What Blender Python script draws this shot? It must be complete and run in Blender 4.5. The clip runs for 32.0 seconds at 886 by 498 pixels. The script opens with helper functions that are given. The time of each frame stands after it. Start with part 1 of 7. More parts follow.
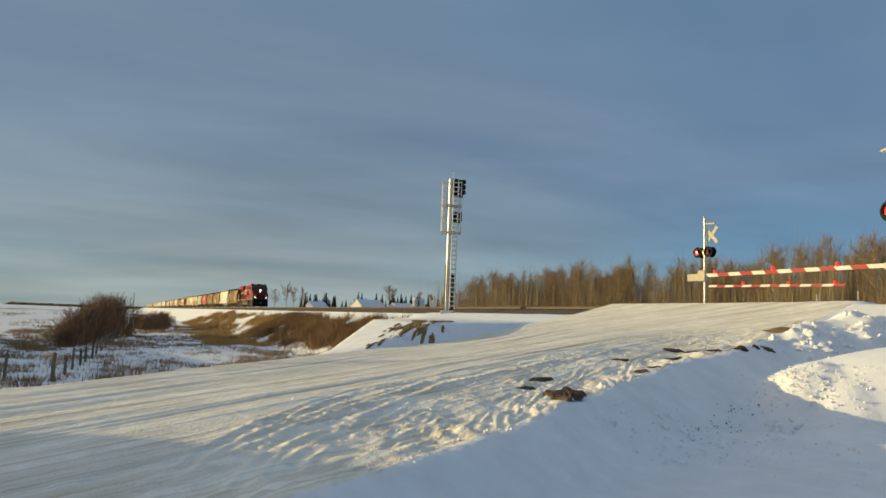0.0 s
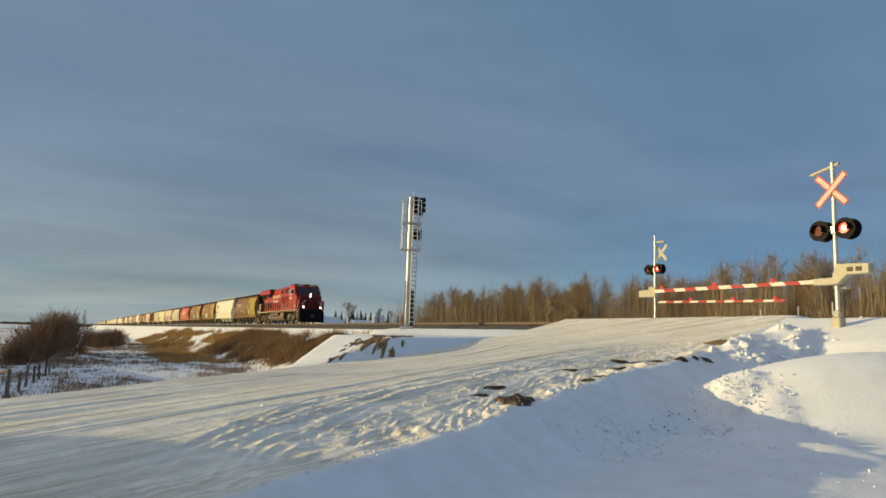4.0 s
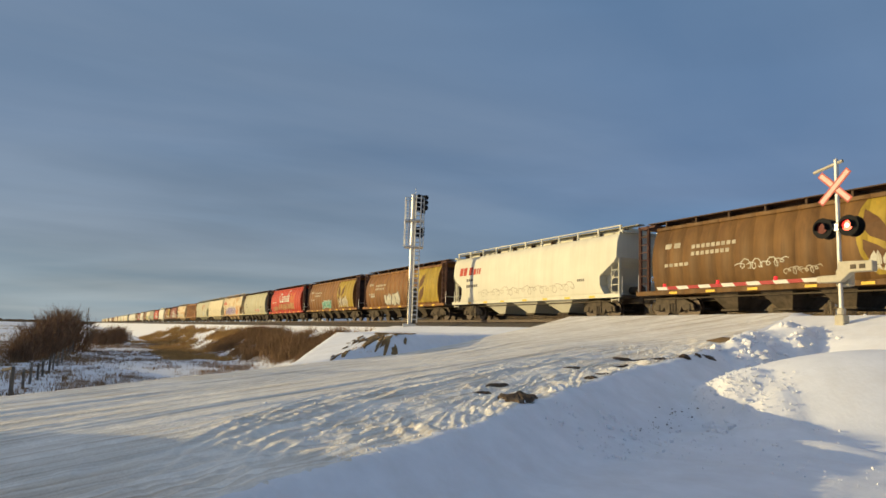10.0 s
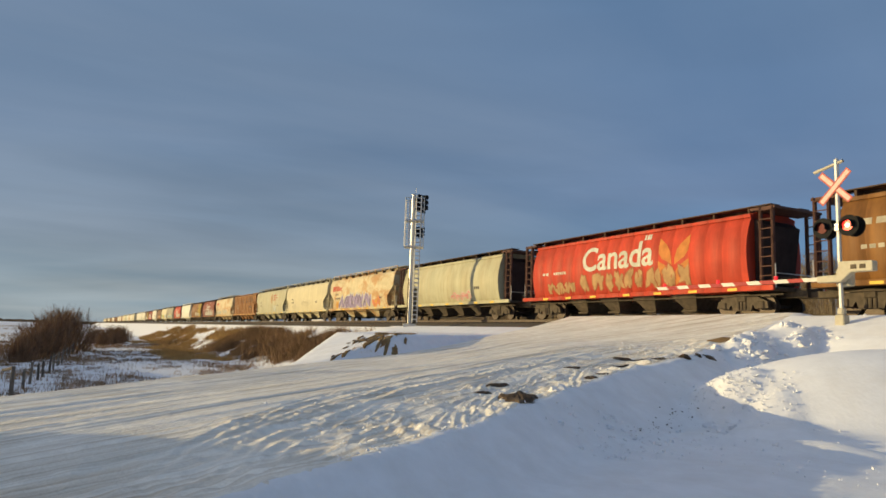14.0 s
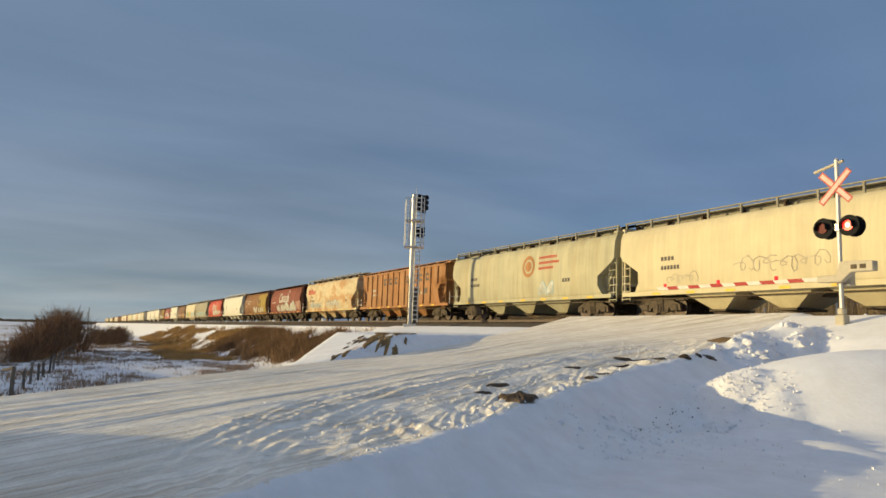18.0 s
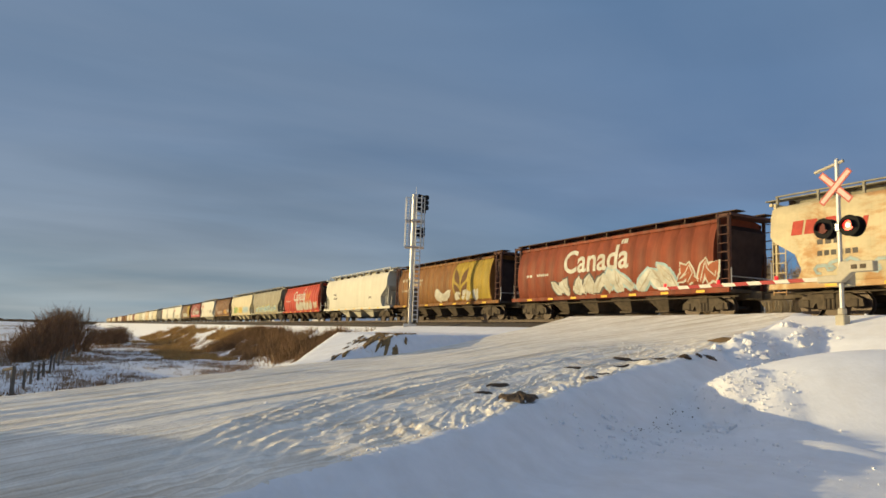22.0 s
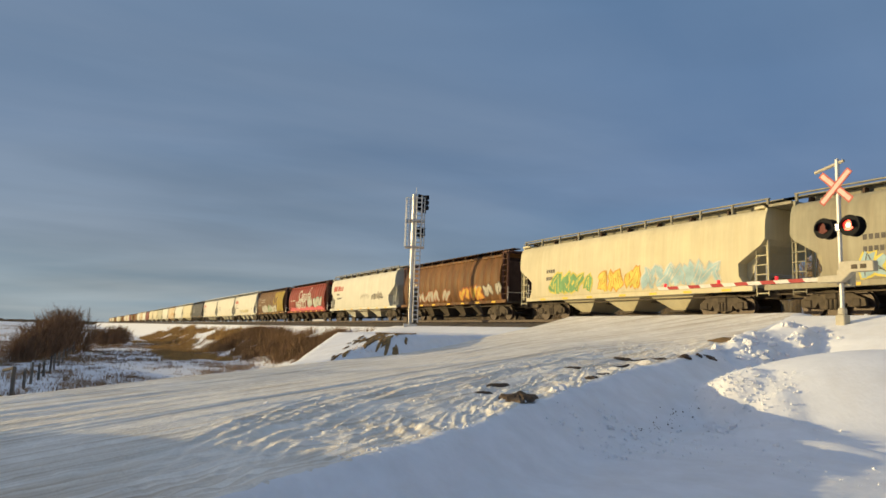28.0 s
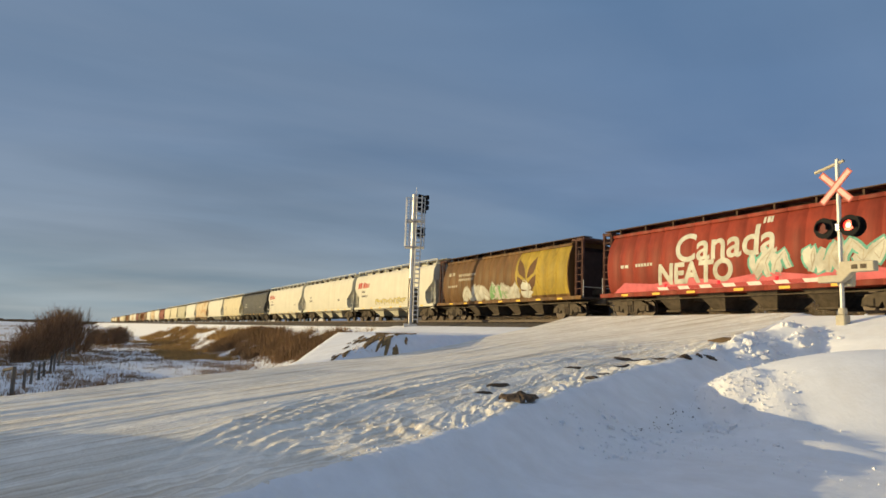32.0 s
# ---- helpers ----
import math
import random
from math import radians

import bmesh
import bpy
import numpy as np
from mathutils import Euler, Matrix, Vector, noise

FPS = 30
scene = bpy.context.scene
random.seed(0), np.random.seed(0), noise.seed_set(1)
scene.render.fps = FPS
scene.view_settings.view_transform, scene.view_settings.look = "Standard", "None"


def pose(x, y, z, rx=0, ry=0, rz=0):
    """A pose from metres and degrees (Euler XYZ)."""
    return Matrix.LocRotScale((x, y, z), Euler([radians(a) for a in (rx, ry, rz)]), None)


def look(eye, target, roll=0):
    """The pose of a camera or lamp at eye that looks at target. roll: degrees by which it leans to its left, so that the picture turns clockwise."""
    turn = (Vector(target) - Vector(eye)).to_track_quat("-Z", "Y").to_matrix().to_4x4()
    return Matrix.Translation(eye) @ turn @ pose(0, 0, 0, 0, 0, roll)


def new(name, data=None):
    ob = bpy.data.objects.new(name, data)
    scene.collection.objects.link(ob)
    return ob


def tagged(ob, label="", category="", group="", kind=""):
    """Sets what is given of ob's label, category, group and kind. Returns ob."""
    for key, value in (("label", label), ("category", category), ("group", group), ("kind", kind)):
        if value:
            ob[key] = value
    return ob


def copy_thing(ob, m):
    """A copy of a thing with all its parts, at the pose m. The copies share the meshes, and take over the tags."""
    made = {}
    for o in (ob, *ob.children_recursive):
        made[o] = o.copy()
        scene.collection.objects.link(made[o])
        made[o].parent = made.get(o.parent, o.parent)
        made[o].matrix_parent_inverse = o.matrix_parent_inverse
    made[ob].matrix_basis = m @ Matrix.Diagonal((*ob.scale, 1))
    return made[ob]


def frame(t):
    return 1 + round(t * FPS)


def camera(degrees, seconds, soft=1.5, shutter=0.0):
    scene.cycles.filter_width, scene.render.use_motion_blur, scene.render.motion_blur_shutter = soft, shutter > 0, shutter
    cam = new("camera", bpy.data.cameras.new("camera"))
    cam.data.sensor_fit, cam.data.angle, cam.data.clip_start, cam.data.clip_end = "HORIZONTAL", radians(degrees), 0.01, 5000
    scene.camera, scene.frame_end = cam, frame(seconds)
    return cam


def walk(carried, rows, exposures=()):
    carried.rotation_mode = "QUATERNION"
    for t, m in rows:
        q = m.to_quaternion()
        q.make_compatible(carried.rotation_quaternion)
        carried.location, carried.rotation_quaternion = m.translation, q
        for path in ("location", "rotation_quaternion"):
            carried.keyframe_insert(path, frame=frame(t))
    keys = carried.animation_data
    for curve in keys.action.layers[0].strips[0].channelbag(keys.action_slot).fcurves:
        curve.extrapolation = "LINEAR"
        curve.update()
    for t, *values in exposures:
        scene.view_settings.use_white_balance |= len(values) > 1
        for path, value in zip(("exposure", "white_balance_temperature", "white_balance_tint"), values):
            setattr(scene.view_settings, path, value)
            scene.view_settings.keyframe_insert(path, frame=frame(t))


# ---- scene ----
cam = camera(65.46, 32.0, soft=1.6)
EYE = (0.0, -24.08, -1.06)


def aim(yaw, pitch, roll, ahead=0.0):
    """A camera pose at EYE from yaw (left of +y), pitch and roll in degrees; ahead: a step forward in metres."""
    y, p = radians(yaw), radians(pitch)
    way = Vector((-math.sin(y) * math.cos(p), math.cos(y) * math.cos(p), math.sin(p)))
    return look(Vector(EYE) + way * ahead, Vector(EYE) + way * 10, roll)


PATH = [(0.0, aim(65.90, 5.80, 2.13, 0.78)), (0.2, aim(65.88, 5.9, 2.08)), (0.5, aim(65.82, 5.92, 2.08)), (1.0, aim(65.66, 5.96, 2.12)), (1.5, aim(66.31, 7.24, 2.05)),
        (2.0, aim(66.66, 7.09, 1.99)), (2.5, aim(66.43, 7.13, 2.24)), (3.0, aim(63.76, 7.41, 2.19)), (3.5, aim(62.55, 7.38, 1.95)),
        (4.5, aim(62.75, 7.2, 1.95)), (5.5, aim(62.82, 7.12, 1.96)), (7.0, aim(62.82, 7.10, 1.95)), (20.0, aim(62.87, 7.09, 1.95)), (32.0, aim(62.90, 7.09, 1.95))]
walk(cam, PATH, exposures=[(0.0, 0.05, 6850, 3.5), (3.5, 0.03, 6800, 4), (5.5, 0.0, 6500, 9), (32.0, 0.0, 6500, 10)])

# ---- world and sun ----
SUN_WAY = Vector((0.5, 0.866, 0.0)).normalized()   # where the light goes, on the ground
SUN_ELEV = radians(8.0)
scene.world = bpy.data.worlds.new("world")
scene.world.use_nodes = True


def make_world():
    nt = scene.world.node_tree
    n, l = nt.nodes, nt.links
    n.clear()
    out = n.new("ShaderNodeOutputWorld")
    bg = n.new("ShaderNodeBackground")
    sky = n.new("ShaderNodeTexSky")
    sky.sky_type, sky.sun_disc = "NISHITA", False
    sky.sun_elevation = SUN_ELEV
    sky.sun_rotation = math.atan2(-SUN_WAY.x, -SUN_WAY.y)
    sky.air_density, sky.dust_density, sky.ozone_density = 1.0, 0.6, 2.0
    co = n.new("ShaderNodeTexCoord")
    sep = n.new("ShaderNodeSeparateXYZ")
    l.new(co.outputs["Generated"], sep.inputs[0])
    # cloud sheet: flatten the direction onto a plane high above
    div = n.new("ShaderNodeMath"); div.operation = "ADD"; div.inputs[1].default_value = 0.16
    l.new(sep.outputs["Z"], div.inputs[0])
    dx = n.new("ShaderNodeMath"); dx.operation = "DIVIDE"
    dy = n.new("ShaderNodeMath"); dy.operation = "DIVIDE"
    l.new(sep.outputs["X"], dx.inputs[0]); l.new(div.outputs[0], dx.inputs[1])
    l.new(sep.outputs["Y"], dy.inputs[0]); l.new(div.outputs[0], dy.inputs[1])
    comb = n.new("ShaderNodeCombineXYZ")
    l.new(dx.outputs[0], comb.inputs[0]); l.new(dy.outputs[0], comb.inputs[1])
    mp = n.new("ShaderNodeMapping"); mp.inputs["Rotation"].default_value = (0, 0, radians(35)); mp.inputs["Scale"].default_value = (1.0, 0.42, 1)
    l.new(comb.outputs[0], mp.inputs[0])
    nz = n.new("ShaderNodeTexNoise"); nz.inputs["Scale"].default_value = 1.25; nz.inputs["Detail"].default_value = 7; nz.inputs["Roughness"].default_value = 0.5; nz.inputs["Distortion"].default_value = 0.5
    l.new(mp.outputs[0], nz.inputs["Vector"])
    ramp = n.new("ShaderNodeValToRGB")
    ramp.color_ramp.elements[0].position, ramp.color_ramp.elements[0].color = 0.33, (0, 0, 0, 1)
    ramp.color_ramp.elements[1].position, ramp.color_ramp.elements[1].color = 0.72, (1, 1, 1, 1)
    l.new(nz.outputs["Fac"], ramp.inputs[0])
    # height colours of the cloudy sky, on the side towards the sun and on the other
    def heights(stops):
        hr = n.new("ShaderNodeValToRGB")
        e = hr.color_ramp.elements
        e[0].position, e[0].color = stops[0][0], (*stops[0][1], 1)
        e[1].position, e[1].color = stops[-1][0], (*stops[-1][1], 1)
        for p, col in stops[1:-1]:
            k = e.new(p)
            k.color = (*col, 1)
        l.new(sep.outputs["Z"], hr.inputs[0])
        return hr.outputs[0]
    warm = heights([(0.0, (0.27, 0.345, 0.39)), (0.05, (0.24, 0.315, 0.375)), (0.12, (0.19, 0.265, 0.36)), (0.25, (0.155, 0.235, 0.36)), (0.48, (0.165, 0.245, 0.37)), (1.0, (0.28, 0.355, 0.46))])
    cold = heights([(0.0, (0.20, 0.32, 0.43)), (0.05, (0.15, 0.33, 0.53)), (0.11, (0.125, 0.26, 0.45)), (0.2, (0.13, 0.215, 0.37)), (0.46, (0.12, 0.21, 0.36)), (1.0, (0.26, 0.335, 0.44))])
    side = n.new("ShaderNodeMapRange"); side.interpolation_type = "SMOOTHSTEP"; side.inputs[1].default_value = -0.98; side.inputs[2].default_value = -0.62
    l.new(sep.outputs["X"], side.inputs[0])
    base = n.new("ShaderNodeMix"); base.data_type = "RGBA"
    l.new(side.outputs[0], base.inputs["Factor"]); l.new(warm, base.inputs[6]); l.new(cold, base.inputs[7])
    # long thin bands low in the sky
    flat = n.new("ShaderNodeMapping"); flat.inputs["Scale"].default_value = (2.0, 2.0, 15.0); flat.inputs["Rotation"].default_value = (0, radians(2.0), 0)
    l.new(co.outputs["Generated"], flat.inputs[0])
    bn = n.new("ShaderNodeTexNoise"); bn.inputs["Scale"].default_value = 1.0; bn.inputs["Detail"].default_value = 4; bn.inputs["Roughness"].default_value = 0.48; bn.inputs["Distortion"].default_value = 0.4
    l.new(flat.outputs[0], bn.inputs["Vector"])
    br = n.new("ShaderNodeMapRange"); br.inputs[1].default_value = 0.32; br.inputs[2].default_value = 0.68; br.inputs[3].default_value = 0.78; br.inputs[4].default_value = 1.2
    l.new(bn.outputs["Fac"], br.inputs[0])
    low = n.new("ShaderNodeMapRange"); low.inputs[1].default_value = 0.02; low.inputs[2].default_value = 0.30; low.inputs[3].default_value = 1.0; low.inputs[4].default_value = 0.12
    l.new(sep.outputs["Z"], low.inputs[0])
    bands = n.new("ShaderNodeMix"); bands.data_type = "FLOAT"; bands.inputs[2].default_value = 1.0
    l.new(low.outputs[0], bands.inputs["Factor"]); l.new(br.outputs[0], bands.inputs[3])
    tint = n.new("ShaderNodeVectorMath"); tint.operation = "SCALE"
    l.new(base.outputs[2], tint.inputs[0]); l.new(bands.outputs[0], tint.inputs["Scale"])
    cl = n.new("ShaderNodeMix"); cl.data_type = "RGBA"
    light = n.new("ShaderNodeMix"); light.data_type = "RGBA"; light.blend_type = "MULTIPLY"; light.inputs["Factor"].default_value = 1
    light.inputs[7].default_value = (1.36, 1.22, 1.13, 1)
    l.new(tint.outputs[0], light.inputs[6])
    l.new(ramp.outputs[0], cl.inputs["Factor"])
    l.new(tint.outputs[0], cl.inputs[6]); l.new(light.outputs[2], cl.inputs[7])
    # clear sky behind the sheet
    ss = n.new("ShaderNodeVectorMath"); ss.operation = "SCALE"; ss.inputs["Scale"].default_value = 0.06
    l.new(sky.outputs[0], ss.inputs[0])
    mix = n.new("ShaderNodeMix"); mix.data_type = "RGBA"; mix.inputs["Factor"].default_value = 0.93
    l.new(ss.outputs[0], mix.inputs[6]); l.new(cl.outputs[2], mix.inputs[7])
    l.new(mix.outputs[2], bg.inputs["Color"])
    # the sky brightens round the low sun, behind the camera
    dot = n.new("ShaderNodeVectorMath"); dot.operation = "DOT_PRODUCT"
    dot.inputs[1].default_value = (-SUN_WAY.x * math.cos(SUN_ELEV), -SUN_WAY.y * math.cos(SUN_ELEV), math.sin(SUN_ELEV))
    l.new(co.outputs["Generated"], dot.inputs[0])
    glow = n.new("ShaderNodeMapRange"); glow.interpolation_type = "SMOOTHSTEP"; glow.inputs[1].default_value = 0.74; glow.inputs[2].default_value = 1.0
    l.new(dot.outputs["Value"], glow.inputs[0])
    near = n.new("ShaderNodeMix"); near.data_type = "RGBA"; near.inputs[7].default_value = (1.5, 1.2, 0.9, 1)
    l.new(glow.outputs[0], near.inputs["Factor"]); l.new(mix.outputs[2], near.inputs[6]); l.new(near.outputs[2], bg.inputs["Color"])
    bg.inputs["Strength"].default_value = 1.0
    l.new(bg.outputs[0], out.inputs[0])


make_world()
sun = new("sun", bpy.data.lights.new("sun", "SUN"))
sun.data.energy, sun.data.angle, sun.data.color = 4.7, radians(0.5), (1.0, 0.775, 0.375)
sun.matrix_world = look((0, 0, 0), Vector((SUN_WAY.x, SUN_WAY.y, -math.tan(SUN_ELEV))))


# ---- materials ----
def material(name, colour, rough=0.6, metal=0.0, vary=0.25, scale=3.0, bump=0.15, bump_scale=40.0, second=None, amount=0.5, stretch=(1, 1, 1), edge=(0.45, 0.65), emit=0.0, island=0.0, rnd=0.0):
    """A node material: a base colour with fine grain, a second colour in stains, and a fine relief."""
    m = bpy.data.materials.new(name)
    m.use_nodes = True
    n, l = m.node_tree.nodes, m.node_tree.links
    b = n["Principled BSDF"]
    co = n.new("ShaderNodeTexCoord")
    mp = n.new("ShaderNodeMapping"); mp.inputs["Scale"].default_value = stretch
    l.new(co.outputs["Object"], mp.inputs[0])
    grain = n.new("ShaderNodeTexNoise"); grain.inputs["Scale"].default_value = scale; grain.inputs["Detail"].default_value = 6; grain.inputs["Roughness"].default_value = 0.62
    l.new(mp.outputs[0], grain.inputs["Vector"])
    hsv = n.new("ShaderNodeHueSaturation"); hsv.inputs["Color"].default_value = (*colour, 1)
    mr = n.new("ShaderNodeMapRange"); mr.inputs[1].default_value = 0.3; mr.inputs[2].default_value = 0.7; mr.inputs[3].default_value = 1 - vary; mr.inputs[4].default_value = 1 + vary
    l.new(grain.outputs["Fac"], mr.inputs[0])
    value = mr.outputs[0]
    if rnd or island:
        src = n.new("ShaderNodeObjectInfo").outputs["Random"] if rnd else n.new("ShaderNodeNewGeometry").outputs["Random Per Island"]
        r2 = n.new("ShaderNodeMapRange"); r2.inputs[3].default_value = 1 - (rnd or island); r2.inputs[4].default_value = 1 + (rnd or island)
        l.new(src, r2.inputs[0])
        mu = n.new("ShaderNodeMath"); mu.operation = "MULTIPLY"
        l.new(value, mu.inputs[0]); l.new(r2.outputs[0], mu.inputs[1])
        value = mu.outputs[0]
    l.new(value, hsv.inputs["Value"])
    col = hsv.outputs[0]
    if second:
        st = n.new("ShaderNodeTexNoise"); st.inputs["Scale"].default_value = scale * 0.35; st.inputs["Detail"].default_value = 9; st.inputs["Roughness"].default_value = 0.7; st.inputs["Distortion"].default_value = 0.3
        mp2 = n.new("ShaderNodeMapping"); mp2.inputs["Scale"].default_value = stretch; mp2.inputs["Location"].default_value = (7.3, 1.1, 3.7)
        l.new(co.outputs["Object"], mp2.inputs[0]); l.new(mp2.outputs[0], st.inputs["Vector"])
        rp = n.new("ShaderNodeMapRange"); rp.interpolation_type = "SMOOTHSTEP"; rp.inputs[1].default_value = edge[0]; rp.inputs[2].default_value = edge[1]; rp.inputs[4].default_value = amount
        l.new(st.outputs["Fac"], rp.inputs[0])
        mx = n.new("ShaderNodeMix"); mx.data_type = "RGBA"; mx.inputs[7].default_value = (*second, 1)
        l.new(rp.outputs[0], mx.inputs["Factor"]); l.new(col, mx.inputs[6])
        col = mx.outputs[2]
    l.new(col, b.inputs["Base Color"])
    b.inputs["Roughness"].default_value, b.inputs["Metallic"].default_value = rough, metal
    b.inputs["Specular IOR Level"].default_value = 0.5 if rough < 0.3 or metal > 0.1 else 0.16
    if bump:
        bn = n.new("ShaderNodeTexNoise"); bn.inputs["Scale"].default_value = bump_scale; bn.inputs["Detail"].default_value = 4
        l.new(co.outputs["Object"], bn.inputs["Vector"])
        bp = n.new("ShaderNodeBump"); bp.inputs["Strength"].default_value = bump; bp.inputs["Distance"].default_value = 0.02
        l.new(bn.outputs["Fac"], bp.inputs["Height"]); l.new(bp.outputs[0], b.inputs["Normal"])
    if emit:
        b.inputs["Emission Color"].default_value = (*colour, 1); b.inputs["Emission Strength"].default_value = emit
    return m


M = dict(
    snow=material("snow", (0.82, 0.83, 0.86), 0.75, vary=0.06, scale=2.0, bump=0.35, bump_scale=14.0, second=(0.72, 0.70, 0.68), amount=0.35),
    snow_lump=material("snow_lumps", (0.83, 0.83, 0.85), 0.75, vary=0.05, scale=4, bump=0.4, bump_scale=25, rnd=0.06),
    soil=material("frozen_soil", (0.075, 0.052, 0.035), 0.9, vary=0.4, scale=9, bump=0.9, bump_scale=30, second=(0.2, 0.16, 0.12), amount=0.5),
    slope_soil=material("slope_soil", (0.24, 0.15, 0.065), 0.9, vary=0.5, scale=6, bump=0.9, bump_scale=25, second=(0.34, 0.25, 0.12), amount=0.7),
    ballast=material("ballast", (0.10, 0.085, 0.07), 0.9, vary=0.5, scale=22, bump=1.0, bump_scale=30, second=(0.5, 0.48, 0.46), amount=0.4, edge=(0.6, 0.72)),
    steel=material("rail_steel", (0.085, 0.06, 0.045), 0.6, 0.2, vary=0.2, scale=8),
    tie=material("creosote_wood", (0.07, 0.05, 0.035), 0.85, vary=0.35, scale=6, stretch=(6, 1, 1), rnd=0.3),
    galv=material("galvanised_steel", (0.62, 0.60, 0.56), 0.42, 0.55, vary=0.12, scale=6, bump=0.1, second=(0.45, 0.43, 0.4), amount=0.4),
    cream=material("cream_paint", (0.44, 0.40, 0.31), 0.55, vary=0.1, scale=5, second=(0.35, 0.28, 0.2), amount=0.3, edge=(0.55, 0.75)),
    black=material("black_paint", (0.007, 0.007, 0.008), 0.7, vary=0.2, scale=6),
    white=material("white_paint", (0.58, 0.56, 0.52), 0.5, vary=0.08, scale=5, second=(0.5, 0.46, 0.4), amount=0.3),
    red=material("red_reflective", (0.30, 0.014, 0.02), 0.45, vary=0.1, scale=7),
    lamp_on=material("lit_red_lamp", (1.0, 0.035, 0.02), 0.3, emit=1.8, bump=0, vary=0.02),
    lamp_core=material("lit_lamp_core", (1.0, 0.62, 0.45), 0.3, emit=2.6, bump=0, vary=0.02),
    arm_lamp=material("red_arm_lamp", (0.8, 0.03, 0.04), 0.4, emit=0.7, bump=0, vary=0.02),
    blade=material("faded_blade_face", (0.56, 0.43, 0.38), 0.5, vary=0.1, scale=5),
    blade_red=material("faded_red_edge", (0.46, 0.09, 0.07), 0.5, vary=0.1, scale=5),
    lamp_off=material("dark_red_lens", (0.10, 0.008, 0.007), 0.5, bump=0, vary=0.1),
    headlight=material("headlight", (1.0, 0.93, 0.8), 0.3, emit=5.0, bump=0, vary=0.01),
    loco_red=material("locomotive_red", (0.33, 0.016, 0.014), 0.42, vary=0.2, scale=1.6, bump=0.05, bump_scale=4, second=(0.14, 0.014, 0.014), amount=0.5, stretch=(1, 1, 0.5)),
    loco_black=material("locomotive_black", (0.008, 0.008, 0.008), 0.75, vary=0.2, scale=4),
    under=material("road_grime", (0.085, 0.068, 0.050), 0.8, vary=0.35, scale=4, bump=0.3, bump_scale=14, second=(0.17, 0.13, 0.09), amount=0.5),
    wheel=material("wheel_steel", (0.07, 0.05, 0.038), 0.55, 0.4, vary=0.3, scale=6),
    glass=material("cab_glass", (0.012, 0.014, 0.017), 0.08, bump=0, vary=0.05),
    gold=material("faded_gold_paint", (0.62, 0.5, 0.16), 0.55, vary=0.15, scale=3),
    letter=material("cream_lettering", (0.66, 0.55, 0.34), 0.55, vary=0.15, scale=4),
    twig=material("bare_twigs", (0.25, 0.175, 0.095), 0.85, vary=0.25, scale=3, bump=0, island=0.3),
    bark=material("aspen_bark", (0.42, 0.34, 0.22), 0.85, vary=0.3, scale=5, bump=0.3, rnd=0.3),
    willow=material("willow_twigs", (0.21, 0.125, 0.072), 0.85, vary=0.3, scale=2, bump=0, island=0.35),
    grass=material("dry_grass", (0.40, 0.255, 0.10), 0.9, vary=0.35, scale=0.6, bump=0, island=0.4),
    brush=material("dead_brush", (0.25, 0.155, 0.08), 0.9, vary=0.35, scale=0.5, bump=0, island=0.4),
    spruce=material("spruce_needles", (0.025, 0.032, 0.018), 0.9, vary=0.4, scale=2, bump=0, island=0.4),
    post=material("weathered_post", (0.14, 0.12, 0.10), 0.9, vary=0.3, scale=7, stretch=(4, 4, 1), rnd=0.3),
    far_wall=material("pale_wall", (0.55, 0.54, 0.52), 0.7, vary=0.1, scale=0.4),
    far_roof=material("snowy_roof", (0.75, 0.75, 0.78), 0.7, vary=0.05, scale=0.4),
)


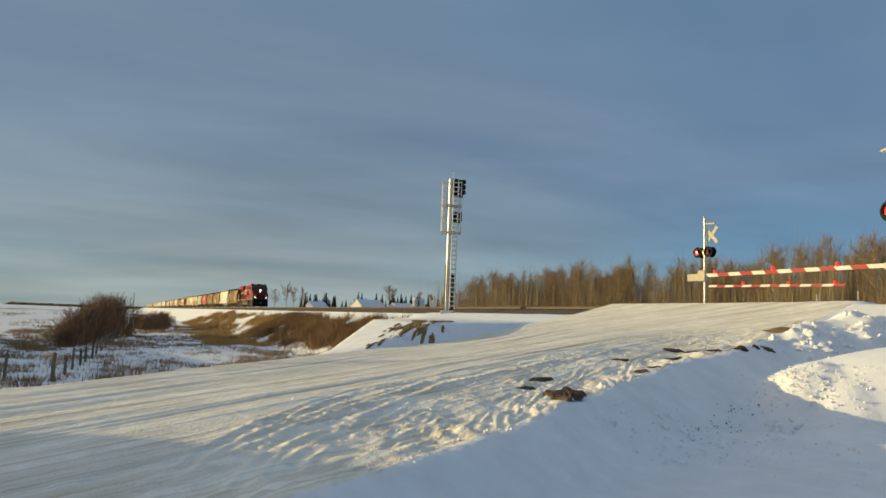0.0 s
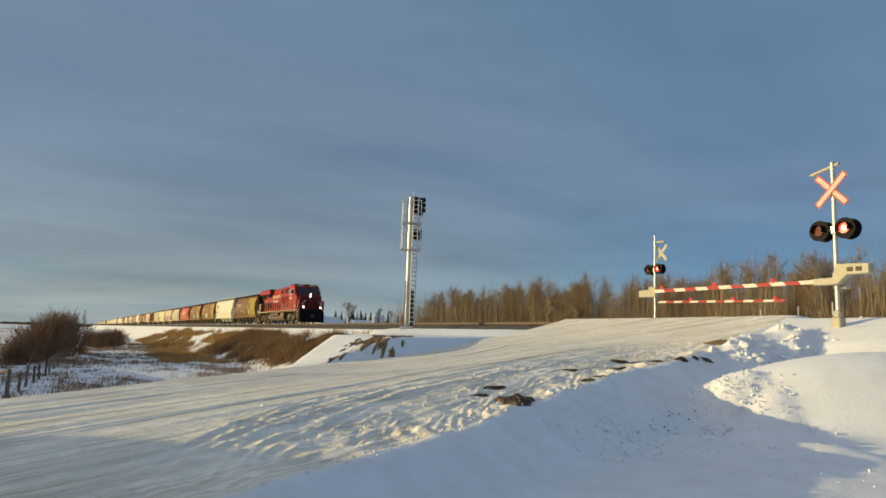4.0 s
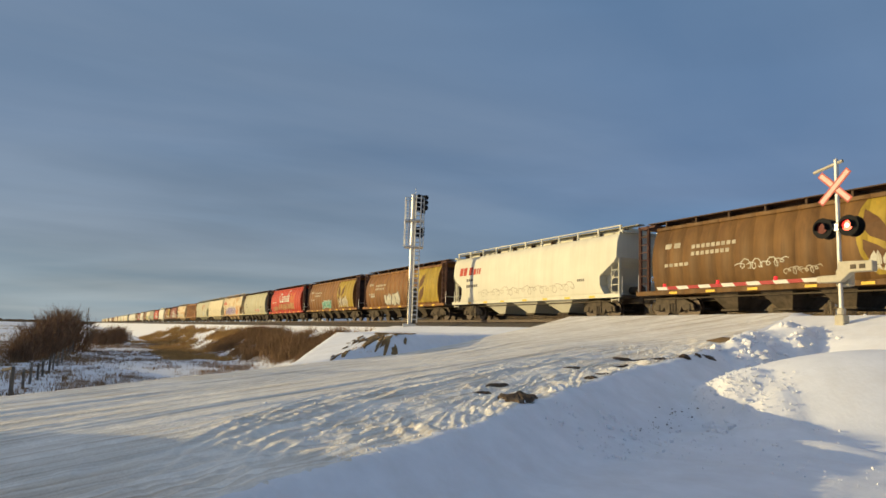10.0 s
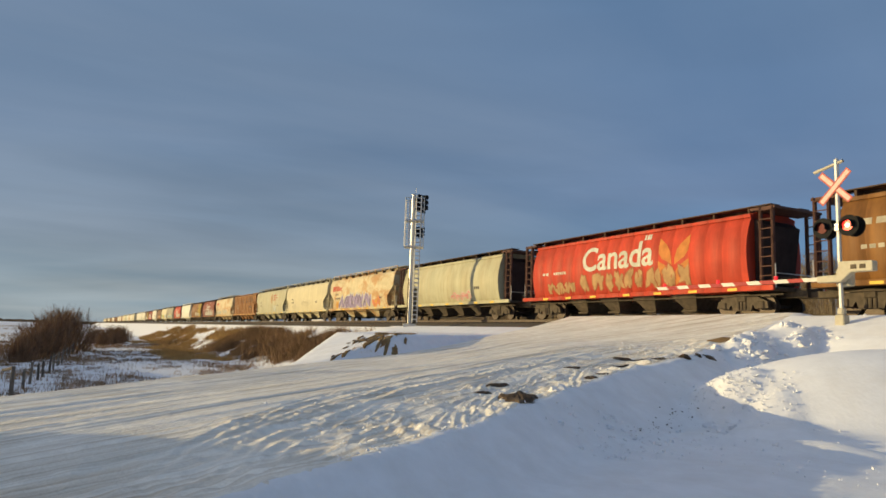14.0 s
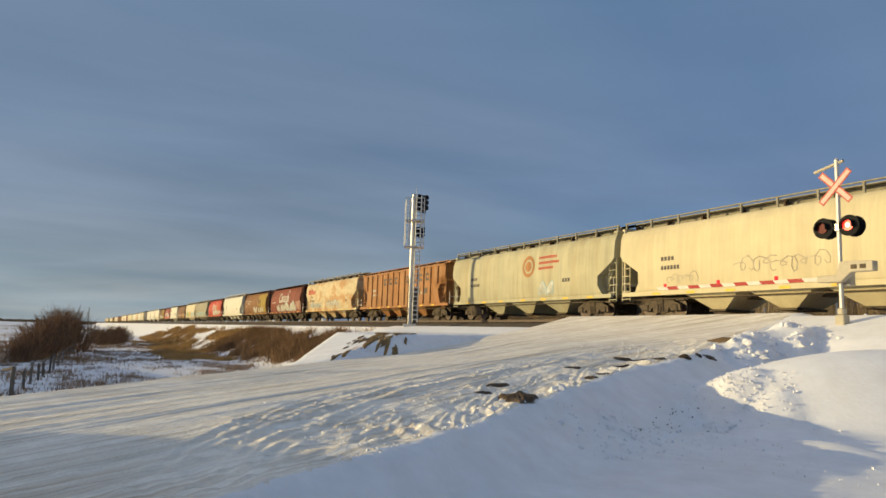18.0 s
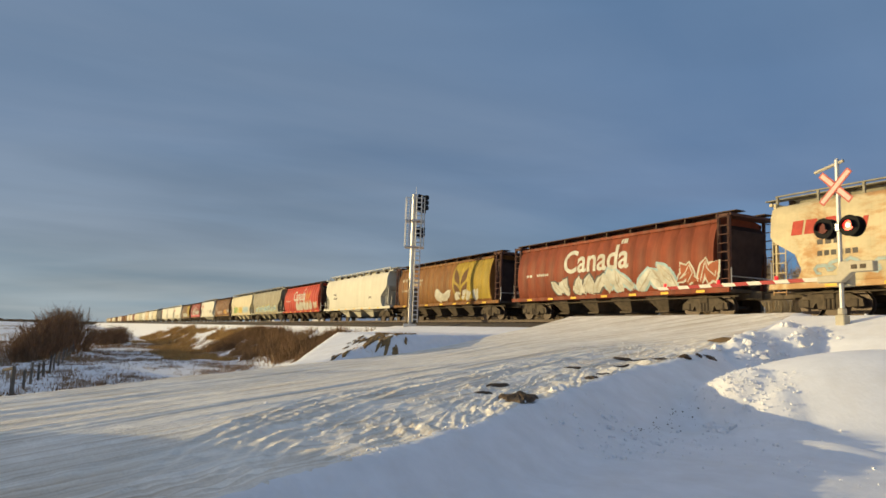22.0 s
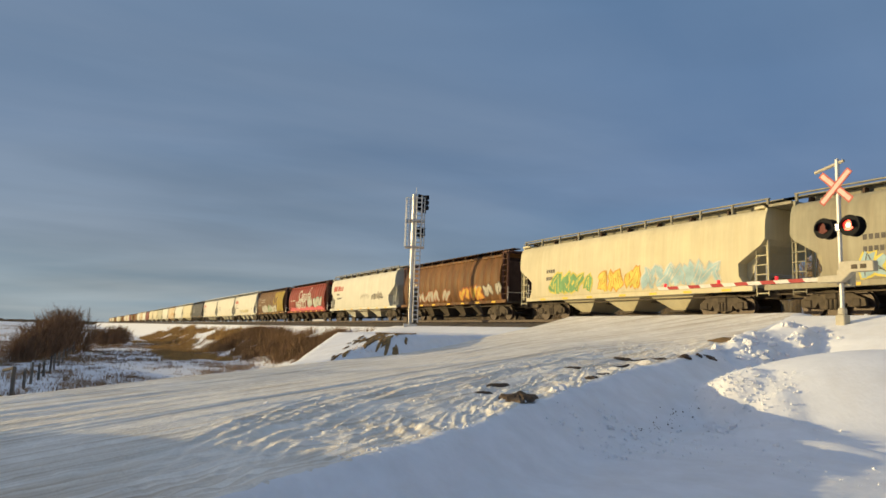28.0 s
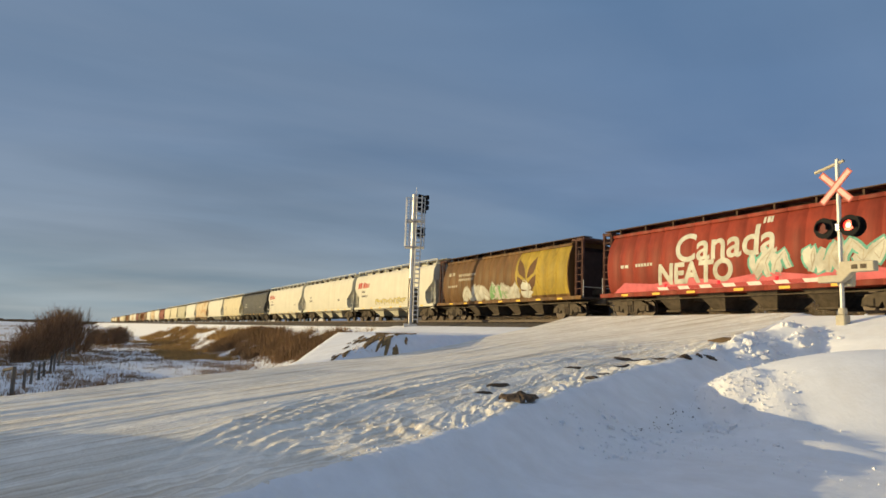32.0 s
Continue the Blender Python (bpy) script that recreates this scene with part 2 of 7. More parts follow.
def packed_snow():
    """Snow packed by tyres: tan streaks along the road over a rough pale crust."""
    m = material("packed_snow", (0.92, 0.88, 0.80), 0.75, vary=0.12, scale=3.0, bump=0.6, bump_scale=30.0, second=(0.74, 0.69, 0.60), amount=0.5, edge=(0.42, 0.66))
    n, l = m.node_tree.nodes, m.node_tree.links
    b = n["Principled BSDF"]
    before = b.inputs["Base Color"].links[0].from_socket
    co = n.new("ShaderNodeTexCoord")
    turn = n.new("ShaderNodeMapping"); turn.inputs["Scale"].default_value = (5.5, 0.09, 1.0)
    l.new(co.outputs["UV"], turn.inputs[0])
    st = n.new("ShaderNodeTexNoise"); st.inputs["Scale"].default_value = 1.0; st.inputs["Detail"].default_value = 7; st.inputs["Roughness"].default_value = 0.72
    l.new(turn.outputs[0], st.inputs["Vector"])
    mr = n.new("ShaderNodeMapRange"); mr.inputs[1].default_value = 0.46; mr.inputs[2].default_value = 0.58; mr.inputs[4].default_value = 0.6
    l.new(st.outputs["Fac"], mr.inputs[0])
    mx = n.new("ShaderNodeMix"); mx.data_type = "RGBA"; mx.inputs[7].default_value = (0.56, 0.47, 0.35, 1)
    l.new(mr.outputs[0], mx.inputs["Factor"]); l.new(before, mx.inputs[6]); l.new(mx.outputs[2], b.inputs["Base Color"])
    fine = n.new("ShaderNodeMapping"); fine.inputs["Scale"].default_value = (11.0, 0.12, 1.0)
    l.new(co.outputs["UV"], fine.inputs[0])
    fs = n.new("ShaderNodeTexNoise"); fs.inputs["Scale"].default_value = 1.0; fs.inputs["Detail"].default_value = 4
    l.new(fine.outputs[0], fs.inputs["Vector"])
    fr = n.new("ShaderNodeMapRange"); fr.inputs[1].default_value = 0.5; fr.inputs[2].default_value = 0.62; fr.inputs[4].default_value = 0.65
    l.new(fs.outputs["Fac"], fr.inputs[0])
    worn = n.new("ShaderNodeTexNoise"); worn.inputs["Scale"].default_value = 0.55; worn.inputs["Detail"].default_value = 3
    l.new(co.outputs["Object"], worn.inputs["Vector"])
    some = n.new("ShaderNodeMapRange"); some.inputs[1].default_value = 0.38; some.inputs[2].default_value = 0.62; some.inputs[3].default_value = 0.4
    l.new(worn.outputs["Fac"], some.inputs[0])
    for ramp, mix in ((mr, mx), (fr, None)):
        part_of = n.new("ShaderNodeMath"); part_of.operation = "MULTIPLY"
        l.new(ramp.outputs[0], part_of.inputs[0]); l.new(some.outputs[0], part_of.inputs[1])
        if mix:
            l.new(part_of.outputs[0], mix.inputs["Factor"])
    fm = n.new("ShaderNodeMix"); fm.data_type = "RGBA"; fm.inputs[7].default_value = (0.52, 0.43, 0.31, 1)
    l.new(part_of.outputs[0], fm.inputs["Factor"]); l.new(mx.outputs[2], fm.inputs[6]); l.new(fm.outputs[2], b.inputs["Base Color"])
    # fine relief along the ruts
    old = b.inputs["Normal"].links[0].from_node
    bp = n.new("ShaderNodeBump"); bp.inputs["Strength"].default_value = 0.6; bp.inputs["Distance"].default_value = 0.03
    l.new(st.outputs["Fac"], bp.inputs["Height"]); l.new(old.outputs[0], bp.inputs["Normal"]); l.new(bp.outputs[0], b.inputs["Normal"])
    return m


M["road"] = packed_snow()


# ---- mesh helpers ----
def part(name, bm, mat, parent=None, label="", m=None, smooth=False):
    me = bpy.data.meshes.new(name)
    if smooth:
        for fc in bm.faces:
            fc.smooth = True
    bm.to_mesh(me)
    bm.free()
    me.materials.append(mat)
    return place(name, me, parent, label, m)


def place(name, me, parent=None, label="", m=None):
    ob = new(name, me)
    if parent:
        ob.parent = parent
    if m is not None:
        ob.matrix_basis = m
    if label:
        ob["label"] = label
    return ob


def empty(name, m=None):
    ob = new(name)
    ob.empty_display_size = 0.2
    if m is not None:
        ob.matrix_basis = m
    return ob


def box(bm, x0, x1, y0, y1, z0, z1, bevel=0.0, m=None):
    r = bmesh.ops.create_cube(bm, size=1, matrix=Matrix.LocRotScale(((x0 + x1) / 2, (y0 + y1) / 2, (z0 + z1) / 2), None, (abs(x1 - x0), abs(y1 - y0), abs(z1 - z0))))
    if bevel:
        es = list({e for v in r["verts"] for e in v.link_edges})
        rr = bmesh.ops.bevel(bm, geom=es, offset=bevel, segments=1, affect="EDGES")
        vs = list({v for fc in rr["faces"] for v in fc.verts} | {v for v in r["verts"] if v.is_valid})
    else:
        vs = r["verts"]
    if m is not None:
        bmesh.ops.transform(bm, matrix=m, verts=vs)
    return bm


def bx(*a, **k):
    return box(bmesh.new(), *a, **k)


def tube(bm, p, q, r, r2=None, n=8, caps=True):
    """A round bar from p to q."""
    p, q = Vector(p), Vector(q)
    d = q - p
    m = Matrix.Translation((p + q) / 2) @ d.to_track_quat("Z", "Y").to_matrix().to_4x4()
    bmesh.ops.create_cone(bm, cap_ends=caps, segments=n, radius1=r, radius2=r if r2 is None else r2, depth=d.length, matrix=m)
    return bm


def bars(pairs, r, n=6):
    bm = bmesh.new()
    for p, q in pairs:
        tube(bm, p, q, r, n=n)
    return bm


def prism(bm, pts, y0, y1):
    """An outline in x, z drawn out from y0 to y1."""
    a = [bm.verts.new((x, y0, z)) for x, z in pts]
    b = [bm.verts.new((x, y1, z)) for x, z in pts]
    fa, fb = bm.faces.new(a), bm.faces.new(list(reversed(b)))
    for i in range(len(pts)):
        j = (i + 1) % len(pts)
        bm.faces.new((a[j], a[i], b[i], b[j]))
    bmesh.ops.recalc_face_normals(bm, faces=bm.faces[:])
    return bm


def lattice_noise(x, y, seed):
    """Smooth value noise of numpy arrays, from -1 to 1."""
    def h(i, j):
        v = np.sin(i * 127.1 + j * 311.7 + seed * 74.7) * 43758.5453
        return v - np.floor(v)
    i, j = np.floor(x), np.floor(y)
    u, v = x - i, y - j
    u, v = u * u * (3 - 2 * u), v * v * (3 - 2 * v)
    a = h(i, j) * (1 - u) + h(i + 1, j) * u
    b = h(i, j + 1) * (1 - u) + h(i + 1, j + 1) * u
    return 2 * (a * (1 - v) + b * v) - 1


def fractal(x, y, seed, octaves=4):
    s, k, t = 0, 1.0, 0
    for o in range(octaves):
        s = s + lattice_noise(x * 2 ** o, y * 2 ** o, seed + o * 13) * k
        t += k
        k *= 0.5
    return s / t


# ---- ground ----
# the edges of the road, as x for each y
LEFT_Y = [-90, -60, -25.2, -22.7, -18.4, -16.8, -14.5, -12.7, -9.3, -7.6, 0, 10, 60, 400]
LEFT_X = [17, 2, -14, -16.4, -19.7, -20.4, -21.5, -22.6, -24.9, -25.6, -27.5, -31, -56, -226]
RIGHT_Y = [-90, -60, -40, -30, -22.9, -21.8, -20.6, -19.7, -17.8, -15.6, -13.5, -12.1, -10.4, -8.3, -4, 0, 10, 60, 400]
RIGHT_X = [30, 14.5, 4.0, -1.2, -5.2, -5.9, -6.7, -7.3, -8.7, -10.2, -11.25, -11.6, -12.2, -13.2, -14.5, -15.5, -20, -46, -216]


def smax(a, b, k):
    h = np.clip(0.5 + 0.5 * (a - b) / k, 0, 1)
    return b * (1 - h) + a * h + k * h * (1 - h)


def road_z(y):
    yy = np.abs(y)
    return -2.75 * (1 - np.exp(-(np.maximum(yy, 3.5) - 3.5) / 11))


def blob(x, y, cx, cy, rx, ry, turn=0.0):
    c, s = math.cos(radians(turn)), math.sin(radians(turn))
    u, v = (x - cx) * c + (y - cy) * s, -(x - cx) * s + (y - cy) * c
    return np.clip(1 - (u / rx) ** 2 - (v / ry) ** 2, 0, 1)


def road_cross(x, y):
    """The road's own surface: its crown and its fall to the right."""
    xl, xr = np.interp(y, LEFT_Y, LEFT_X), np.interp(y, RIGHT_Y, RIGHT_X)
    w = (x - xl) / (xr - xl)
    # the crown lies to the right of the middle; the shoulder falls from it to its worn edge
    near = np.interp(y, [-30, -25, -22, -12, -9], [0, 0.6, 1, 1, 0])
    up, down = np.clip((w - 0.25) / 0.47, 0, 1), np.clip((w - 0.72) / 0.23, 0, 1)
    crown = up * up * (3 - 2 * up) - 1.1 * down * down * (3 - 2 * down) + 0.1 * np.clip((w - 0.95) / 0.04, 0, 1)
    return road_z(y) + 0.03 * np.clip((w - 0.5) / 0.5, 0, 1) ** 2 + 0.17 * near * crown, w


# wheel tracks that swing off the road over its shoulder: points, half width, depth
TRACKS = [(((-5.3, -24.1), (-6.1, -23.57), (-6.93, -23.13), (-7.84, -22.49), (-8.91, -21.72), (-10.3, -20.5)), 0.13, 0.045),
          (((-5.0, -23.6), (-5.6, -23.2), (-6.07, -22.92), (-7.04, -22.48), (-8.2, -21.8)), 0.13, 0.05),
          (((-5.4, -22.9), (-6.71, -22.29), (-7.55, -21.7), (-8.38, -21.01), (-9.3, -20.2)), 0.14, 0.055),
          (((-6.3, -22.1), (-7.2, -21.3), (-7.5, -20.8), (-8.5, -20.3), (-9.2, -19.7)), 0.11, 0.05),
          (((-6.6, -21.6), (-7.4, -21.3), (-8.4, -20.6), (-8.7, -19.9)), 0.09, 0.05),
          (((-7.2, -20.45), (-7.75, -20.1), (-8.53, -19.48), (-9.44, -18.64)), 0.10, 0.06),
          (((-7.1, -20.15), (-7.7, -19.8), (-8.36, -19.31), (-9.5, -18.38)), 0.09, 0.06),
          (((-7.35, -19.75), (-8.0, -19.3), (-8.7, -18.74), (-9.71, -17.74), (-11.44, -15.89)), 0.10, 0.06),
          (((-9.2, -17.05), (-9.9, -16.3), (-10.85, -15.51), (-12.15, -14.18), (-12.9, -12.6)), 0.10, 0.05),
          (((-8.9, -17.5), (-9.6, -16.5), (-10.6, -14.9), (-11.3, -13.4)), 0.09, 0.05)]
LUGGED = [(((-6.6, -23.0), (-7.88, -21.86), (-8.92, -20.81), (-10.16, -19.62), (-11.32, -17.99), (-12.37, -16.09), (-13.2, -14.1), (-14.3, -11.29)), 0.2, 0.05),
          (((-7.4, -22.9), (-8.7, -21.6), (-9.9, -20.4), (-11.1, -19.0), (-12.4, -16.9), (-13.4, -14.9), (-14.6, -12.2)), 0.18, 0.035)]


def along(x, y, pts):
    """The distance of each place from a line of points, and how far along the line its foot lies."""
    best, run, s0 = np.full(np.shape(x), 1e9), np.zeros(np.shape(x)), 0.0
    for (ax, ay), (bx_, by_) in zip(pts, pts[1:]):
        ln = math.hypot(bx_ - ax, by_ - ay)
        k = np.clip(((x - ax) * (bx_ - ax) + (y - ay) * (by_ - ay)) / ln ** 2, 0, 1)
        d = np.hypot(x - ax - k * (bx_ - ax), y - ay - k * (by_ - ay))
        run = np.where(d < best, s0 + k * ln, run)
        best = np.minimum(best, d)
        s0 += ln
    return best, run, s0


def wheel_tracks(x, y):
    """Relief of the tracks: a groove between two squeezed-up ridges, broken and lugged."""
    wx, wy = x + 0.06 * fractal(x / 0.6, y / 0.6, 201, 2), y + 0.06 * fractal(x / 0.6, y / 0.6, 202, 2)
    z = np.zeros(np.shape(x))
    for i, (pts, half, deep) in enumerate(TRACKS + LUGGED):
        d, run, total = along(wx, wy, pts)
        fade = np.clip(run / 0.5, 0, 1) * np.clip((total - run) / 0.8, 0, 1) * np.clip(0.75 + 0.8 * fractal(x / 0.5, y / 0.5, 210 + i, 2), 0.15, 1.2)
        half = half * 0.62
        groove = -0.7 * np.exp(-(d / (half * 0.6)) ** 2) + np.exp(-((d - half * 1.15) / (half * 0.42)) ** 2)
        if i >= len(TRACKS):
            groove = groove + 0.9 * np.exp(-(d / (half * 1.5)) ** 4) * np.clip(2 * np.sin(run * 30), 0, 1)
        z = z + (0.24 if i < 5 else 0.4) * deep * fade * groove
    return z


MOUND = (-8.05, -9.42, 4.9, 2.35, 51.3, 1.62, 0.77)   # centre, radii, turn, height, roundness


def ground_z(x, y, fine=True):
    x, y = np.asarray(x, float), np.asarray(y, float)
    xl, xr = np.interp(y, LEFT_Y, LEFT_X), np.interp(y, RIGHT_Y, RIGHT_X)
    pad = np.interp(y, [-19.6, -6.5, 6], [-18.9, -44, -44])
    xe = np.where((y > -19.5) & (y < 0), np.minimum(xl, pad), xl)
    road, w = road_cross(np.clip(x, xl, xr), y)
    field = -4.2 + 0.22 * fractal(x / 22, y / 22, 3, 3) + 0.9 * np.clip((np.abs(y + 8) - 30) / 60, 0, 1) + 1.6 * blob(x, y, -400, 100, 150, 110)
    bank = -0.62 - np.clip(np.abs(y) - 3.6, 0, 60) * 0.46
    low = smax(field, bank, 0.5)
    # the plot on the camera's side of the road
    fore = -2.66 + 0.06 * fractal(x / 4, y / 4, 9, 3)
    fore = smax(fore, np.interp(y, [-30, -14, -11.5, -9, -7, -5.4, -4.2, -3], [-4, -2.85, -2.5, -1.75, -1.0, -0.45, -0.1, -0.1]), 0.3)
    # a trough along the foot of the road's edge
    fore = fore - 0.5 * np.exp(-((x - xr - 1.6) / 1.1) ** 2) * np.interp(y, [-15, -12, -10, -8, -6.5], [0, 0.6, 1, 0.8, 0])
    fore = np.where(y > 0, low, fore)
    # beside the road the snow climbs to the level ground on which the signal stands
    level = np.interp(y, [-24, -20, -17.9, -14.2, -10, -7.2, -5.2, -3.6, 0], [-2.7, -2.35, -2.05, -1.12, -1.05, -0.95, -0.58, -0.54, -0.6]) + 0.03 * fractal(x / 0.8, y / 1.6, 27, 3)
    face = -smax(-(road + 0.6 * np.clip(xl - x, 0, 200)), -level, 0.1) - 0.06 * np.clip(1 - (xl - x) / 0.5, 0, 1) * np.interp(y, [-8, -6], [1, 0])
    left = smax(face - np.clip(xe - x, 0, 200) * 0.6, low, 0.2)
    right = smax(road - np.clip(x - xr, 0, 200) * 0.6, fore, 0.18)
    z = np.where(x < xl, left, np.where(x > xr, right, road))
    # snow mound, ploughed berm, and the added, unseen pile across the road behind the camera
    heap = blob(x, y, *MOUND[:4], MOUND[4])
    z = np.where(heap > 0, smax(z, -2.66 + MOUND[5] * heap ** MOUND[6], 0.1), z)
    apron = blob(x, y, -8.7, -12.2, 2.9, 2.0, 35)
    z = np.where(apron > 0, smax(z, -2.9 + 0.42 * apron ** 0.8, 0.3), z)
    z = z + 0.16 * blob(x, y, -6.9, -14.0, 1.2, 0.5, 30) + 0.12 * blob(x, y, -8.3, -14.6, 0.8, 0.4, 30)
    z = z + 0.10 * blob(x, y, -8.9, -12.95, 1.6, 0.7, -22) ** 0.6
    z = z + 0.5 * blob(x, y, -12.3, -7.9, 0.95, 2.1, 22) ** 0.5
    # pile and long low bank out of view, added to shade foreground and field
    z = z + 5.5 * blob(x, y, -11.8, -39.3, 6.6, 3.4, -30) ** 0.45 + 3.4 * blob(x, y, -52.0, -40.0, 26.0, 4.5, -3) ** 0.6
    if fine:
        near = np.clip(1 - np.hypot(x + 8, y + 18) / 45, 0, 1)
        edge = np.clip(1 - np.abs(x - xr + 0.5) / 0.9, 0, 1) * (y < -7) * (y > -30)
        tip = blob(x, y, -9.35, -12.65, 1.5, 0.85, -22)
        shoulder = np.clip(1 - np.abs(x - xr + 2.2) / 2.4, 0, 1) * (y < -11) * (y > -24)
        still = np.where((x > xl) & (x < xr - 2), 0.15, 1) * (1 - 0.85 * np.clip(2.5 * heap, 0, 1))
        z = z + near * 0.035 * fractal(x / 1.3, y / 1.3, 21, 4) * still + near * 0.036 * np.clip(fractal(x / 0.33, y / 0.33, 23, 3), 0, 1) * still
        rough = blob(x, y, -12.2, -7.8, 1.2, 3.0, 22) * 1.3 + tip * 0.9 + 0.4 * edge
        z = z + np.clip(rough, 0, 1) * (0.15 * fractal(x / 0.5, y / 0.5, 31, 2) + 0.16 * np.clip(fractal(x / 0.27, y / 0.27, 33, 2), -0.1, 1))
        # tyre lugs and ridges on the shoulder, along the road
        d = (x - xr) * 0.88 + 0.2 * y
        z = z + shoulder * 0.02 * fractal(d * 2.2, y * 0.35, 71, 3)
    return z


def axis(lo, fine_lo, fine_hi, hi, step, grow=1.13):
    a = list(np.arange(fine_lo, fine_hi, step))
    d, v = step, a[-1]
    while v < hi:
        d *= grow
        v += d
        a.append(v)
    d, v = step, a[0]
    while v > lo:
        d *= grow
        v -= d
        a.insert(0, v)
    return np.array(a)


def sheet(name, X, Y, Z, mat, across=None):
    """A grid of points as one smooth mesh; across: metres over the road, kept with y as its map."""
    ny, nx = X.shape
    co = np.stack([X, Y, Z], -1).reshape(-1, 3)
    idx = np.arange(nx * ny).reshape(ny, nx)
    q = np.stack([idx[:-1, :-1], idx[:-1, 1:], idx[1:, 1:], idx[1:, :-1]], -1).reshape(-1, 4)
    me = bpy.data.meshes.new(name)
    me.vertices.add(len(co))
    me.vertices.foreach_set("co", co.ravel())
    me.loops.add(q.size)
    me.loops.foreach_set("vertex_index", q.ravel())
    me.polygons.add(len(q))
    me.polygons.foreach_set("loop_start", np.arange(0, q.size, 4))
    me.polygons.foreach_set("use_smooth", np.ones(len(q), bool))
    me.update(calc_edges=True)
    if across is not None:
        uv = np.stack([across, Y], -1).reshape(-1, 2)[q.ravel()]
        me.uv_layers.new(name="along_road").data.foreach_set("uv", uv.ravel())
    me.materials.append(mat)
    return new(name, me)


def rut_bend(y):
    """How far the traffic's line swings to the right before the crossing, in tenths of the road's width."""
    return np.interp(y, [-15, -10.5, -8.4, -6, -3.2, 0], [0, 0.3, 1.4, 3.0, 5.0, 6.5])


def build_ground():
    X, Y = np.meshgrid(axis(-3500, -27, 5, 2500, 0.14), axis(-2500, -26, -3, 3500, 0.14))
    xl, xr = np.interp(Y, LEFT_Y, LEFT_X), np.interp(Y, RIGHT_Y, RIGHT_X)
    Z = ground_z(X, Y)
    inside = np.clip(np.minimum((X - xl + 0.05) / 0.3, (xr - X - 0.45) / 0.45), 0, 1) * (np.abs(Y) < 60)
    tagged(sheet("ground", X, Y, Z - 0.10 * inside - 0.45 * (np.abs(Y) < 2.6), M["snow"]), "snow-covered prairie ground with wind crust", "ground", kind="structure")
    # the road, with ruts along it
    S = np.concatenate([np.arange(-70, -28, 1.0), np.arange(-28, -25.5, 0.08), np.arange(-25.5, -16, 0.035), np.arange(-16, -9, 0.05), np.arange(-9, -3.2, 0.09)])
    W = np.concatenate([np.linspace(-0.012, 0.58, 190), np.linspace(0.583, 1.0, 170)])
    Yr, Wr = np.meshgrid(S, W, indexing="ij")
    Xl, Xr = np.interp(Yr, LEFT_Y, LEFT_X), np.interp(Yr, RIGHT_Y, RIGHT_X)
    Xg = Xl + (Xr - Xl) * Wr
    Zr = ground_z(Xg, Yr)
    d = Wr * 10.0 - rut_bend(Yr) + 0.06 * fractal(Wr * 3, Yr * 0.25, 39, 2)
    # many fine grooves, broken along their length
    rut = 0.009 * fractal(d * 1.6, Yr * 0.035, 41, 2) + 0.008 * fractal(d * 5.0, Yr * 0.09, 47, 2) + 0.008 * fractal(d * 12, Yr * 0.16, 49, 2) + 0.0015 * fractal(d * 24, Yr * 0.5, 50, 2)
    # the few deep wheel ruts
    for k, (c, wide, deep) in enumerate(((1.1, 0.08, 0.02), (1.7, 0.06, 0.016), (2.55, 0.07, 0.035), (3.1, 0.05, 0.016), (3.5, 0.10, 0.02), (4.5, 0.07, 0.035), (4.9, 0.05, 0.016), (5.35, 0.12, 0.03), (5.75, 0.05, 0.02), (6.05, 0.12, 0.04), (6.5, 0.08, 0.045), (7.0, 0.09, 0.03))):
        o = d - c - 0.12 * fractal(Yr * 0.12, d * 0 + k, 52 + k, 2)
        rut = rut + deep * 0.7 * (0.8 * np.exp(-((o - wide) / (wide * 0.6)) ** 2) - np.exp(-(o / wide) ** 2) + 0.5 * np.exp(-((o + wide) / (wide * 0.6)) ** 2)) * np.clip(0.7 + fractal(Yr * 0.2, d * 0 + k, 60 + k, 2), 0.1, 1.2)
    rut = rut + 0.003 * fractal(Xg / 0.10, Yr / 0.10, 88, 2) + 0.012 * np.clip(fractal(Xg / 0.16, Yr / 0.16, 89, 2) - 0.35, 0, 1)
    churn = np.clip((Wr - 0.66) / 0.14, 0, 1) * np.clip((1.0 - Wr) / 0.05, 0, 1) * np.interp(Yr, [-24.5, -21.5, -18.5, -11, -8], [0.25, 0.8, 1, 1, 0.3])
    chunks = np.clip(fractal(Xg / 0.10, Yr / 0.10, 85, 2) - 0.15, 0, 1) * np.clip(0.1 + 1.5 * fractal(Xg / 0.9, Yr / 0.9, 93, 2), 0.03, 1)
    rut = rut + churn * (0.10 * chunks + 0.008 * fractal(Xg / 0.12, Yr / 0.12, 86, 2) + 0.012 * fractal(Xg / 0.6, Yr / 0.6, 87, 3)) + wheel_tracks(Xg, Yr)
    tagged(sheet("road", Xg, Yr, Zr + 0.012 + rut - 0.06 * np.clip((Wr - 0.985) / 0.015, 0, 1) - 0.10 * (Wr < -0.008), M["road"], d), "snow-packed gravel road with tyre ruts", "road", kind="structure")
    # crossing surface and the road beyond
    S2 = np.concatenate([np.arange(-3.25, 3.4, 0.2), np.arange(3.5, 80, 1.0)])
    Yr, Wr = np.meshgrid(S2, np.linspace(0, 1, 40), indexing="ij")
    Xl, Xr = np.interp(Yr, LEFT_Y, LEFT_X), np.interp(Yr, RIGHT_Y, RIGHT_X)
    Xg = Xl + (Xr - Xl) * Wr
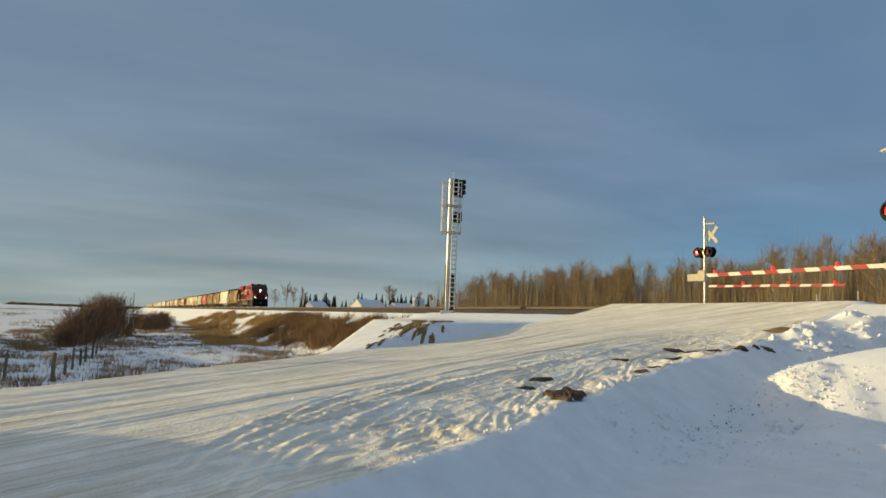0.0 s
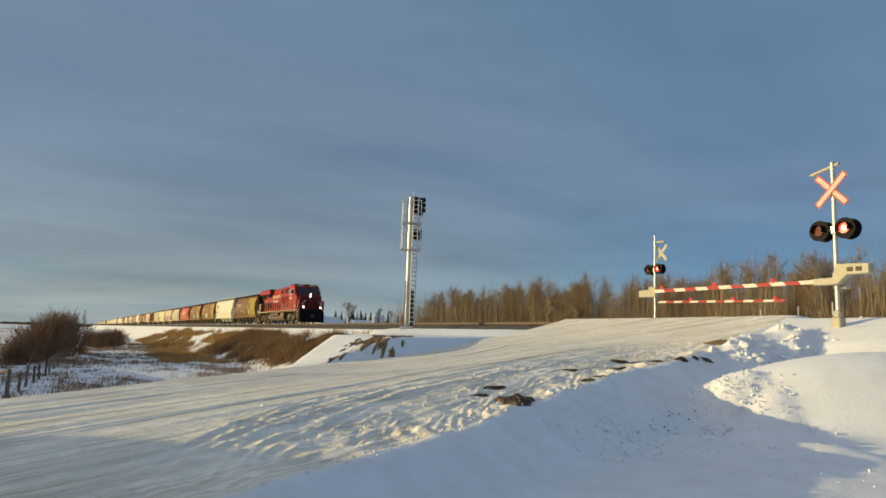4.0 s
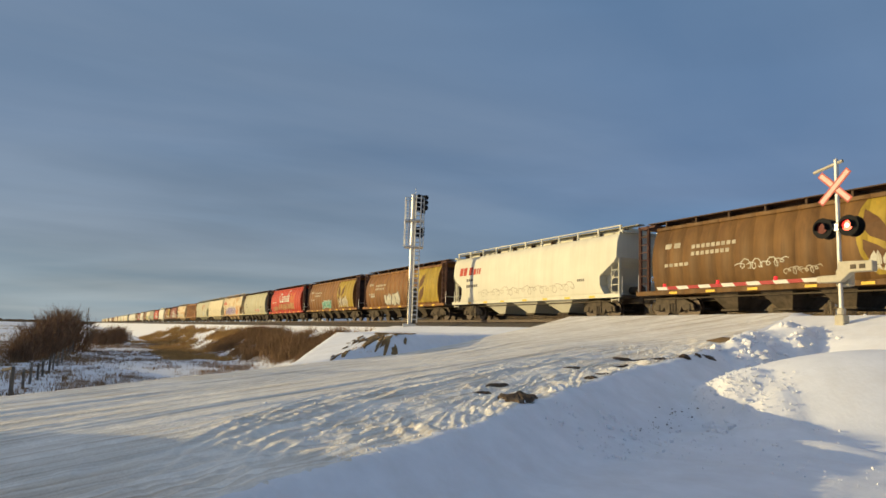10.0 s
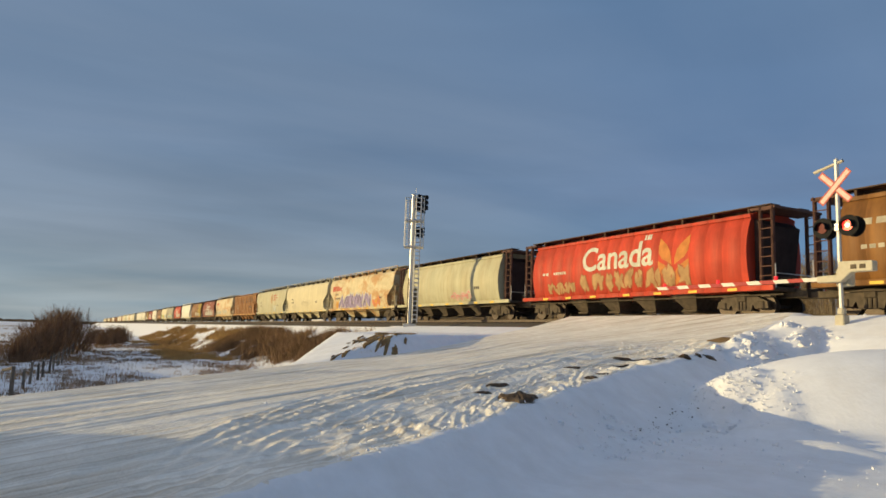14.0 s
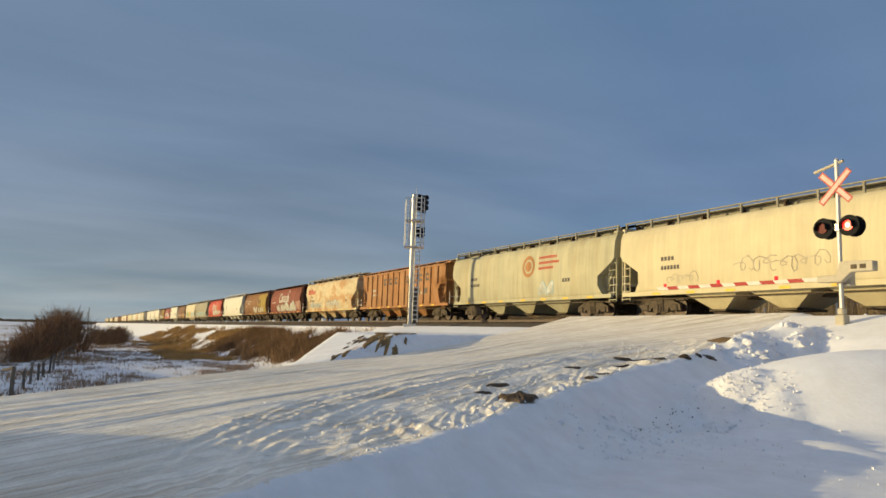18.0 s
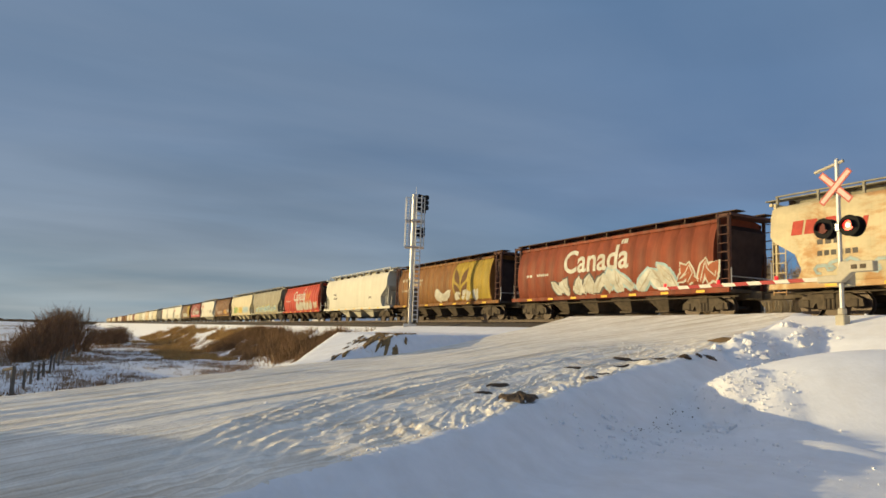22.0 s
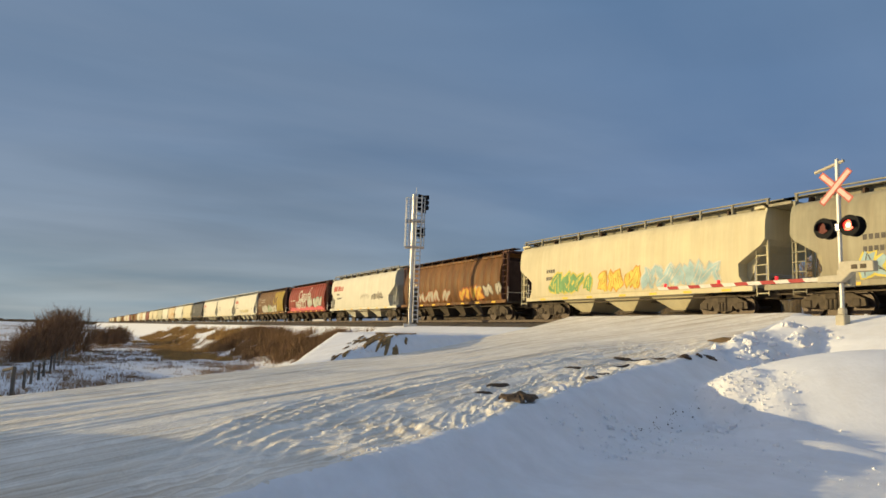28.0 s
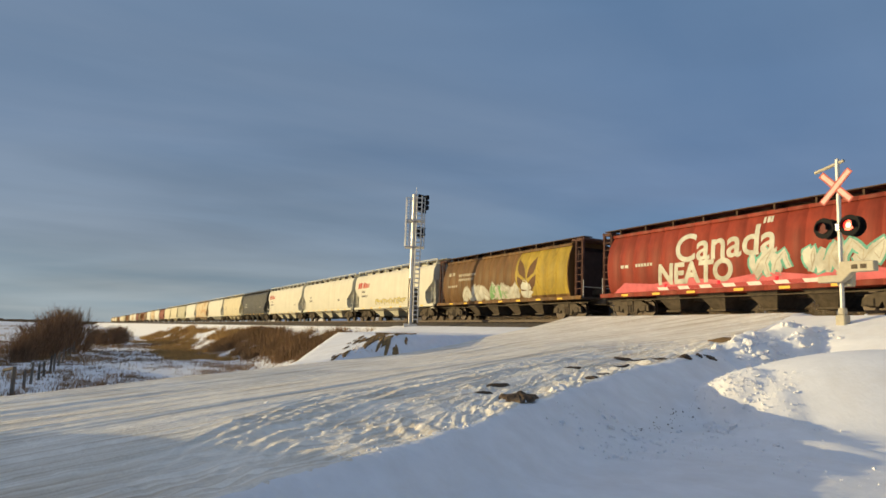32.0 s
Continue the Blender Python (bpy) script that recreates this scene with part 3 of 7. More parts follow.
    tagged(sheet("road_beyond", Xg, Yr, np.where(np.abs(Yr) < 3.5, -0.03, ground_z(Xg, Yr)) + 0.012 * fractal(Wr * 16, Yr * 0.1, 5, 2), M["road"], Wr * 10 - rut_bend(Yr)), "snow-packed road over the level crossing", "road", kind="structure")


build_ground()


# ---- railway track ----
def build_track():
    prof = [(-3.4, -0.75), (-1.75, -0.22), (1.75, -0.22), (3.4, -0.75)]
    xs = np.concatenate([np.arange(-1500, -150, 25.0), np.arange(-150, 30, 0.6), np.arange(30, 420, 15.0)])
    ys = np.linspace(-3.4, 3.4, 28)
    X, Y = np.meshgrid(xs, ys)
    Z = np.interp(Y, [p[0] for p in prof], [p[1] for p in prof]) + 0.035 * fractal(X * 1.7, Y * 2.3, 61, 2)
    Z = np.where((X > np.interp(Y, LEFT_Y, LEFT_X)) & (X < np.interp(Y, RIGHT_Y, RIGHT_X)), Z - 0.2, Z)
    bed = tagged(sheet("track_bed", X, Y, Z, M["ballast"]), "dark gravel ballast bed dusted with snow", "track bed", kind="structure")
    for y in (-0.7525, 0.7525):
        bm = bmesh.new()
        pts = [(-0.07, -0.17), (0.07, -0.17), (0.07, -0.155), (0.012, -0.13), (0.012, -0.045), (0.036, -0.035), (0.036, 0), (-0.036, 0), (-0.036, -0.035), (-0.012, -0.045), (-0.012, -0.13), (-0.07, -0.155)]
        a = [bm.verts.new((-1500, y + u, z)) for u, z in pts]
        b = [bm.verts.new((420, y + u, z)) for u, z in pts]
        for i in range(12):
            bm.faces.new((a[i], a[(i + 1) % 12], b[(i + 1) % 12], b[i]))
        part("rail", bm, M["steel"], bed, "worn steel rail")
    tie = bpy.data.meshes.new("tie")
    bm = bx(-0.11, 0.11, -1.3, 1.3, -0.36, -0.165, 0.012)
    bm.to_mesh(tie)
    bm.free()
    tie.materials.append(M["tie"])
    r = random.Random(2)
    for i in range(260):
        x = -140 + i * 0.56
        if -28.5 < x < -14:
            continue
        place("tie", tie, bed, m=pose(x + r.uniform(-0.03, 0.03), r.uniform(-0.04, 0.04), 0, 0, 0, r.uniform(-1, 1)))
    # timber panels of the level crossing, beside and between the rails
    for y in (-1.12, -0.42, 0.0, 0.42, 1.12):
        for k in range(4):
            x = -27.2 + k * 3.0
            part("crossing_plank", bx(x, x + 2.97, y - 0.19, y + 0.19, -0.2, -0.012, 0.01), M["plank"], bed)
    return bed


M["plank"] = material("crossing_timber", (0.16, 0.095, 0.05), 0.85, vary=0.35, scale=5, stretch=(0.4, 5, 5), rnd=0.25, second=(0.5, 0.48, 0.45), amount=0.4)
TRACK = build_track()


# ---- rolling stock ----
def section_at(section, z):
    zs, ys = [s[1] for s in section], [s[0] for s in section]
    return float(np.interp(z, zs, ys))


CYL = [(1.28, 1.02, 7.15), (1.42, 1.22, 7.15), (1.54, 1.65, 7.15), (1.61, 2.15, 7.15), (1.62, 2.6, 7.15), (1.57, 3.05, 7.15), (1.47, 3.45, 7.15), (1.34, 3.78, 7.15), (1.22, 4.0, 7.15), (1.20, 4.06, 7.15), (0.7, 4.2, 7.15), (0.0, 4.24, 7.15)]
FLAT = [(1.52, 1.12, 7.4), (1.56, 1.3, 7.25), (1.6, 1.6, 7.05), (1.61, 2.1, 7.05), (1.61, 2.75, 8.1), (1.60, 2.95, 8.25), (1.58, 3.3, 8.25), (1.54, 3.7, 8.25), (1.45, 3.98, 8.25), (1.32, 4.12, 8.25), (0.7, 4.25, 8.25), (0.0, 4.29, 8.25)]
RIB = [(1.50, 1.12, 7.6), (1.50, 1.3, 7.4), (1.50, 1.75, 7.15), (1.50, 2.2, 7.05), (1.50, 2.6, 7.4), (1.50, 3.0, 8.1), (1.50, 3.3, 8.15), (1.50, 3.8, 8.15), (1.50, 3.98, 8.15), (1.45, 4.02, 8.15), (0.7, 4.16, 8.15), (0.0, 4.2, 8.15)]


def shell(section, n=8):
    """The closed body of a hopper from its half section: rows of half width, height and half length."""
    bm = bmesh.new()
    loop = [(-y, z, h) for y, z, h in section] + [(y, z, h) for y, z, h in reversed(section[:-1])]
    rows = [[bm.verts.new((h * (2 * i / n - 1), y, z)) for i in range(n + 1)] for y, z, h in loop]
    for a, b in zip(rows, rows[1:] + rows[:1]):
        for i in range(n):
            bm.faces.new((a[i], a[i + 1], b[i + 1], b[i]))
    k = len(section)
    for i in (0, n):
        for j in range(k - 1):
            a, b = rows[j], rows[j + 1]
            c = rows[len(rows) - 1 - j]
            if j + 1 < k - 1:
                bm.faces.new((a[i], b[i], rows[len(rows) - 2 - j][i], c[i]))
            else:
                bm.faces.new((a[i], b[i], c[i]))
    bmesh.ops.recalc_face_normals(bm, faces=bm.faces[:])
    for fc in bm.faces:
        fc.smooth = abs(fc.normal.x) < 0.5
    for ed in bm.edges:
        ed.smooth = not (len(ed.link_faces) == 2 and ed.link_faces[0].smooth != ed.link_faces[1].smooth)
    return bm


def decal(section, outlines, out=0.008, side=-1):
    """Flat outlines in x, z laid onto the curved side of a body."""
    bm = bmesh.new()
    for pts in outlines:
        vs = [bm.verts.new((x, 0, z)) for x, z in pts]
        bm.faces.new(vs)
    wrap(bm, section, out, side)
    return bm


def wrap(bm, section, out, side=-1):
    bmesh.ops.triangulate(bm, faces=bm.faces[:])
    for z in [s[1] for s in section]:
        bmesh.ops.bisect_plane(bm, geom=bm.verts[:] + bm.edges[:] + bm.faces[:], plane_co=(0, 0, z), plane_no=(0, 0, 1))
    for v in bm.verts:
        v.co.y = side * (section_at(section, v.co.z) + out)
    bmesh.ops.recalc_face_normals(bm, faces=bm.faces[:])
    for fc in bm.faces:
        if fc.normal.y * side < 0:
            fc.normal_flip()


def lettering(text, width, x, z, section, mat, parent, name="lettering", slant=0.0, label="", bold=0.018):
    """Words in the built-in font on the side of a body, starting at x."""
    cu = bpy.data.curves.new("text", "FONT")
    cu.body, cu.shear, cu.offset = text, slant, bold
    ob = new("text", cu)
    bpy.context.view_layer.update()
    me = bpy.data.meshes.new_from_object(ob.evaluated_get(bpy.context.evaluated_depsgraph_get()))
    bpy.data.objects.remove(ob)
    bm = bmesh.new()
    bm.from_mesh(me)
    w = max(v.co.x for v in bm.verts)
    for v in bm.verts:
        v.co = Vector((x + v.co.x * width / w, 0, z + v.co.y * width / w))
    wrap(bm, section, 0.012)
    return part(name, bm, mat, parent, label)


def ring_sector(cx, cz, r0, r1, a0, a1, n=10, sx=1.0):
    pts = [(cx + sx * r1 * math.cos(radians(a0 + (a1 - a0) * i / n)), cz + r1 * math.sin(radians(a0 + (a1 - a0) * i / n))) for i in range(n + 1)]
    pts += [(cx + sx * r0 * math.cos(radians(a1 - (a1 - a0) * i / n)), cz + r0 * math.sin(radians(a1 - (a1 - a0) * i / n))) for i in range(n + 1)]
    return pts


def make_bogie_meshes():
    g = {}
    bm = bmesh.new()
    out = [(-1.15, 0.62), (-1.2, 0.36), (-0.62, 0.34), (-0.5, 0.52), (-0.42, 0.26), (0.42, 0.26), (0.5, 0.52), (0.62, 0.34), (1.2, 0.36), (1.15, 0.62), (0.62, 0.86), (0.3, 0.92), (-0.3, 0.92), (-0.62, 0.86)]
    prism(bm, out, -0.07, 0.07)
    for s in (-1, 1):
        box(bm, s * 0.88 - 0.14, s * 0.88 + 0.14, -0.12, 0.12, 0.34, 0.62, 0.03)
    g["side_frame"] = bm
    bm = bmesh.new()
    for x in (-0.16, 0.0, 0.16):
        tube(bm, (x, 0, 0.30), (x, 0, 0.62), 0.07, n=8)
    g["spring"] = bm
    bm = bmesh.new()
    for s in (-1, 1):
        m = Matrix.Rotation(radians(90), 4, "X")
        for y0, y1, r in ((0.69, 0.82, 0.43), (0.66, 0.69, 0.475)):
            a, b = sorted((s * y0, s * y1))
            tube(bm, (0, a, 0.457), (0, b, 0.457), r + 0.02, n=24)
    tube(bm, (0, -1.1, 0.457), (0, 1.1, 0.457), 0.08, n=10)
    g["wheelset"] = bm
    g["bolster"] = bx(-0.22, 0.22, -1.15, 1.15, 0.62, 0.95, 0.04)
    res = {}
    for k, b in g.items():
        me = bpy.data.meshes.new(k)
        b.to_mesh(me); b.free()
        me.materials.append(M["wheel"] if k == "wheelset" else M["under"])
        res[k] = me
    return res


BOGIE = make_bogie_meshes()


def add_bogie(parent, x):
    bg = empty("bogie", pose(x, 0, 0))
    bg.parent = parent
    for s in (-1, 1):
        place("side_frame", BOGIE["side_frame"], bg, m=pose(0, s * 1.02, 0))
        place("wheelset", BOGIE["wheelset"], bg, m=pose(s * 0.88, 0, 0))
        place("spring", BOGIE["spring"], bg, m=pose(0, s * 1.08, 0))
    place("bolster", BOGIE["bolster"], bg)


def bracket_mesh():
    me = bpy.data.meshes.new("roof_bracket")
    bm = bx(-0.04, 0.04, -0.2, 0.2, -0.15, 0.13)
    bm.to_mesh(me)
    bm.free()
    me.materials.append(M["roof_dark"])
    return me


def hopper_car(kind, half, paint, seed, label, far=False):
    """A covered hopper car: kind is its section, half its length over the couplers."""
    rnd = random.Random(seed)
    sec = dict(cyl=CYL, flat=FLAT, rib=RIB)[kind]
    car = empty("hopper_car")
    tagged(car, label, "hopper car", "freight train")
    k = half / 8.9
    e = half - (0.75 if kind == "cyl" else 0.45)
    reach = {1: 0.6, -1: -0.6} if kind == "cyl" else {1: 0.0, -1: 0.0}
    part("body", shell(sec), paint, car)
    dark = M["under"]
    dusky = seed in (8, 9, 11, 16, 17, 19)
    top = sec[-1][1]
    lo = sec[-1][2]
    # roof: hatch coaming, running boards on brackets
    part("hatch_trough", bx(-lo + 0.2, lo - 0.2, -0.58, 0.58, top - 0.15, top + (0.11 if kind == "cyl" else 0.10 if kind == "rib" else 0.2), 0.03), M["roof_dark"] if kind == "cyl" else M["dull_rail"] if dusky else paint, car)
    rise, yb, wide = (0.13, 0.86, 0.28) if kind == "cyl" else (0.24, 0.66, 0.2) if kind == "flat" else (0.17, 0.66, 0.2)
    for y in (-yb, yb):
        part("running_board", bx(-lo - 0.75, lo + 0.75, y - wide, y + wide, top + rise - 0.04, top + rise), M["roof_dark"] if kind == "cyl" else M["dull_rail"], car)
    for i in range(0, 9, 2 if far else 1):
        x = -lo + 0.3 + i * (2 * lo - 0.6) / 8
        for y in (-yb, yb):
            place("roof_bracket", BRACKET, car, m=pose(x, y, top))
    if kind != "cyl":
        up = 0.08 if kind == "rib" else 0.26
        for y in (-1.25, 1.25):
            part("roof_rail", bx(-lo, lo, y - 0.05, y + 0.05, top + up - 0.05, top + up, 0.01), M["dull_rail"] if dusky else paint, car)
            for x in np.linspace(-lo + 0.08, lo - 0.08, 5 if far else 11):
                part("rail_post", bx(x - 0.04, x + 0.04, y - 0.04, y + 0.04, top - 0.2, top + up - 0.05), M["dull_rail"] if dusky else paint, car)
    if kind == "cyl":
        for y in (-1.29, 1.29):
            part("top_chord", bx(-lo, lo, y - 0.05, y + 0.05, 3.9, 4.05, 0.015), paint, car)
    # sills
    for s in (-1, 1):
        part("side_sill", bx(-e, e, s * 1.50 - 0.06, s * 1.50 + 0.06, 1.0, 1.2, 0.015), paint, car)
    part("centre_sill", bx(-e - 0.02, half - 0.25, -0.3, 0.3, 0.78, 1.08), dark, car)
    if kind == "rib":
        bm = bmesh.new()
        for s in (-1, 1):
            for i in range(13):
                x = -7.02 + i * 1.17
                z0 = 1.2 if abs(x) < 7 else 2.6
                box(bm, x - 0.05, x + 0.05, s * 1.5 - 0.09, s * 1.5 + 0.09, z0, 3.98)
            box(bm, -8.1, 8.1, s * 1.5 - 0.07, s * 1.5 + 0.07, 3.9, 4.04)
        part("side_rib", bm, paint, car)
    # end platforms with slope sheet, posts and ladders
    for s in (-1, 1):
        part("end_platform", bx(s * (lo - 0.9), s * e, -1.45, 1.45, 1.0, 1.14, 0.02), dark, car)
        bm = bmesh.new()
        x0 = sec[3][2] - 0.2
        prism(bm, [(s * (x0 - 0.5), 1.1), (s * (x0 + 0.2), 1.1), (s * (lo + (0.35 if kind == "cyl" else 0.0)), 3.6), (s * (lo - 0.05), 3.9), (s * (x0 - 0.5), 3.9)], -1.12, 1.12)
        part("slope_sheet", bm, M["end_dark"] if kind == "cyl" else paint, car)
        for y in (-1.34, 1.34):
            for x in ((e - 0.1), (e - 0.62)) if kind == "cyl" else (lo - 0.06,):
                part("end_post", bx(s * x - 0.05, s * x + 0.05, y - 0.05, y + 0.05, 1.1, top - 0.05, 0.01), M["post_dark"] if kind == "cyl" else paint, car)
            xs = (e - 0.1, e - 0.62) if kind == "cyl" else (lo + 0.02, lo - 0.5)
            za, zb = (1.2, top) if kind == "cyl" else (0.9, 2.9)
            part("ladder", bars([((s * xs[0], y * 1.08, z), (s * xs[1], y * 1.08, z)) for z in np.arange(za, zb, 0.36)] + [((s * xx, y * 1.08, za - 0.1), (s * xx, y * 1.08, zb)) for xx in xs], 0.022 if not far else 0.03), paint if kind != "cyl" else M["post_dark"], car)
        part("end_beam", bx(s * (lo + 0.05), s * (e + 0.02), -1.4, 1.4, top - 0.12, top - 0.02), M["post_dark"] if kind == "cyl" else paint, car)
        part("coupler", bx(s * (e - 0.05), s * (half + 0.02 + reach[s]), -0.14, 0.14, 0.74, 1.0, 0.03), dark, car)
        part("grab_rail", bars([((s * e, -1.4, 1.65), (s * e, 1.4, 1.65)), ((s * e, -1.4, 1.1), (s * e, -1.4, 2.0)), ((s * e, 1.4, 1.1), (s * e, 1.4, 2.0))], 0.022), M["galv"], car)
        add_bogie(car, s * 6.4 * k)
    # discharge chutes
    n = 4 if kind != "flat" else 3
    span = 9.6
    for i in range(n):
        c = -span / 2 + span * (i + 0.5) / n
        w = span / n / 2 - (0.42 if kind == "cyl" else 0.1)
        bm = bmesh.new()
        a = [bm.verts.new(p) for p in ((c - w, -1.36, 1.12), (c + w, -1.36, 1.12), (c + w, 1.36, 1.12), (c - w, 1.36, 1.12))]
        b = [bm.verts.new(p) for p in ((c - 0.3, -0.75, 0.36), (c + 0.3, -0.75, 0.36), (c + 0.3, 0.75, 0.36), (c - 0.3, 0.75, 0.36))]
        for i2 in range(4):
            bm.faces.new((a[i2], a[(i2 + 1) % 4], b[(i2 + 1) % 4], b[i2]))
        bm.faces.new(b)
        bmesh.ops.recalc_face_normals(bm, faces=bm.faces[:])
        part("chute", bm, dark if kind == "cyl" else paint, car)
        part("outlet_gate", bx(c - 0.42, c + 0.42, -0.9, 0.9, 0.28, 0.37, 0.02), dark, car)
    part("brake_pipe", bars([((-e + 0.15, -1.2, 0.86), (half - 0.6, -1.2, 0.86))], 0.03), dark, car)
    part("air_tank", tube(bmesh.new(), (e - 1.1, 0.2, 1.45), (e - 0.3, 0.2, 1.45), 0.2, n=12), dark, car)
    return car, sec


def paint_strokes(sec, lines, r, out):
    """Fat round-ended strokes along lines in x, z on the side of a body, each a hair above the last."""
    bm = bmesh.new()
    k = 0
    for pts in lines:
        rows = []
        for p, q in zip(pts, pts[1:]):
            n = 1 + int(math.hypot(q[0] - p[0], q[1] - p[1]) / 0.22)
            rows += [(p[0] + (q[0] - p[0]) * j / n, p[1] + (q[1] - p[1]) * j / n) for j in range(n)]
        rows.append(pts[-1])
        last = None
        for j, (x, z) in enumerate(rows):
            before, after = rows[max(j - 1, 0)], rows[min(j + 1, len(rows) - 1)]
            dx, dz = after[0] - before[0], after[1] - before[1]
            ln = math.hypot(dx, dz) or 1.0
            wide = r * (0.6 if j in (0, len(rows) - 1) else 1.0)
            now = []
            for side in (1, -1):
                u, v = x - dz / ln * side * wide, max(z + dx / ln * side * wide, 1.16)
                now.append(bm.verts.new((u, -section_at(sec, v) - out - 0.0001 * k, v)))
            if last:
                bm.faces.new((last[1], now[1], now[0], last[0]))
            last = now
            k += 1
    return bm


def graffiti(car, sec, x0, x1, z0, z1, mats, seed, letters=7, fat=0.2):
    """Painted tags that cannot be read: fat strokes, each letter with an outline colour behind it."""
    w = (x1 - x0) / letters
    rr = random.Random(seed + 1)
    for i in range(letters):
        base, wide = x0 + i * w, w * rr.uniform(0.85, 1.1)
        lo, hi = z0 + rr.uniform(0, 0.15) * (z1 - z0), z1 - rr.uniform(0, 0.22) * (z1 - z0)
        lean, flip = rr.uniform(-0.05, 0.3) * wide, rr.random() < 0.4
        lines = []
        for k in range(2):
            knots = [(rr.uniform(0, 1), v) for v in ((0, 1, 0.2, 0.8), (0.9, 0.1, 1, 0.4))[k]]
            bend = []
            for p, q in zip(knots, knots[1:]):
                bend += [p, ((p[0] + q[0]) / 2 + rr.uniform(-0.22, 0.22), (p[1] + q[1]) / 2)]
            lines.append([(base + (1 - u if flip else u) * wide * 1.15 + lean * v, lo + v * (hi - lo)) for u, v in bend])
        if fat < 0.13:
            mid, amp, a0 = (lo + hi) / 2, (hi - lo) / 2, rr.uniform(0, 6)
            lines = [[(base + wide * (u + 0.3 * math.sin(12 * u + a0)), mid + amp * math.cos(12 * u + a0) * (0.6 + 0.4 * math.sin(5 * u + a0))) for u in np.linspace(0, 1, 14)]]
        r = fat * min(wide, hi - lo) * 0.62
        if fat > 0.1:
            tag = part("painted_tag", paint_strokes(sec, lines, r * 1.5 + 0.02, 0.009), mats[1], car, "spray-painted outline")
            part("tag_face", paint_strokes(sec, lines, r, 0.0145), mats[0], tag)
            part("tag_stroke", paint_strokes(sec, [[(p[0] + 0.3 * r, p[1] + 0.35 * r) for p in pts] for pts in lines[:1]], r * 0.16, 0.019), mats[-1], tag)
        else:
            part("painted_tag", paint_strokes(sec, lines, max(r * 0.6, 0.018), 0.010), mats[0], car, "thin sprayed scribble")


def bars_of_text(car, sec, rows, mat, name="marking"):
    """Unreadable or withheld writing as plain bars: rows of x0, x1, z, height, gap count."""
    shapes = []
    for x0, x1, z, h, n in rows:
        w = (x1 - x0) / n
        for i in range(n):
            shapes.append([(x0 + i * w, z), (x0 + i * w + w * 0.72, z), (x0 + i * w + w * 0.72, z + h), (x0 + i * w, z + h)])
    tagged(part(name, decal(sec, shapes, 0.01), mat, car), kind="stuff")


def ear_leaves(cx, k=1.0):
    """The leaves of a grain ear about cx: two pointed pairs and the kernel above them."""
    leaves = []
    for s in (-1, 1):
        leaves.append([(cx + s * u * k, z) for u, z in ((0.07, 2.3), (0.10, 2.62), (0.2, 2.95), (0.4, 3.22), (0.82, 3.55), (0.84, 3.2), (0.80, 2.85), (0.62, 2.6), (0.34, 2.46))])
        leaves.append([(cx + s * u * k, z) for u, z in ((0.05, 1.42), (0.07, 1.85), (0.16, 2.08), (0.4, 2.28), (0.84, 2.52), (0.84, 2.2), (0.72, 1.9), (0.45, 1.62))])
    return leaves


def wheat_panel(car, sec, gold, dark, x0=2.25, x1=7.1):
    """The yellow panel at one end with two ears of grain."""
    z0, z1 = 1.34, 3.96
    side = [(x0 + 0.30, z1), (x0 + 0.12, 3.6), (x0 + 0.02, 3.2), (x0, 2.8), (x0 + 0.04, 2.4), (x0 + 0.14, 2.0), (x0 + 0.34, 1.65), (x0 + 0.62, z0)]
    part("yellow_panel", decal(sec, [side + [(x1, z0), (x1, z1)]], 0.008), gold, car, "faded yellow end panel")
    for pts in ear_leaves(x0 + 1.18, 1.12):
        part("grain_leaf", decal(sec, [pts], 0.014), dark, car, "dark grain-ear emblem")
    stems = [[(x0 + c - 0.05, za), (x0 + c + 0.05, za), (x0 + c + 0.09, zb), (x0 + c - 0.09, zb)] for c, za, zb in ((1.18, 3.45, 3.9), (3.15, 3.3, 3.9), (0.65, 3.62, 3.92), (1.72, 3.62, 3.92), (2.55, 3.62, 3.92), (3.75, 3.62, 3.92))]
    tagged(part("kernel_line", decal(sec, stems, 0.014), M["ear_line"], car), kind="stuff")
    for pts in ear_leaves(x0 + 3.15, 1.08):
        lines = []
        for a, b in zip(pts, pts[1:] + pts[:1]):
            d = Vector((b[0] - a[0], b[1] - a[1]))
            nrm = Vector((-d.y, d.x)).normalized() * 0.03
            lines.append([(a[0] - nrm.x, a[1] - nrm.y), (b[0] - nrm.x, b[1] - nrm.y), (b[0] + nrm.x, b[1] + nrm.y), (a[0] + nrm.x, a[1] + nrm.y)])
        part("grain_leaf", decal(sec, lines, 0.014), M["ear_line"], car, "outlined grain-ear emblem")


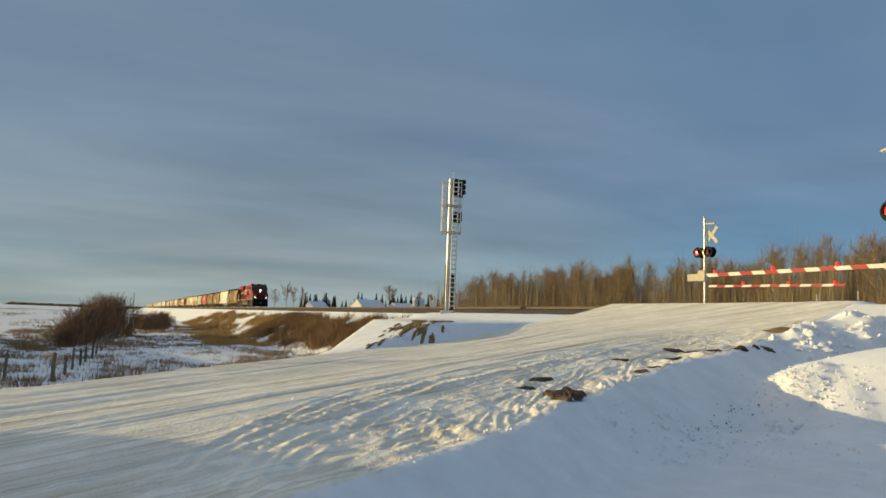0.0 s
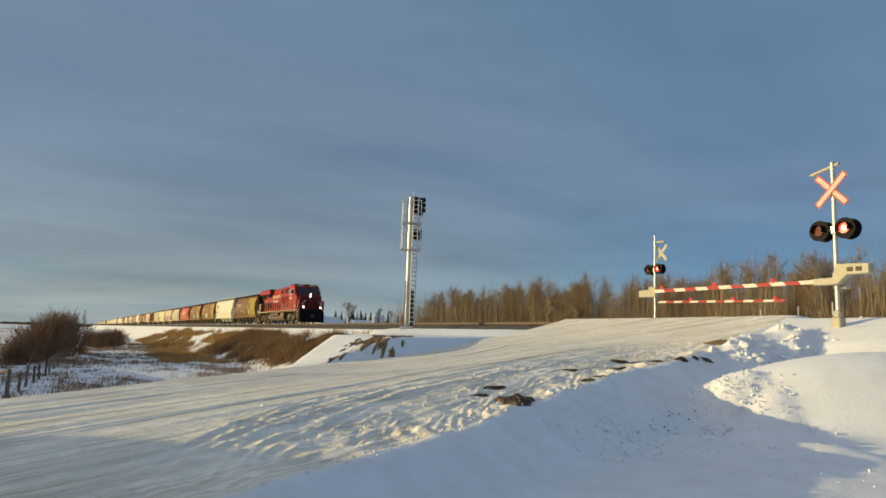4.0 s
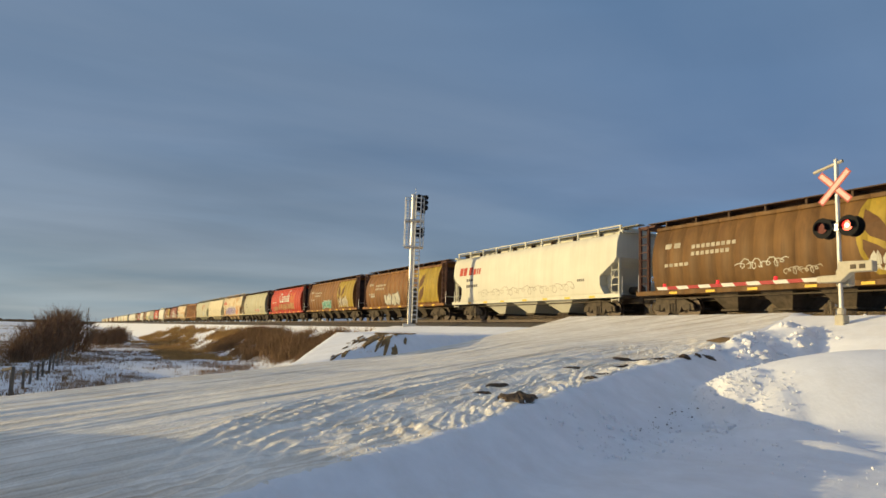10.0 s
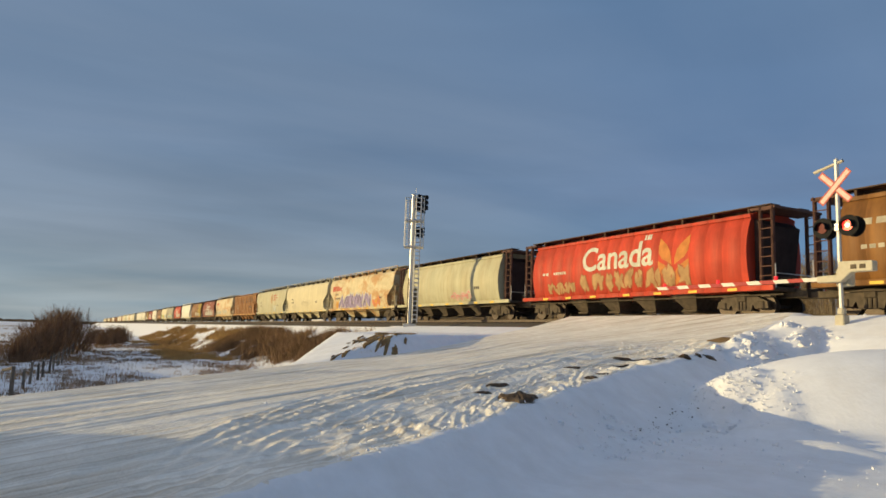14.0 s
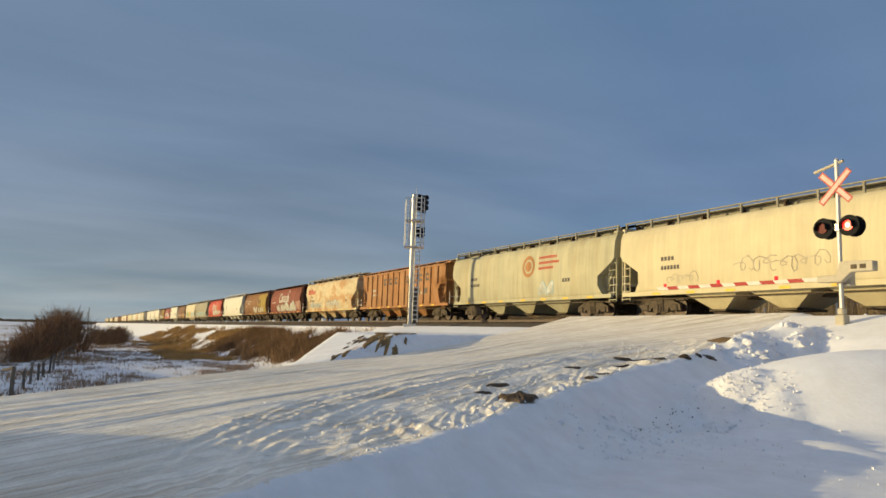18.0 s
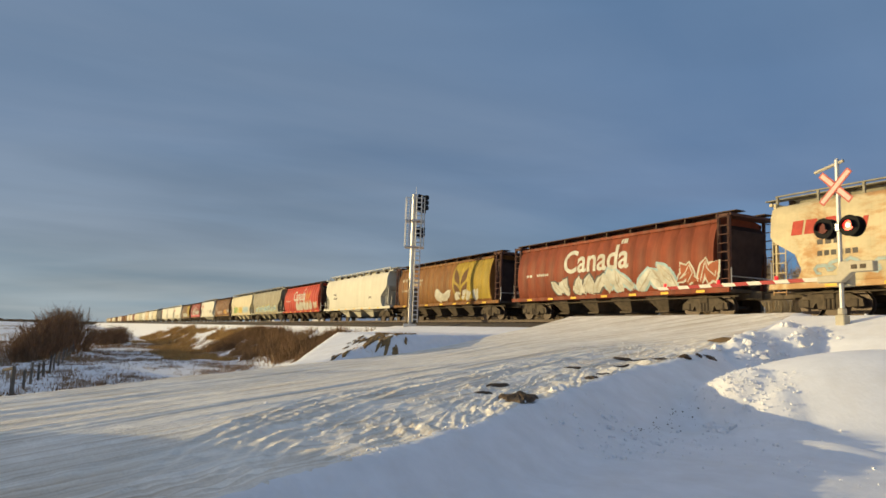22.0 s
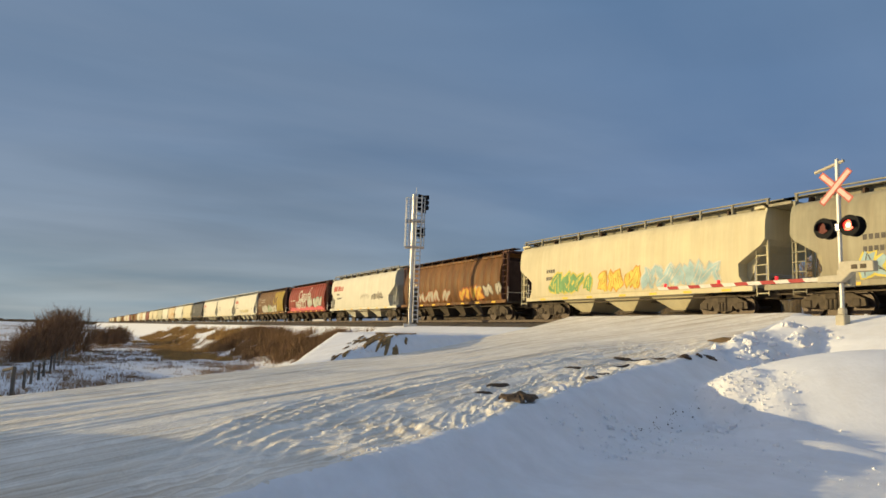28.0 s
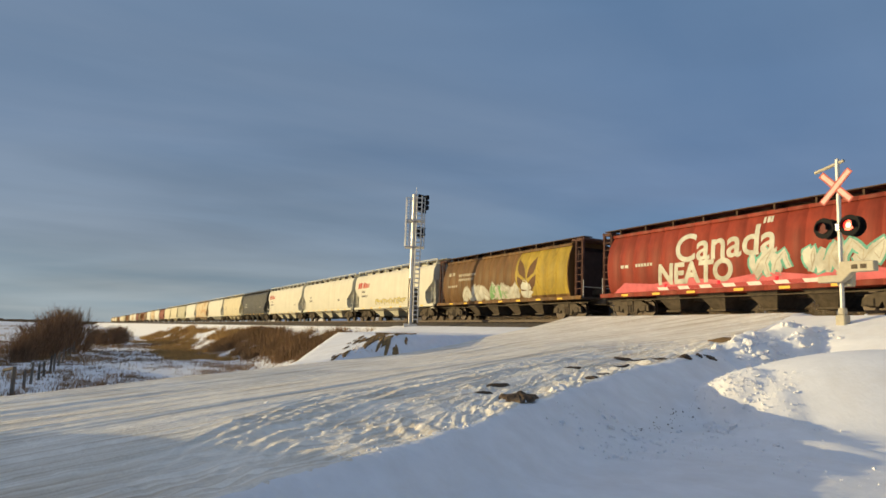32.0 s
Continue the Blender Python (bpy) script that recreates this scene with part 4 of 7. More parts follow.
def body_paint(name, colour, stain, amount=0.5, edge=(0.42, 0.68), vary=0.14, stretch=(1.6, 1.6, 0.16), dents=0.8, streak=1.0):
    """Weathered car paint: stains that run down, faint upright bands of the plates, fine streaks."""
    m = material(name, colour, 0.55, vary=vary, scale=1.5, bump=0.12, bump_scale=2.0, second=stain, amount=amount, stretch=stretch, edge=edge)
    n, l = m.node_tree.nodes, m.node_tree.links
    b = n["Principled BSDF"]
    col = b.inputs["Base Color"].links[0].from_socket
    co = n.new("ShaderNodeTexCoord")
    for k, (stretch, lo, hi) in enumerate((((1.1, 0.2, 0.03), 0.92, 1.06), ((9, 9, 0.35), 0.91, 1.07), ((0.45, 0.45, 1.0), 0.84, 1.12))):
        mp = n.new("ShaderNodeMapping"); mp.inputs["Scale"].default_value = stretch; mp.inputs["Location"].default_value = (k * 3.7, k, 2.0)
        l.new(co.outputs["Object"], mp.inputs[0])
        nz = n.new("ShaderNodeTexNoise"); nz.inputs["Scale"].default_value = 1.0; nz.inputs["Detail"].default_value = 4
        l.new(mp.outputs[0], nz.inputs["Vector"])
        mr = n.new("ShaderNodeMapRange"); mr.inputs[1].default_value = 0.33; mr.inputs[2].default_value = 0.67; mr.inputs[3].default_value = 1 + (lo - 1) * streak; mr.inputs[4].default_value = 1 + (hi - 1) * streak
        l.new(nz.outputs["Fac"], mr.inputs[0])
        sc = n.new("ShaderNodeVectorMath"); sc.operation = "SCALE"
        l.new(col, sc.inputs[0]); l.new(mr.outputs[0], sc.inputs["Scale"])
        col = sc.outputs[0]
    l.new(col, b.inputs["Base Color"])
    # plates that bulge a little between their upright welds
    sep = n.new("ShaderNodeSeparateXYZ")
    l.new(co.outputs["Object"], sep.inputs[0])
    warp = n.new("ShaderNodeTexNoise"); warp.inputs["Scale"].default_value = 0.5; warp.inputs["Detail"].default_value = 1
    l.new(co.outputs["Object"], warp.inputs["Vector"])
    step = n.new("ShaderNodeMath"); step.operation = "MULTIPLY_ADD"; step.inputs[1].default_value = 3.6
    l.new(sep.outputs["X"], step.inputs[0]); l.new(warp.outputs["Fac"], step.inputs[2])
    wave = n.new("ShaderNodeMath"); wave.operation = "SINE"
    l.new(step.outputs[0], wave.inputs[0])
    flat = n.new("ShaderNodeMath"); flat.operation = "ABSOLUTE"
    l.new(wave.outputs[0], flat.inputs[0])
    old = b.inputs["Normal"].links[0].from_socket
    bulge = n.new("ShaderNodeBump"); bulge.inputs["Strength"].default_value = dents; bulge.inputs["Distance"].default_value = 0.11
    l.new(flat.outputs[0], bulge.inputs["Height"]); l.new(old, bulge.inputs["Normal"]); l.new(bulge.outputs[0], b.inputs["Normal"])
    return m


M.update(
    dull_rail=material("dull_grey_rail", (0.27, 0.25, 0.19), 0.8, vary=0.25, scale=4),
    # one dark brown for roof boards, brackets and hatch trough
    roof_dark=material("dark_brown_roof", (0.085, 0.055, 0.038), 0.8, vary=0.3, scale=4),
    # near-black colour carries the shade on the end sheets
    end_dark=material("shaded_end_sheet", (0.05, 0.032, 0.028), 0.75, vary=0.3, scale=2),
    post_dark=material("oxide_post", (0.11, 0.055, 0.04), 0.7, vary=0.3, scale=3),
    ear_line=material("olive_line", (0.33, 0.22, 0.03), 0.6, vary=0.2, scale=3),
    ear_dark=material("brown_ear", (0.11, 0.055, 0.022), 0.6, vary=0.2, scale=3),
    brown=body_paint("brown_hopper_paint", (0.17, 0.082, 0.027), (0.08, 0.036, 0.016), 0.65),
    brown_dark=body_paint("dark_brown_paint", (0.155, 0.083, 0.029), (0.075, 0.038, 0.017), 0.65),
    brown_orange=body_paint("orange_brown_paint", (0.215, 0.10, 0.028), (0.115, 0.048, 0.018), 0.65),
    rib_brown=body_paint("rust_brown_paint", (0.34, 0.16, 0.06), (0.42, 0.24, 0.11), 0.6),
    canada_red=body_paint("bright_red_paint", (0.44, 0.055, 0.028), (0.34, 0.038, 0.018), 0.5),
    canada_dark=body_paint("weathered_red_paint", (0.22, 0.058, 0.027), (0.13, 0.036, 0.02), 0.6),
    canada_rust=body_paint("rusty_red_paint", (0.24, 0.04, 0.022), (0.14, 0.03, 0.018), 0.5),
    offwhite=body_paint("off_white_paint", (0.56, 0.50, 0.33), (0.44, 0.36, 0.21), 0.25, vary=0.06, dents=0.12, streak=0.4),
    whitecar=body_paint("white_hopper_paint", (0.60, 0.575, 0.47), (0.5, 0.45, 0.33), 0.2, vary=0.04, dents=0.1, streak=0.3),
    rustwhite=body_paint("rust_streaked_white", (0.54, 0.46, 0.29), (0.42, 0.21, 0.07), 0.8, edge=(0.46, 0.60), stretch=(0.75, 0.75, 1.5), dents=0.15, streak=0.5),
    palecar=body_paint("pale_grey_green_paint", (0.42, 0.40, 0.27), (0.36, 0.26, 0.13), 0.4, dents=0.15, streak=0.5),
    greycar=body_paint("grey_hopper_paint", (0.31, 0.285, 0.2), (0.24, 0.19, 0.12), 0.6, dents=0.15, streak=0.6),
    blackcar=body_paint("dark_grey_paint", (0.06, 0.06, 0.055), (0.1, 0.09, 0.07), 0.5),
    panel=body_paint("yellow_panel_paint", (0.36, 0.255, 0.035), (0.22, 0.15, 0.035), 0.65),
    sign_red=material("red_lettering", (0.42, 0.06, 0.04), 0.6, vary=0.2, scale=4),
    t_white=material("tag_white", (0.50, 0.50, 0.43), 0.6, vary=0.25, scale=2, second=(0.34, 0.3, 0.22), amount=0.6), t_teal=material("tag_teal", (0.13, 0.36, 0.28), 0.6, vary=0.25, scale=2),
    t_purple=material("tag_purple", (0.27, 0.22, 0.36), 0.6, vary=0.3, scale=2), t_pink=material("tag_pink", (0.58, 0.14, 0.15), 0.6, vary=0.2, scale=2),
    t_green=material("tag_green", (0.16, 0.30, 0.12), 0.6, vary=0.25, scale=2), t_yellow=material("tag_yellow", (0.58, 0.48, 0.10), 0.6, vary=0.2, scale=2),
    t_grey=material("tag_grey", (0.38, 0.34, 0.26), 0.6, vary=0.3, scale=2), t_blue=material("tag_blue", (0.30, 0.42, 0.44), 0.6, vary=0.25, scale=2),
    t_dark=material("tag_dark", (0.10, 0.09, 0.08), 0.6, vary=0.3, scale=2), t_orange=material("tag_orange", (0.55, 0.27, 0.05), 0.6, vary=0.2, scale=2),
    t_tan=material("tag_tan", (0.36, 0.22, 0.10), 0.6, vary=0.3, scale=2), t_faded=material("tag_faded_red", (0.30, 0.09, 0.04), 0.6, vary=0.25, scale=2),
    faded_ear=material("faded_orange_ear", (0.46, 0.17, 0.04), 0.6, vary=0.25, scale=2),
    reflector=material("yellow_reflector", (0.7, 0.45, 0.06), 0.5, vary=0.15, scale=4),
)


def reflectors(car, sec, xs):
    for x in xs:
        place("reflector", REFLECTOR, car, "yellow reflective patch", pose(x, -1.568, 1.03))


def reflector_mesh():
    me = bpy.data.meshes.new("reflector")
    bm = bx(0, 0.45, -0.006, 0, 0, 0.1)
    bm.to_mesh(me)
    bm.free()
    me.materials.append(M["reflector"])
    return me


REFLECTOR = reflector_mesh()
BRACKET = bracket_mesh()


# the ends of the cars behind the locomotive's rear coupler
JOINTS = [0, 18.0, 35.8, 53.4, 71.4, 89.4, 107.6, 125.6, 142.8, 159.7, 178.1, 195.8, 213.0, 230.8, 249.7, 266.6, 286.3, 302.5, 319.6, 337.8, 354.8, 372.7, 390.3, 407.6, 425.1, 443.2]
while len(JOINTS) < 62:
    JOINTS.append(JOINTS[-1] + 17.75)
SHIFT = {2: 0.5, 14: 0.25, 17: -0.4, 19: 0.4, 9: -0.1}   # how far a car sits behind the middle of its stretch
TRAIN = []     # (thing, metres behind the rear coupler of the locomotive)


def word_canada(car, sec, x, w=3.6, z=2.55, mat="t_white"):
    lettering("Canada", w, x, z, sec, M[mat], car, "wordmark", label="white wordmark")
    part("flag_mark", decal(sec, [[(x + w * 0.86 + i * 0.16, z + w * 0.235), (x + w * 0.86 + i * 0.16 + (0.1 if i != 1 else 0.14), z + w * 0.235), (x + w * 0.86 + i * 0.16 + (0.1 if i != 1 else 0.14), z + w * 0.285), (x + w * 0.86 + i * 0.16, z + w * 0.285)] for i in range(3)], 0.012), M[mat], car)


def brand_bars(car, sec, x, z, w=1.9, h=0.42, mat="sign_red"):
    """A maker's or line's name, drawn as slanted blocks."""
    shapes = []
    for i, (a, b) in enumerate(((0, 0.15), (0.18, 0.33), (0.44, 0.6), (0.64, 0.76), (0.8, 0.86), (0.9, 0.96))):
        hh = h if i < 3 else h * 0.75
        shapes.append([(x + a * w, z), (x + b * w, z), (x + b * w + 0.08, z + hh), (x + a * w + 0.08, z + hh)])
    part("brand_mark", decal(sec, shapes, 0.01), M[mat], car)


def build_cars():
    R = [-6.2, -4.2, -2.2, 0.2, 2.2, 4.2, 6.2]
    kinds = {
        1: ("cyl", "brown_dark"), 2: ("flat", "whitecar"), 3: ("cyl", "brown_orange"), 4: ("cyl", "brown_orange"), 5: ("cyl", "canada_red"),
        6: ("cyl", "palecar"), 7: ("flat", "rustwhite"), 8: ("flat", "offwhite"), 9: ("flat", "palecar"), 10: ("rib", "rib_brown"),
        11: ("flat", "rustwhite"), 12: ("cyl", "canada_dark"), 13: ("cyl", "brown_orange"), 14: ("flat", "whitecar"), 15: ("cyl", "canada_red"),
        16: ("flat", "greycar"), 17: ("flat", "offwhite"), 18: ("cyl", "brown"), 19: ("flat", "whitecar"), 20: ("cyl", "canada_rust"),
        21: ("cyl", "brown_dark"), 22: ("flat", "whitecar"), 23: ("flat", "whitecar"), 24: ("flat", "whitecar"), 25: ("flat", "blackcar"), 26: ("flat", "offwhite"),
    }
    says = dict(brown="brown", brown_dark="dark brown", brown_orange="orange-brown", canada_red="bright red", canada_dark="dark weathered red", canada_rust="rusty red", palecar="pale grey-green", rustwhite="rust-streaked white", offwhite="cream-white", whitecar="white", rib_brown="rust-brown ribbed", greycar="weathered grey", blackcar="dark grey")
    shapes = dict(cyl="cylindrical covered grain hopper car", flat="smooth-sided covered hopper car", rib="covered hopper car")
    far_order = [("flat", "offwhite"), ("flat", "whitecar"), ("cyl", "brown"), ("flat", "palecar"), ("cyl", "canada_dark"), ("flat", "whitecar"), ("cyl", "brown_dark"), ("flat", "offwhite"), ("flat", "rustwhite"), ("rib", "rib_brown")]
    made = {}
    for i in range(1, len(JOINTS)):
        a, b = JOINTS[i - 1], JOINTS[i]
        half = (b - a) / 2
        if i <= 26:
            kind, pn = kinds[i]
            car, sec = hopper_car(kind, half, M[pn], i, f"{says[pn]} {shapes[kind]} on the rails")
            dress(i, car, sec, kind, pn, R)
        else:
            kind, pn = far_order[(i * 7 + i // 10) % 10]
            if (kind, pn) not in made:
                made[kind, pn] = hopper_car(kind, 8.875, M[pn], i, f"{says[pn]} {shapes[kind]} far down the train", far=True)[0]
                if kind == "cyl" and "brown" in pn:
                    wheat_panel(made[kind, pn], CYL, M["panel"], M["ear_dark"])
                car = made[kind, pn]
            else:
                car = copy_thing(made[kind, pn], Matrix())
        TRAIN.append((car, (a + b) / 2 + SHIFT.get(i, 0.6 if kind == "cyl" else 0.0)))


def dress(i, car, sec, kind, pn, R):
    reflectors(car, sec, R)
    numbers = "t_white" if pn in ("brown", "brown_dark", "brown_orange", "canada_red", "canada_dark", "canada_rust", "rib_brown", "blackcar") else "t_dark"
    if kind == "cyl" and pn.startswith("brown") and i != 18:
        wheat_panel(car, sec, M["panel"], M["ear_dark"], {3: 2.7, 4: 2.5}.get(i, 2.1))
        bars_of_text(car, sec, [(-6.4, -5.4, 3.0, 0.22, 2), (-4.9, -2.6, 2.9, 0.16, 9), (-4.9, -2.9, 2.6, 0.16, 8), (-6.4, -5.0, 2.2, 0.14, 5)], M["t_grey"])
    elif kind == "cyl" and pn.startswith("canada"):
        word_canada(car, sec, -2.8, 5.0, 2.4, "t_white")
        bars_of_text(car, sec, [(-6.2, -5.6, 2.35, 0.14, 2), (-5.2, -4.1, 2.35, 0.14, 6)], M["t_white"])
    elif pn in ("whitecar", "rustwhite") and i not in (14, 23):
        brand_bars(car, sec, -7.4, 2.92, 2.85, 0.52)
        bars_of_text(car, sec, [(-6.4, -5.5, 2.5, 0.18, 3), (-6.4, -4.9, 2.1, 0.18, 6), (5.3, 5.9, 1.9, 0.12, 4)], M["t_dark"])
    else:
        bars_of_text(car, sec, [(-5.6, -4.8, 2.5, 0.18, 4), (-5.6, -4.5, 2.1, 0.18, 6), (4.2, 4.9, 1.95, 0.2, 3)], M[numbers])
    g = lambda *a, **k: graffiti(car, sec, *a, **k)
    t = lambda *n: [M["t_" + x] for x in n]
    if i == 1:
        g(-2.6, -0.4, 1.75, 2.35, t("white", "grey"), 11, letters=4, fat=0.09)
        g(-0.6, 0.8, 1.5, 1.9, t("grey", "grey"), 111, letters=4, fat=0.09)
        g(2.5, 3.3, 1.35, 2.2, t("white", "grey"), 112, letters=2, fat=0.3)
    elif i == 2:
        g(-4.6, 5.2, 1.35, 2.0, t("grey", "yellow", "dark"), 12, letters=9, fat=0.08)
    elif i == 3:
        g(-3.0, 0.1, 1.2, 2.25, t("white", "dark", "grey"), 13, letters=4, fat=0.34)
        bars_of_text(car, sec, [(-5.9, -5.0, 2.0, 0.16, 8)], M["t_white"])
    elif i == 4:
        g(-2.5, 0.4, 1.2, 2.1, t("teal", "white", "dark"), 14, letters=4, fat=0.36)
        g(3.0, 5.6, 1.3, 2.3, t("grey", "grey", "grey"), 114, letters=4, fat=0.3)
    elif i == 5:
        g(-5.9, -3.2, 1.3, 1.95, t("tan", "faded", "tan"), 15, letters=5, fat=0.2)
        g(-3.0, 4.3, 1.3, 2.3, t("tan", "faded", "tan"), 115, letters=11, fat=0.24)
        for pts in ear_leaves(3.4, 1.05):
            part("grain_leaf", decal(sec, [pts], 0.008), M["faded_ear"], car, "faded orange grain-ear emblem")
    elif i == 6:
        g(1.0, 3.6, 1.25, 1.9, t("pink", "white"), 17, letters=4, fat=0.12)
    elif i == 7:
        g(-5.4, 3.4, 1.15, 2.4, t("purple", "white", "dark"), 18, letters=8, fat=0.36)
        g(-6.2, -5.4, 1.15, 2.0, t("orange", "orange"), 19, letters=2, fat=0.3)
        g(3.6, 5.6, 1.2, 2.0, t("orange", "pink"), 119, letters=3, fat=0.28)
    elif i == 8:
        g(-1.6, 2.3, 1.6, 2.5, t("grey", "white"), 20, letters=5, fat=0.08)
        g(-5.2, -3.6, 1.4, 2.0, t("grey", "white"), 120, letters=3, fat=0.07)
    elif i == 9:
        part("roundel", decal(sec, [ring_sector(1.0, 3.0, 0.42, 0.62, 0, 180, 14), ring_sector(1.0, 3.0, 0.42, 0.62, 180, 360, 14), ring_sector(1.0, 3.0, 0.0, 0.3, 0, 180, 8), ring_sector(1.0, 3.0, 0.0, 0.3, 180, 360, 8)], 0.01), M["rib_brown"], car, "faded brown round emblem")
        bars_of_text(car, sec, [(2.0, 3.7, 3.35, 0.14, 11), (2.0, 3.9, 3.05, 0.14, 12), (2.0, 3.4, 2.75, 0.14, 9)], M["sign_red"])
        g(2.0, 3.2, 1.3, 2.0, t("white", "blue"), 21, letters=2, fat=0.2)
    elif i == 10:
        # the line's name, drawn as dark blocks between the ribs
        for k, x in enumerate((-3.51, -2.34, -1.17, 1.17, 2.34, 3.51, 4.68)):
            part("brand_mark", decal(sec, [[(x + 0.28, 2.95), (x + 0.82, 2.95), (x + 0.82, 3.12), (x + 0.28, 3.12)], [(x + 0.28, 3.12), (x + 0.44, 3.12), (x + 0.44, 3.5), (x + 0.28, 3.5)], [(x + 0.44, 3.36), (x + 0.82, 3.36), (x + 0.82, 3.5), (x + 0.44, 3.5)]], 0.012), M["t_dark"], car)
        for x in (3.6, 4.8):
            part("paint_patch", decal(sec, [[(x, 2.0), (x + 0.5, 2.0), (x + 0.5, 2.4), (x, 2.4)]], 0.012), M["t_dark"], car, "dark overpainted patch")
    elif i == 11:
        g(-6.4, -2.4, 1.3, 2.0, t("blue", "grey"), 23, letters=5, fat=0.12)
        g(-0.6, 3.4, 1.3, 2.2, t("white", "grey", "grey"), 22, letters=6, fat=0.24)
    elif i == 12:
        g(-3.8, 0.3, 1.2, 2.1, t("white", "dark", "grey"), 24, letters=5, fat=0.4)
        g(0.5, 5.0, 1.2, 2.25, t("white", "blue", "grey"), 44, letters=5, fat=0.38)
        g(5.1, 7.0, 1.4, 2.3, t("faded", "white", "white"), 45, letters=2, fat=0.3)
    elif i == 13:
        g(-0.6, 1.6, 1.4, 2.0, t("white", "white"), 25, letters=2, fat=0.45)
        g(2.4, 5.4, 1.3, 2.0, t("white", "grey"), 26, letters=4, fat=0.3)
    elif i == 15:
        g(-1.9, 4.4, 1.2, 2.2, t("white", "grey", "grey"), 27, letters=6, fat=0.42)
        g(5.2, 6.7, 1.3, 2.2, t("white", "orange", "grey"), 127, letters=3, fat=0.25)
        for pts in ear_leaves(3.2, 1.05):
            part("grain_leaf", decal(sec, [pts], 0.008), M["faded_ear"], car, "faded orange grain-ear emblem")
    elif i == 16:
        g(-6.0, 6.2, 1.2, 2.2, t("blue", "yellow", "dark"), 28, letters=13, fat=0.26)
    elif i == 17:
        g(-5.4, -1.6, 1.3, 2.3, t("green", "yellow"), 29, letters=4, fat=0.3)
        g(-1.4, 1.6, 1.3, 2.3, t("yellow", "orange"), 30, letters=4, fat=0.26)
        g(1.8, 6.0, 1.3, 2.3, t("blue", "white"), 31, letters=5, fat=0.26)
    elif i == 18:
        g(-5.2, 0.6, 1.25, 2.1, t("grey", "faded", "white"), 32, letters=7, fat=0.22)
        g(1.7, 5.0, 1.25, 2.15, t("orange", "faded", "yellow"), 33, letters=4, fat=0.34)
        g(5.0, 7.0, 1.45, 2.3, t("grey", "dark", "white"), 133, letters=3, fat=0.24)
    elif i == 19:
        g(0.4, 2.6, 1.9, 2.5, t("grey", "white"), 34, letters=5, fat=0.08)
        g(3.2, 5.4, 1.7, 2.5, t("grey", "dark"), 35, letters=4, fat=0.12)
    elif i == 20:
        part("pink_band", decal(sec, [[(-6.9, 1.2), (6.9, 1.2), (6.4, 1.5), (5.0, 1.68), (3.4, 1.5), (1.6, 1.72), (-0.4, 1.5), (-2.2, 1.7), (-4.2, 1.52), (-6.0, 1.66)]], 0.007), M["t_pink"], car, "pink spray-painted band")
        lettering("NEATO", 4.1, -3.9, 1.5, sec, M["t_white"], car, "painted_word", 0.15, "white spray-painted word", 0.04)
        g(1.1, 6.0, 1.5, 2.55, t("white", "teal", "grey"), 41, letters=6, fat=0.26)
    elif i == 21:
        g(-4.5, 3.8, 1.15, 2.1, t("white", "grey", "grey"), 37, letters=7, fat=0.4)
        g(-0.8, 1.1, 1.2, 2.15, t("green", "white"), 38, letters=2, fat=0.3)
    elif i == 22:
        g(-3.0, 3.6, 1.3, 1.9, t("yellow", "grey"), 39, letters=7, fat=0.12)


build_cars()


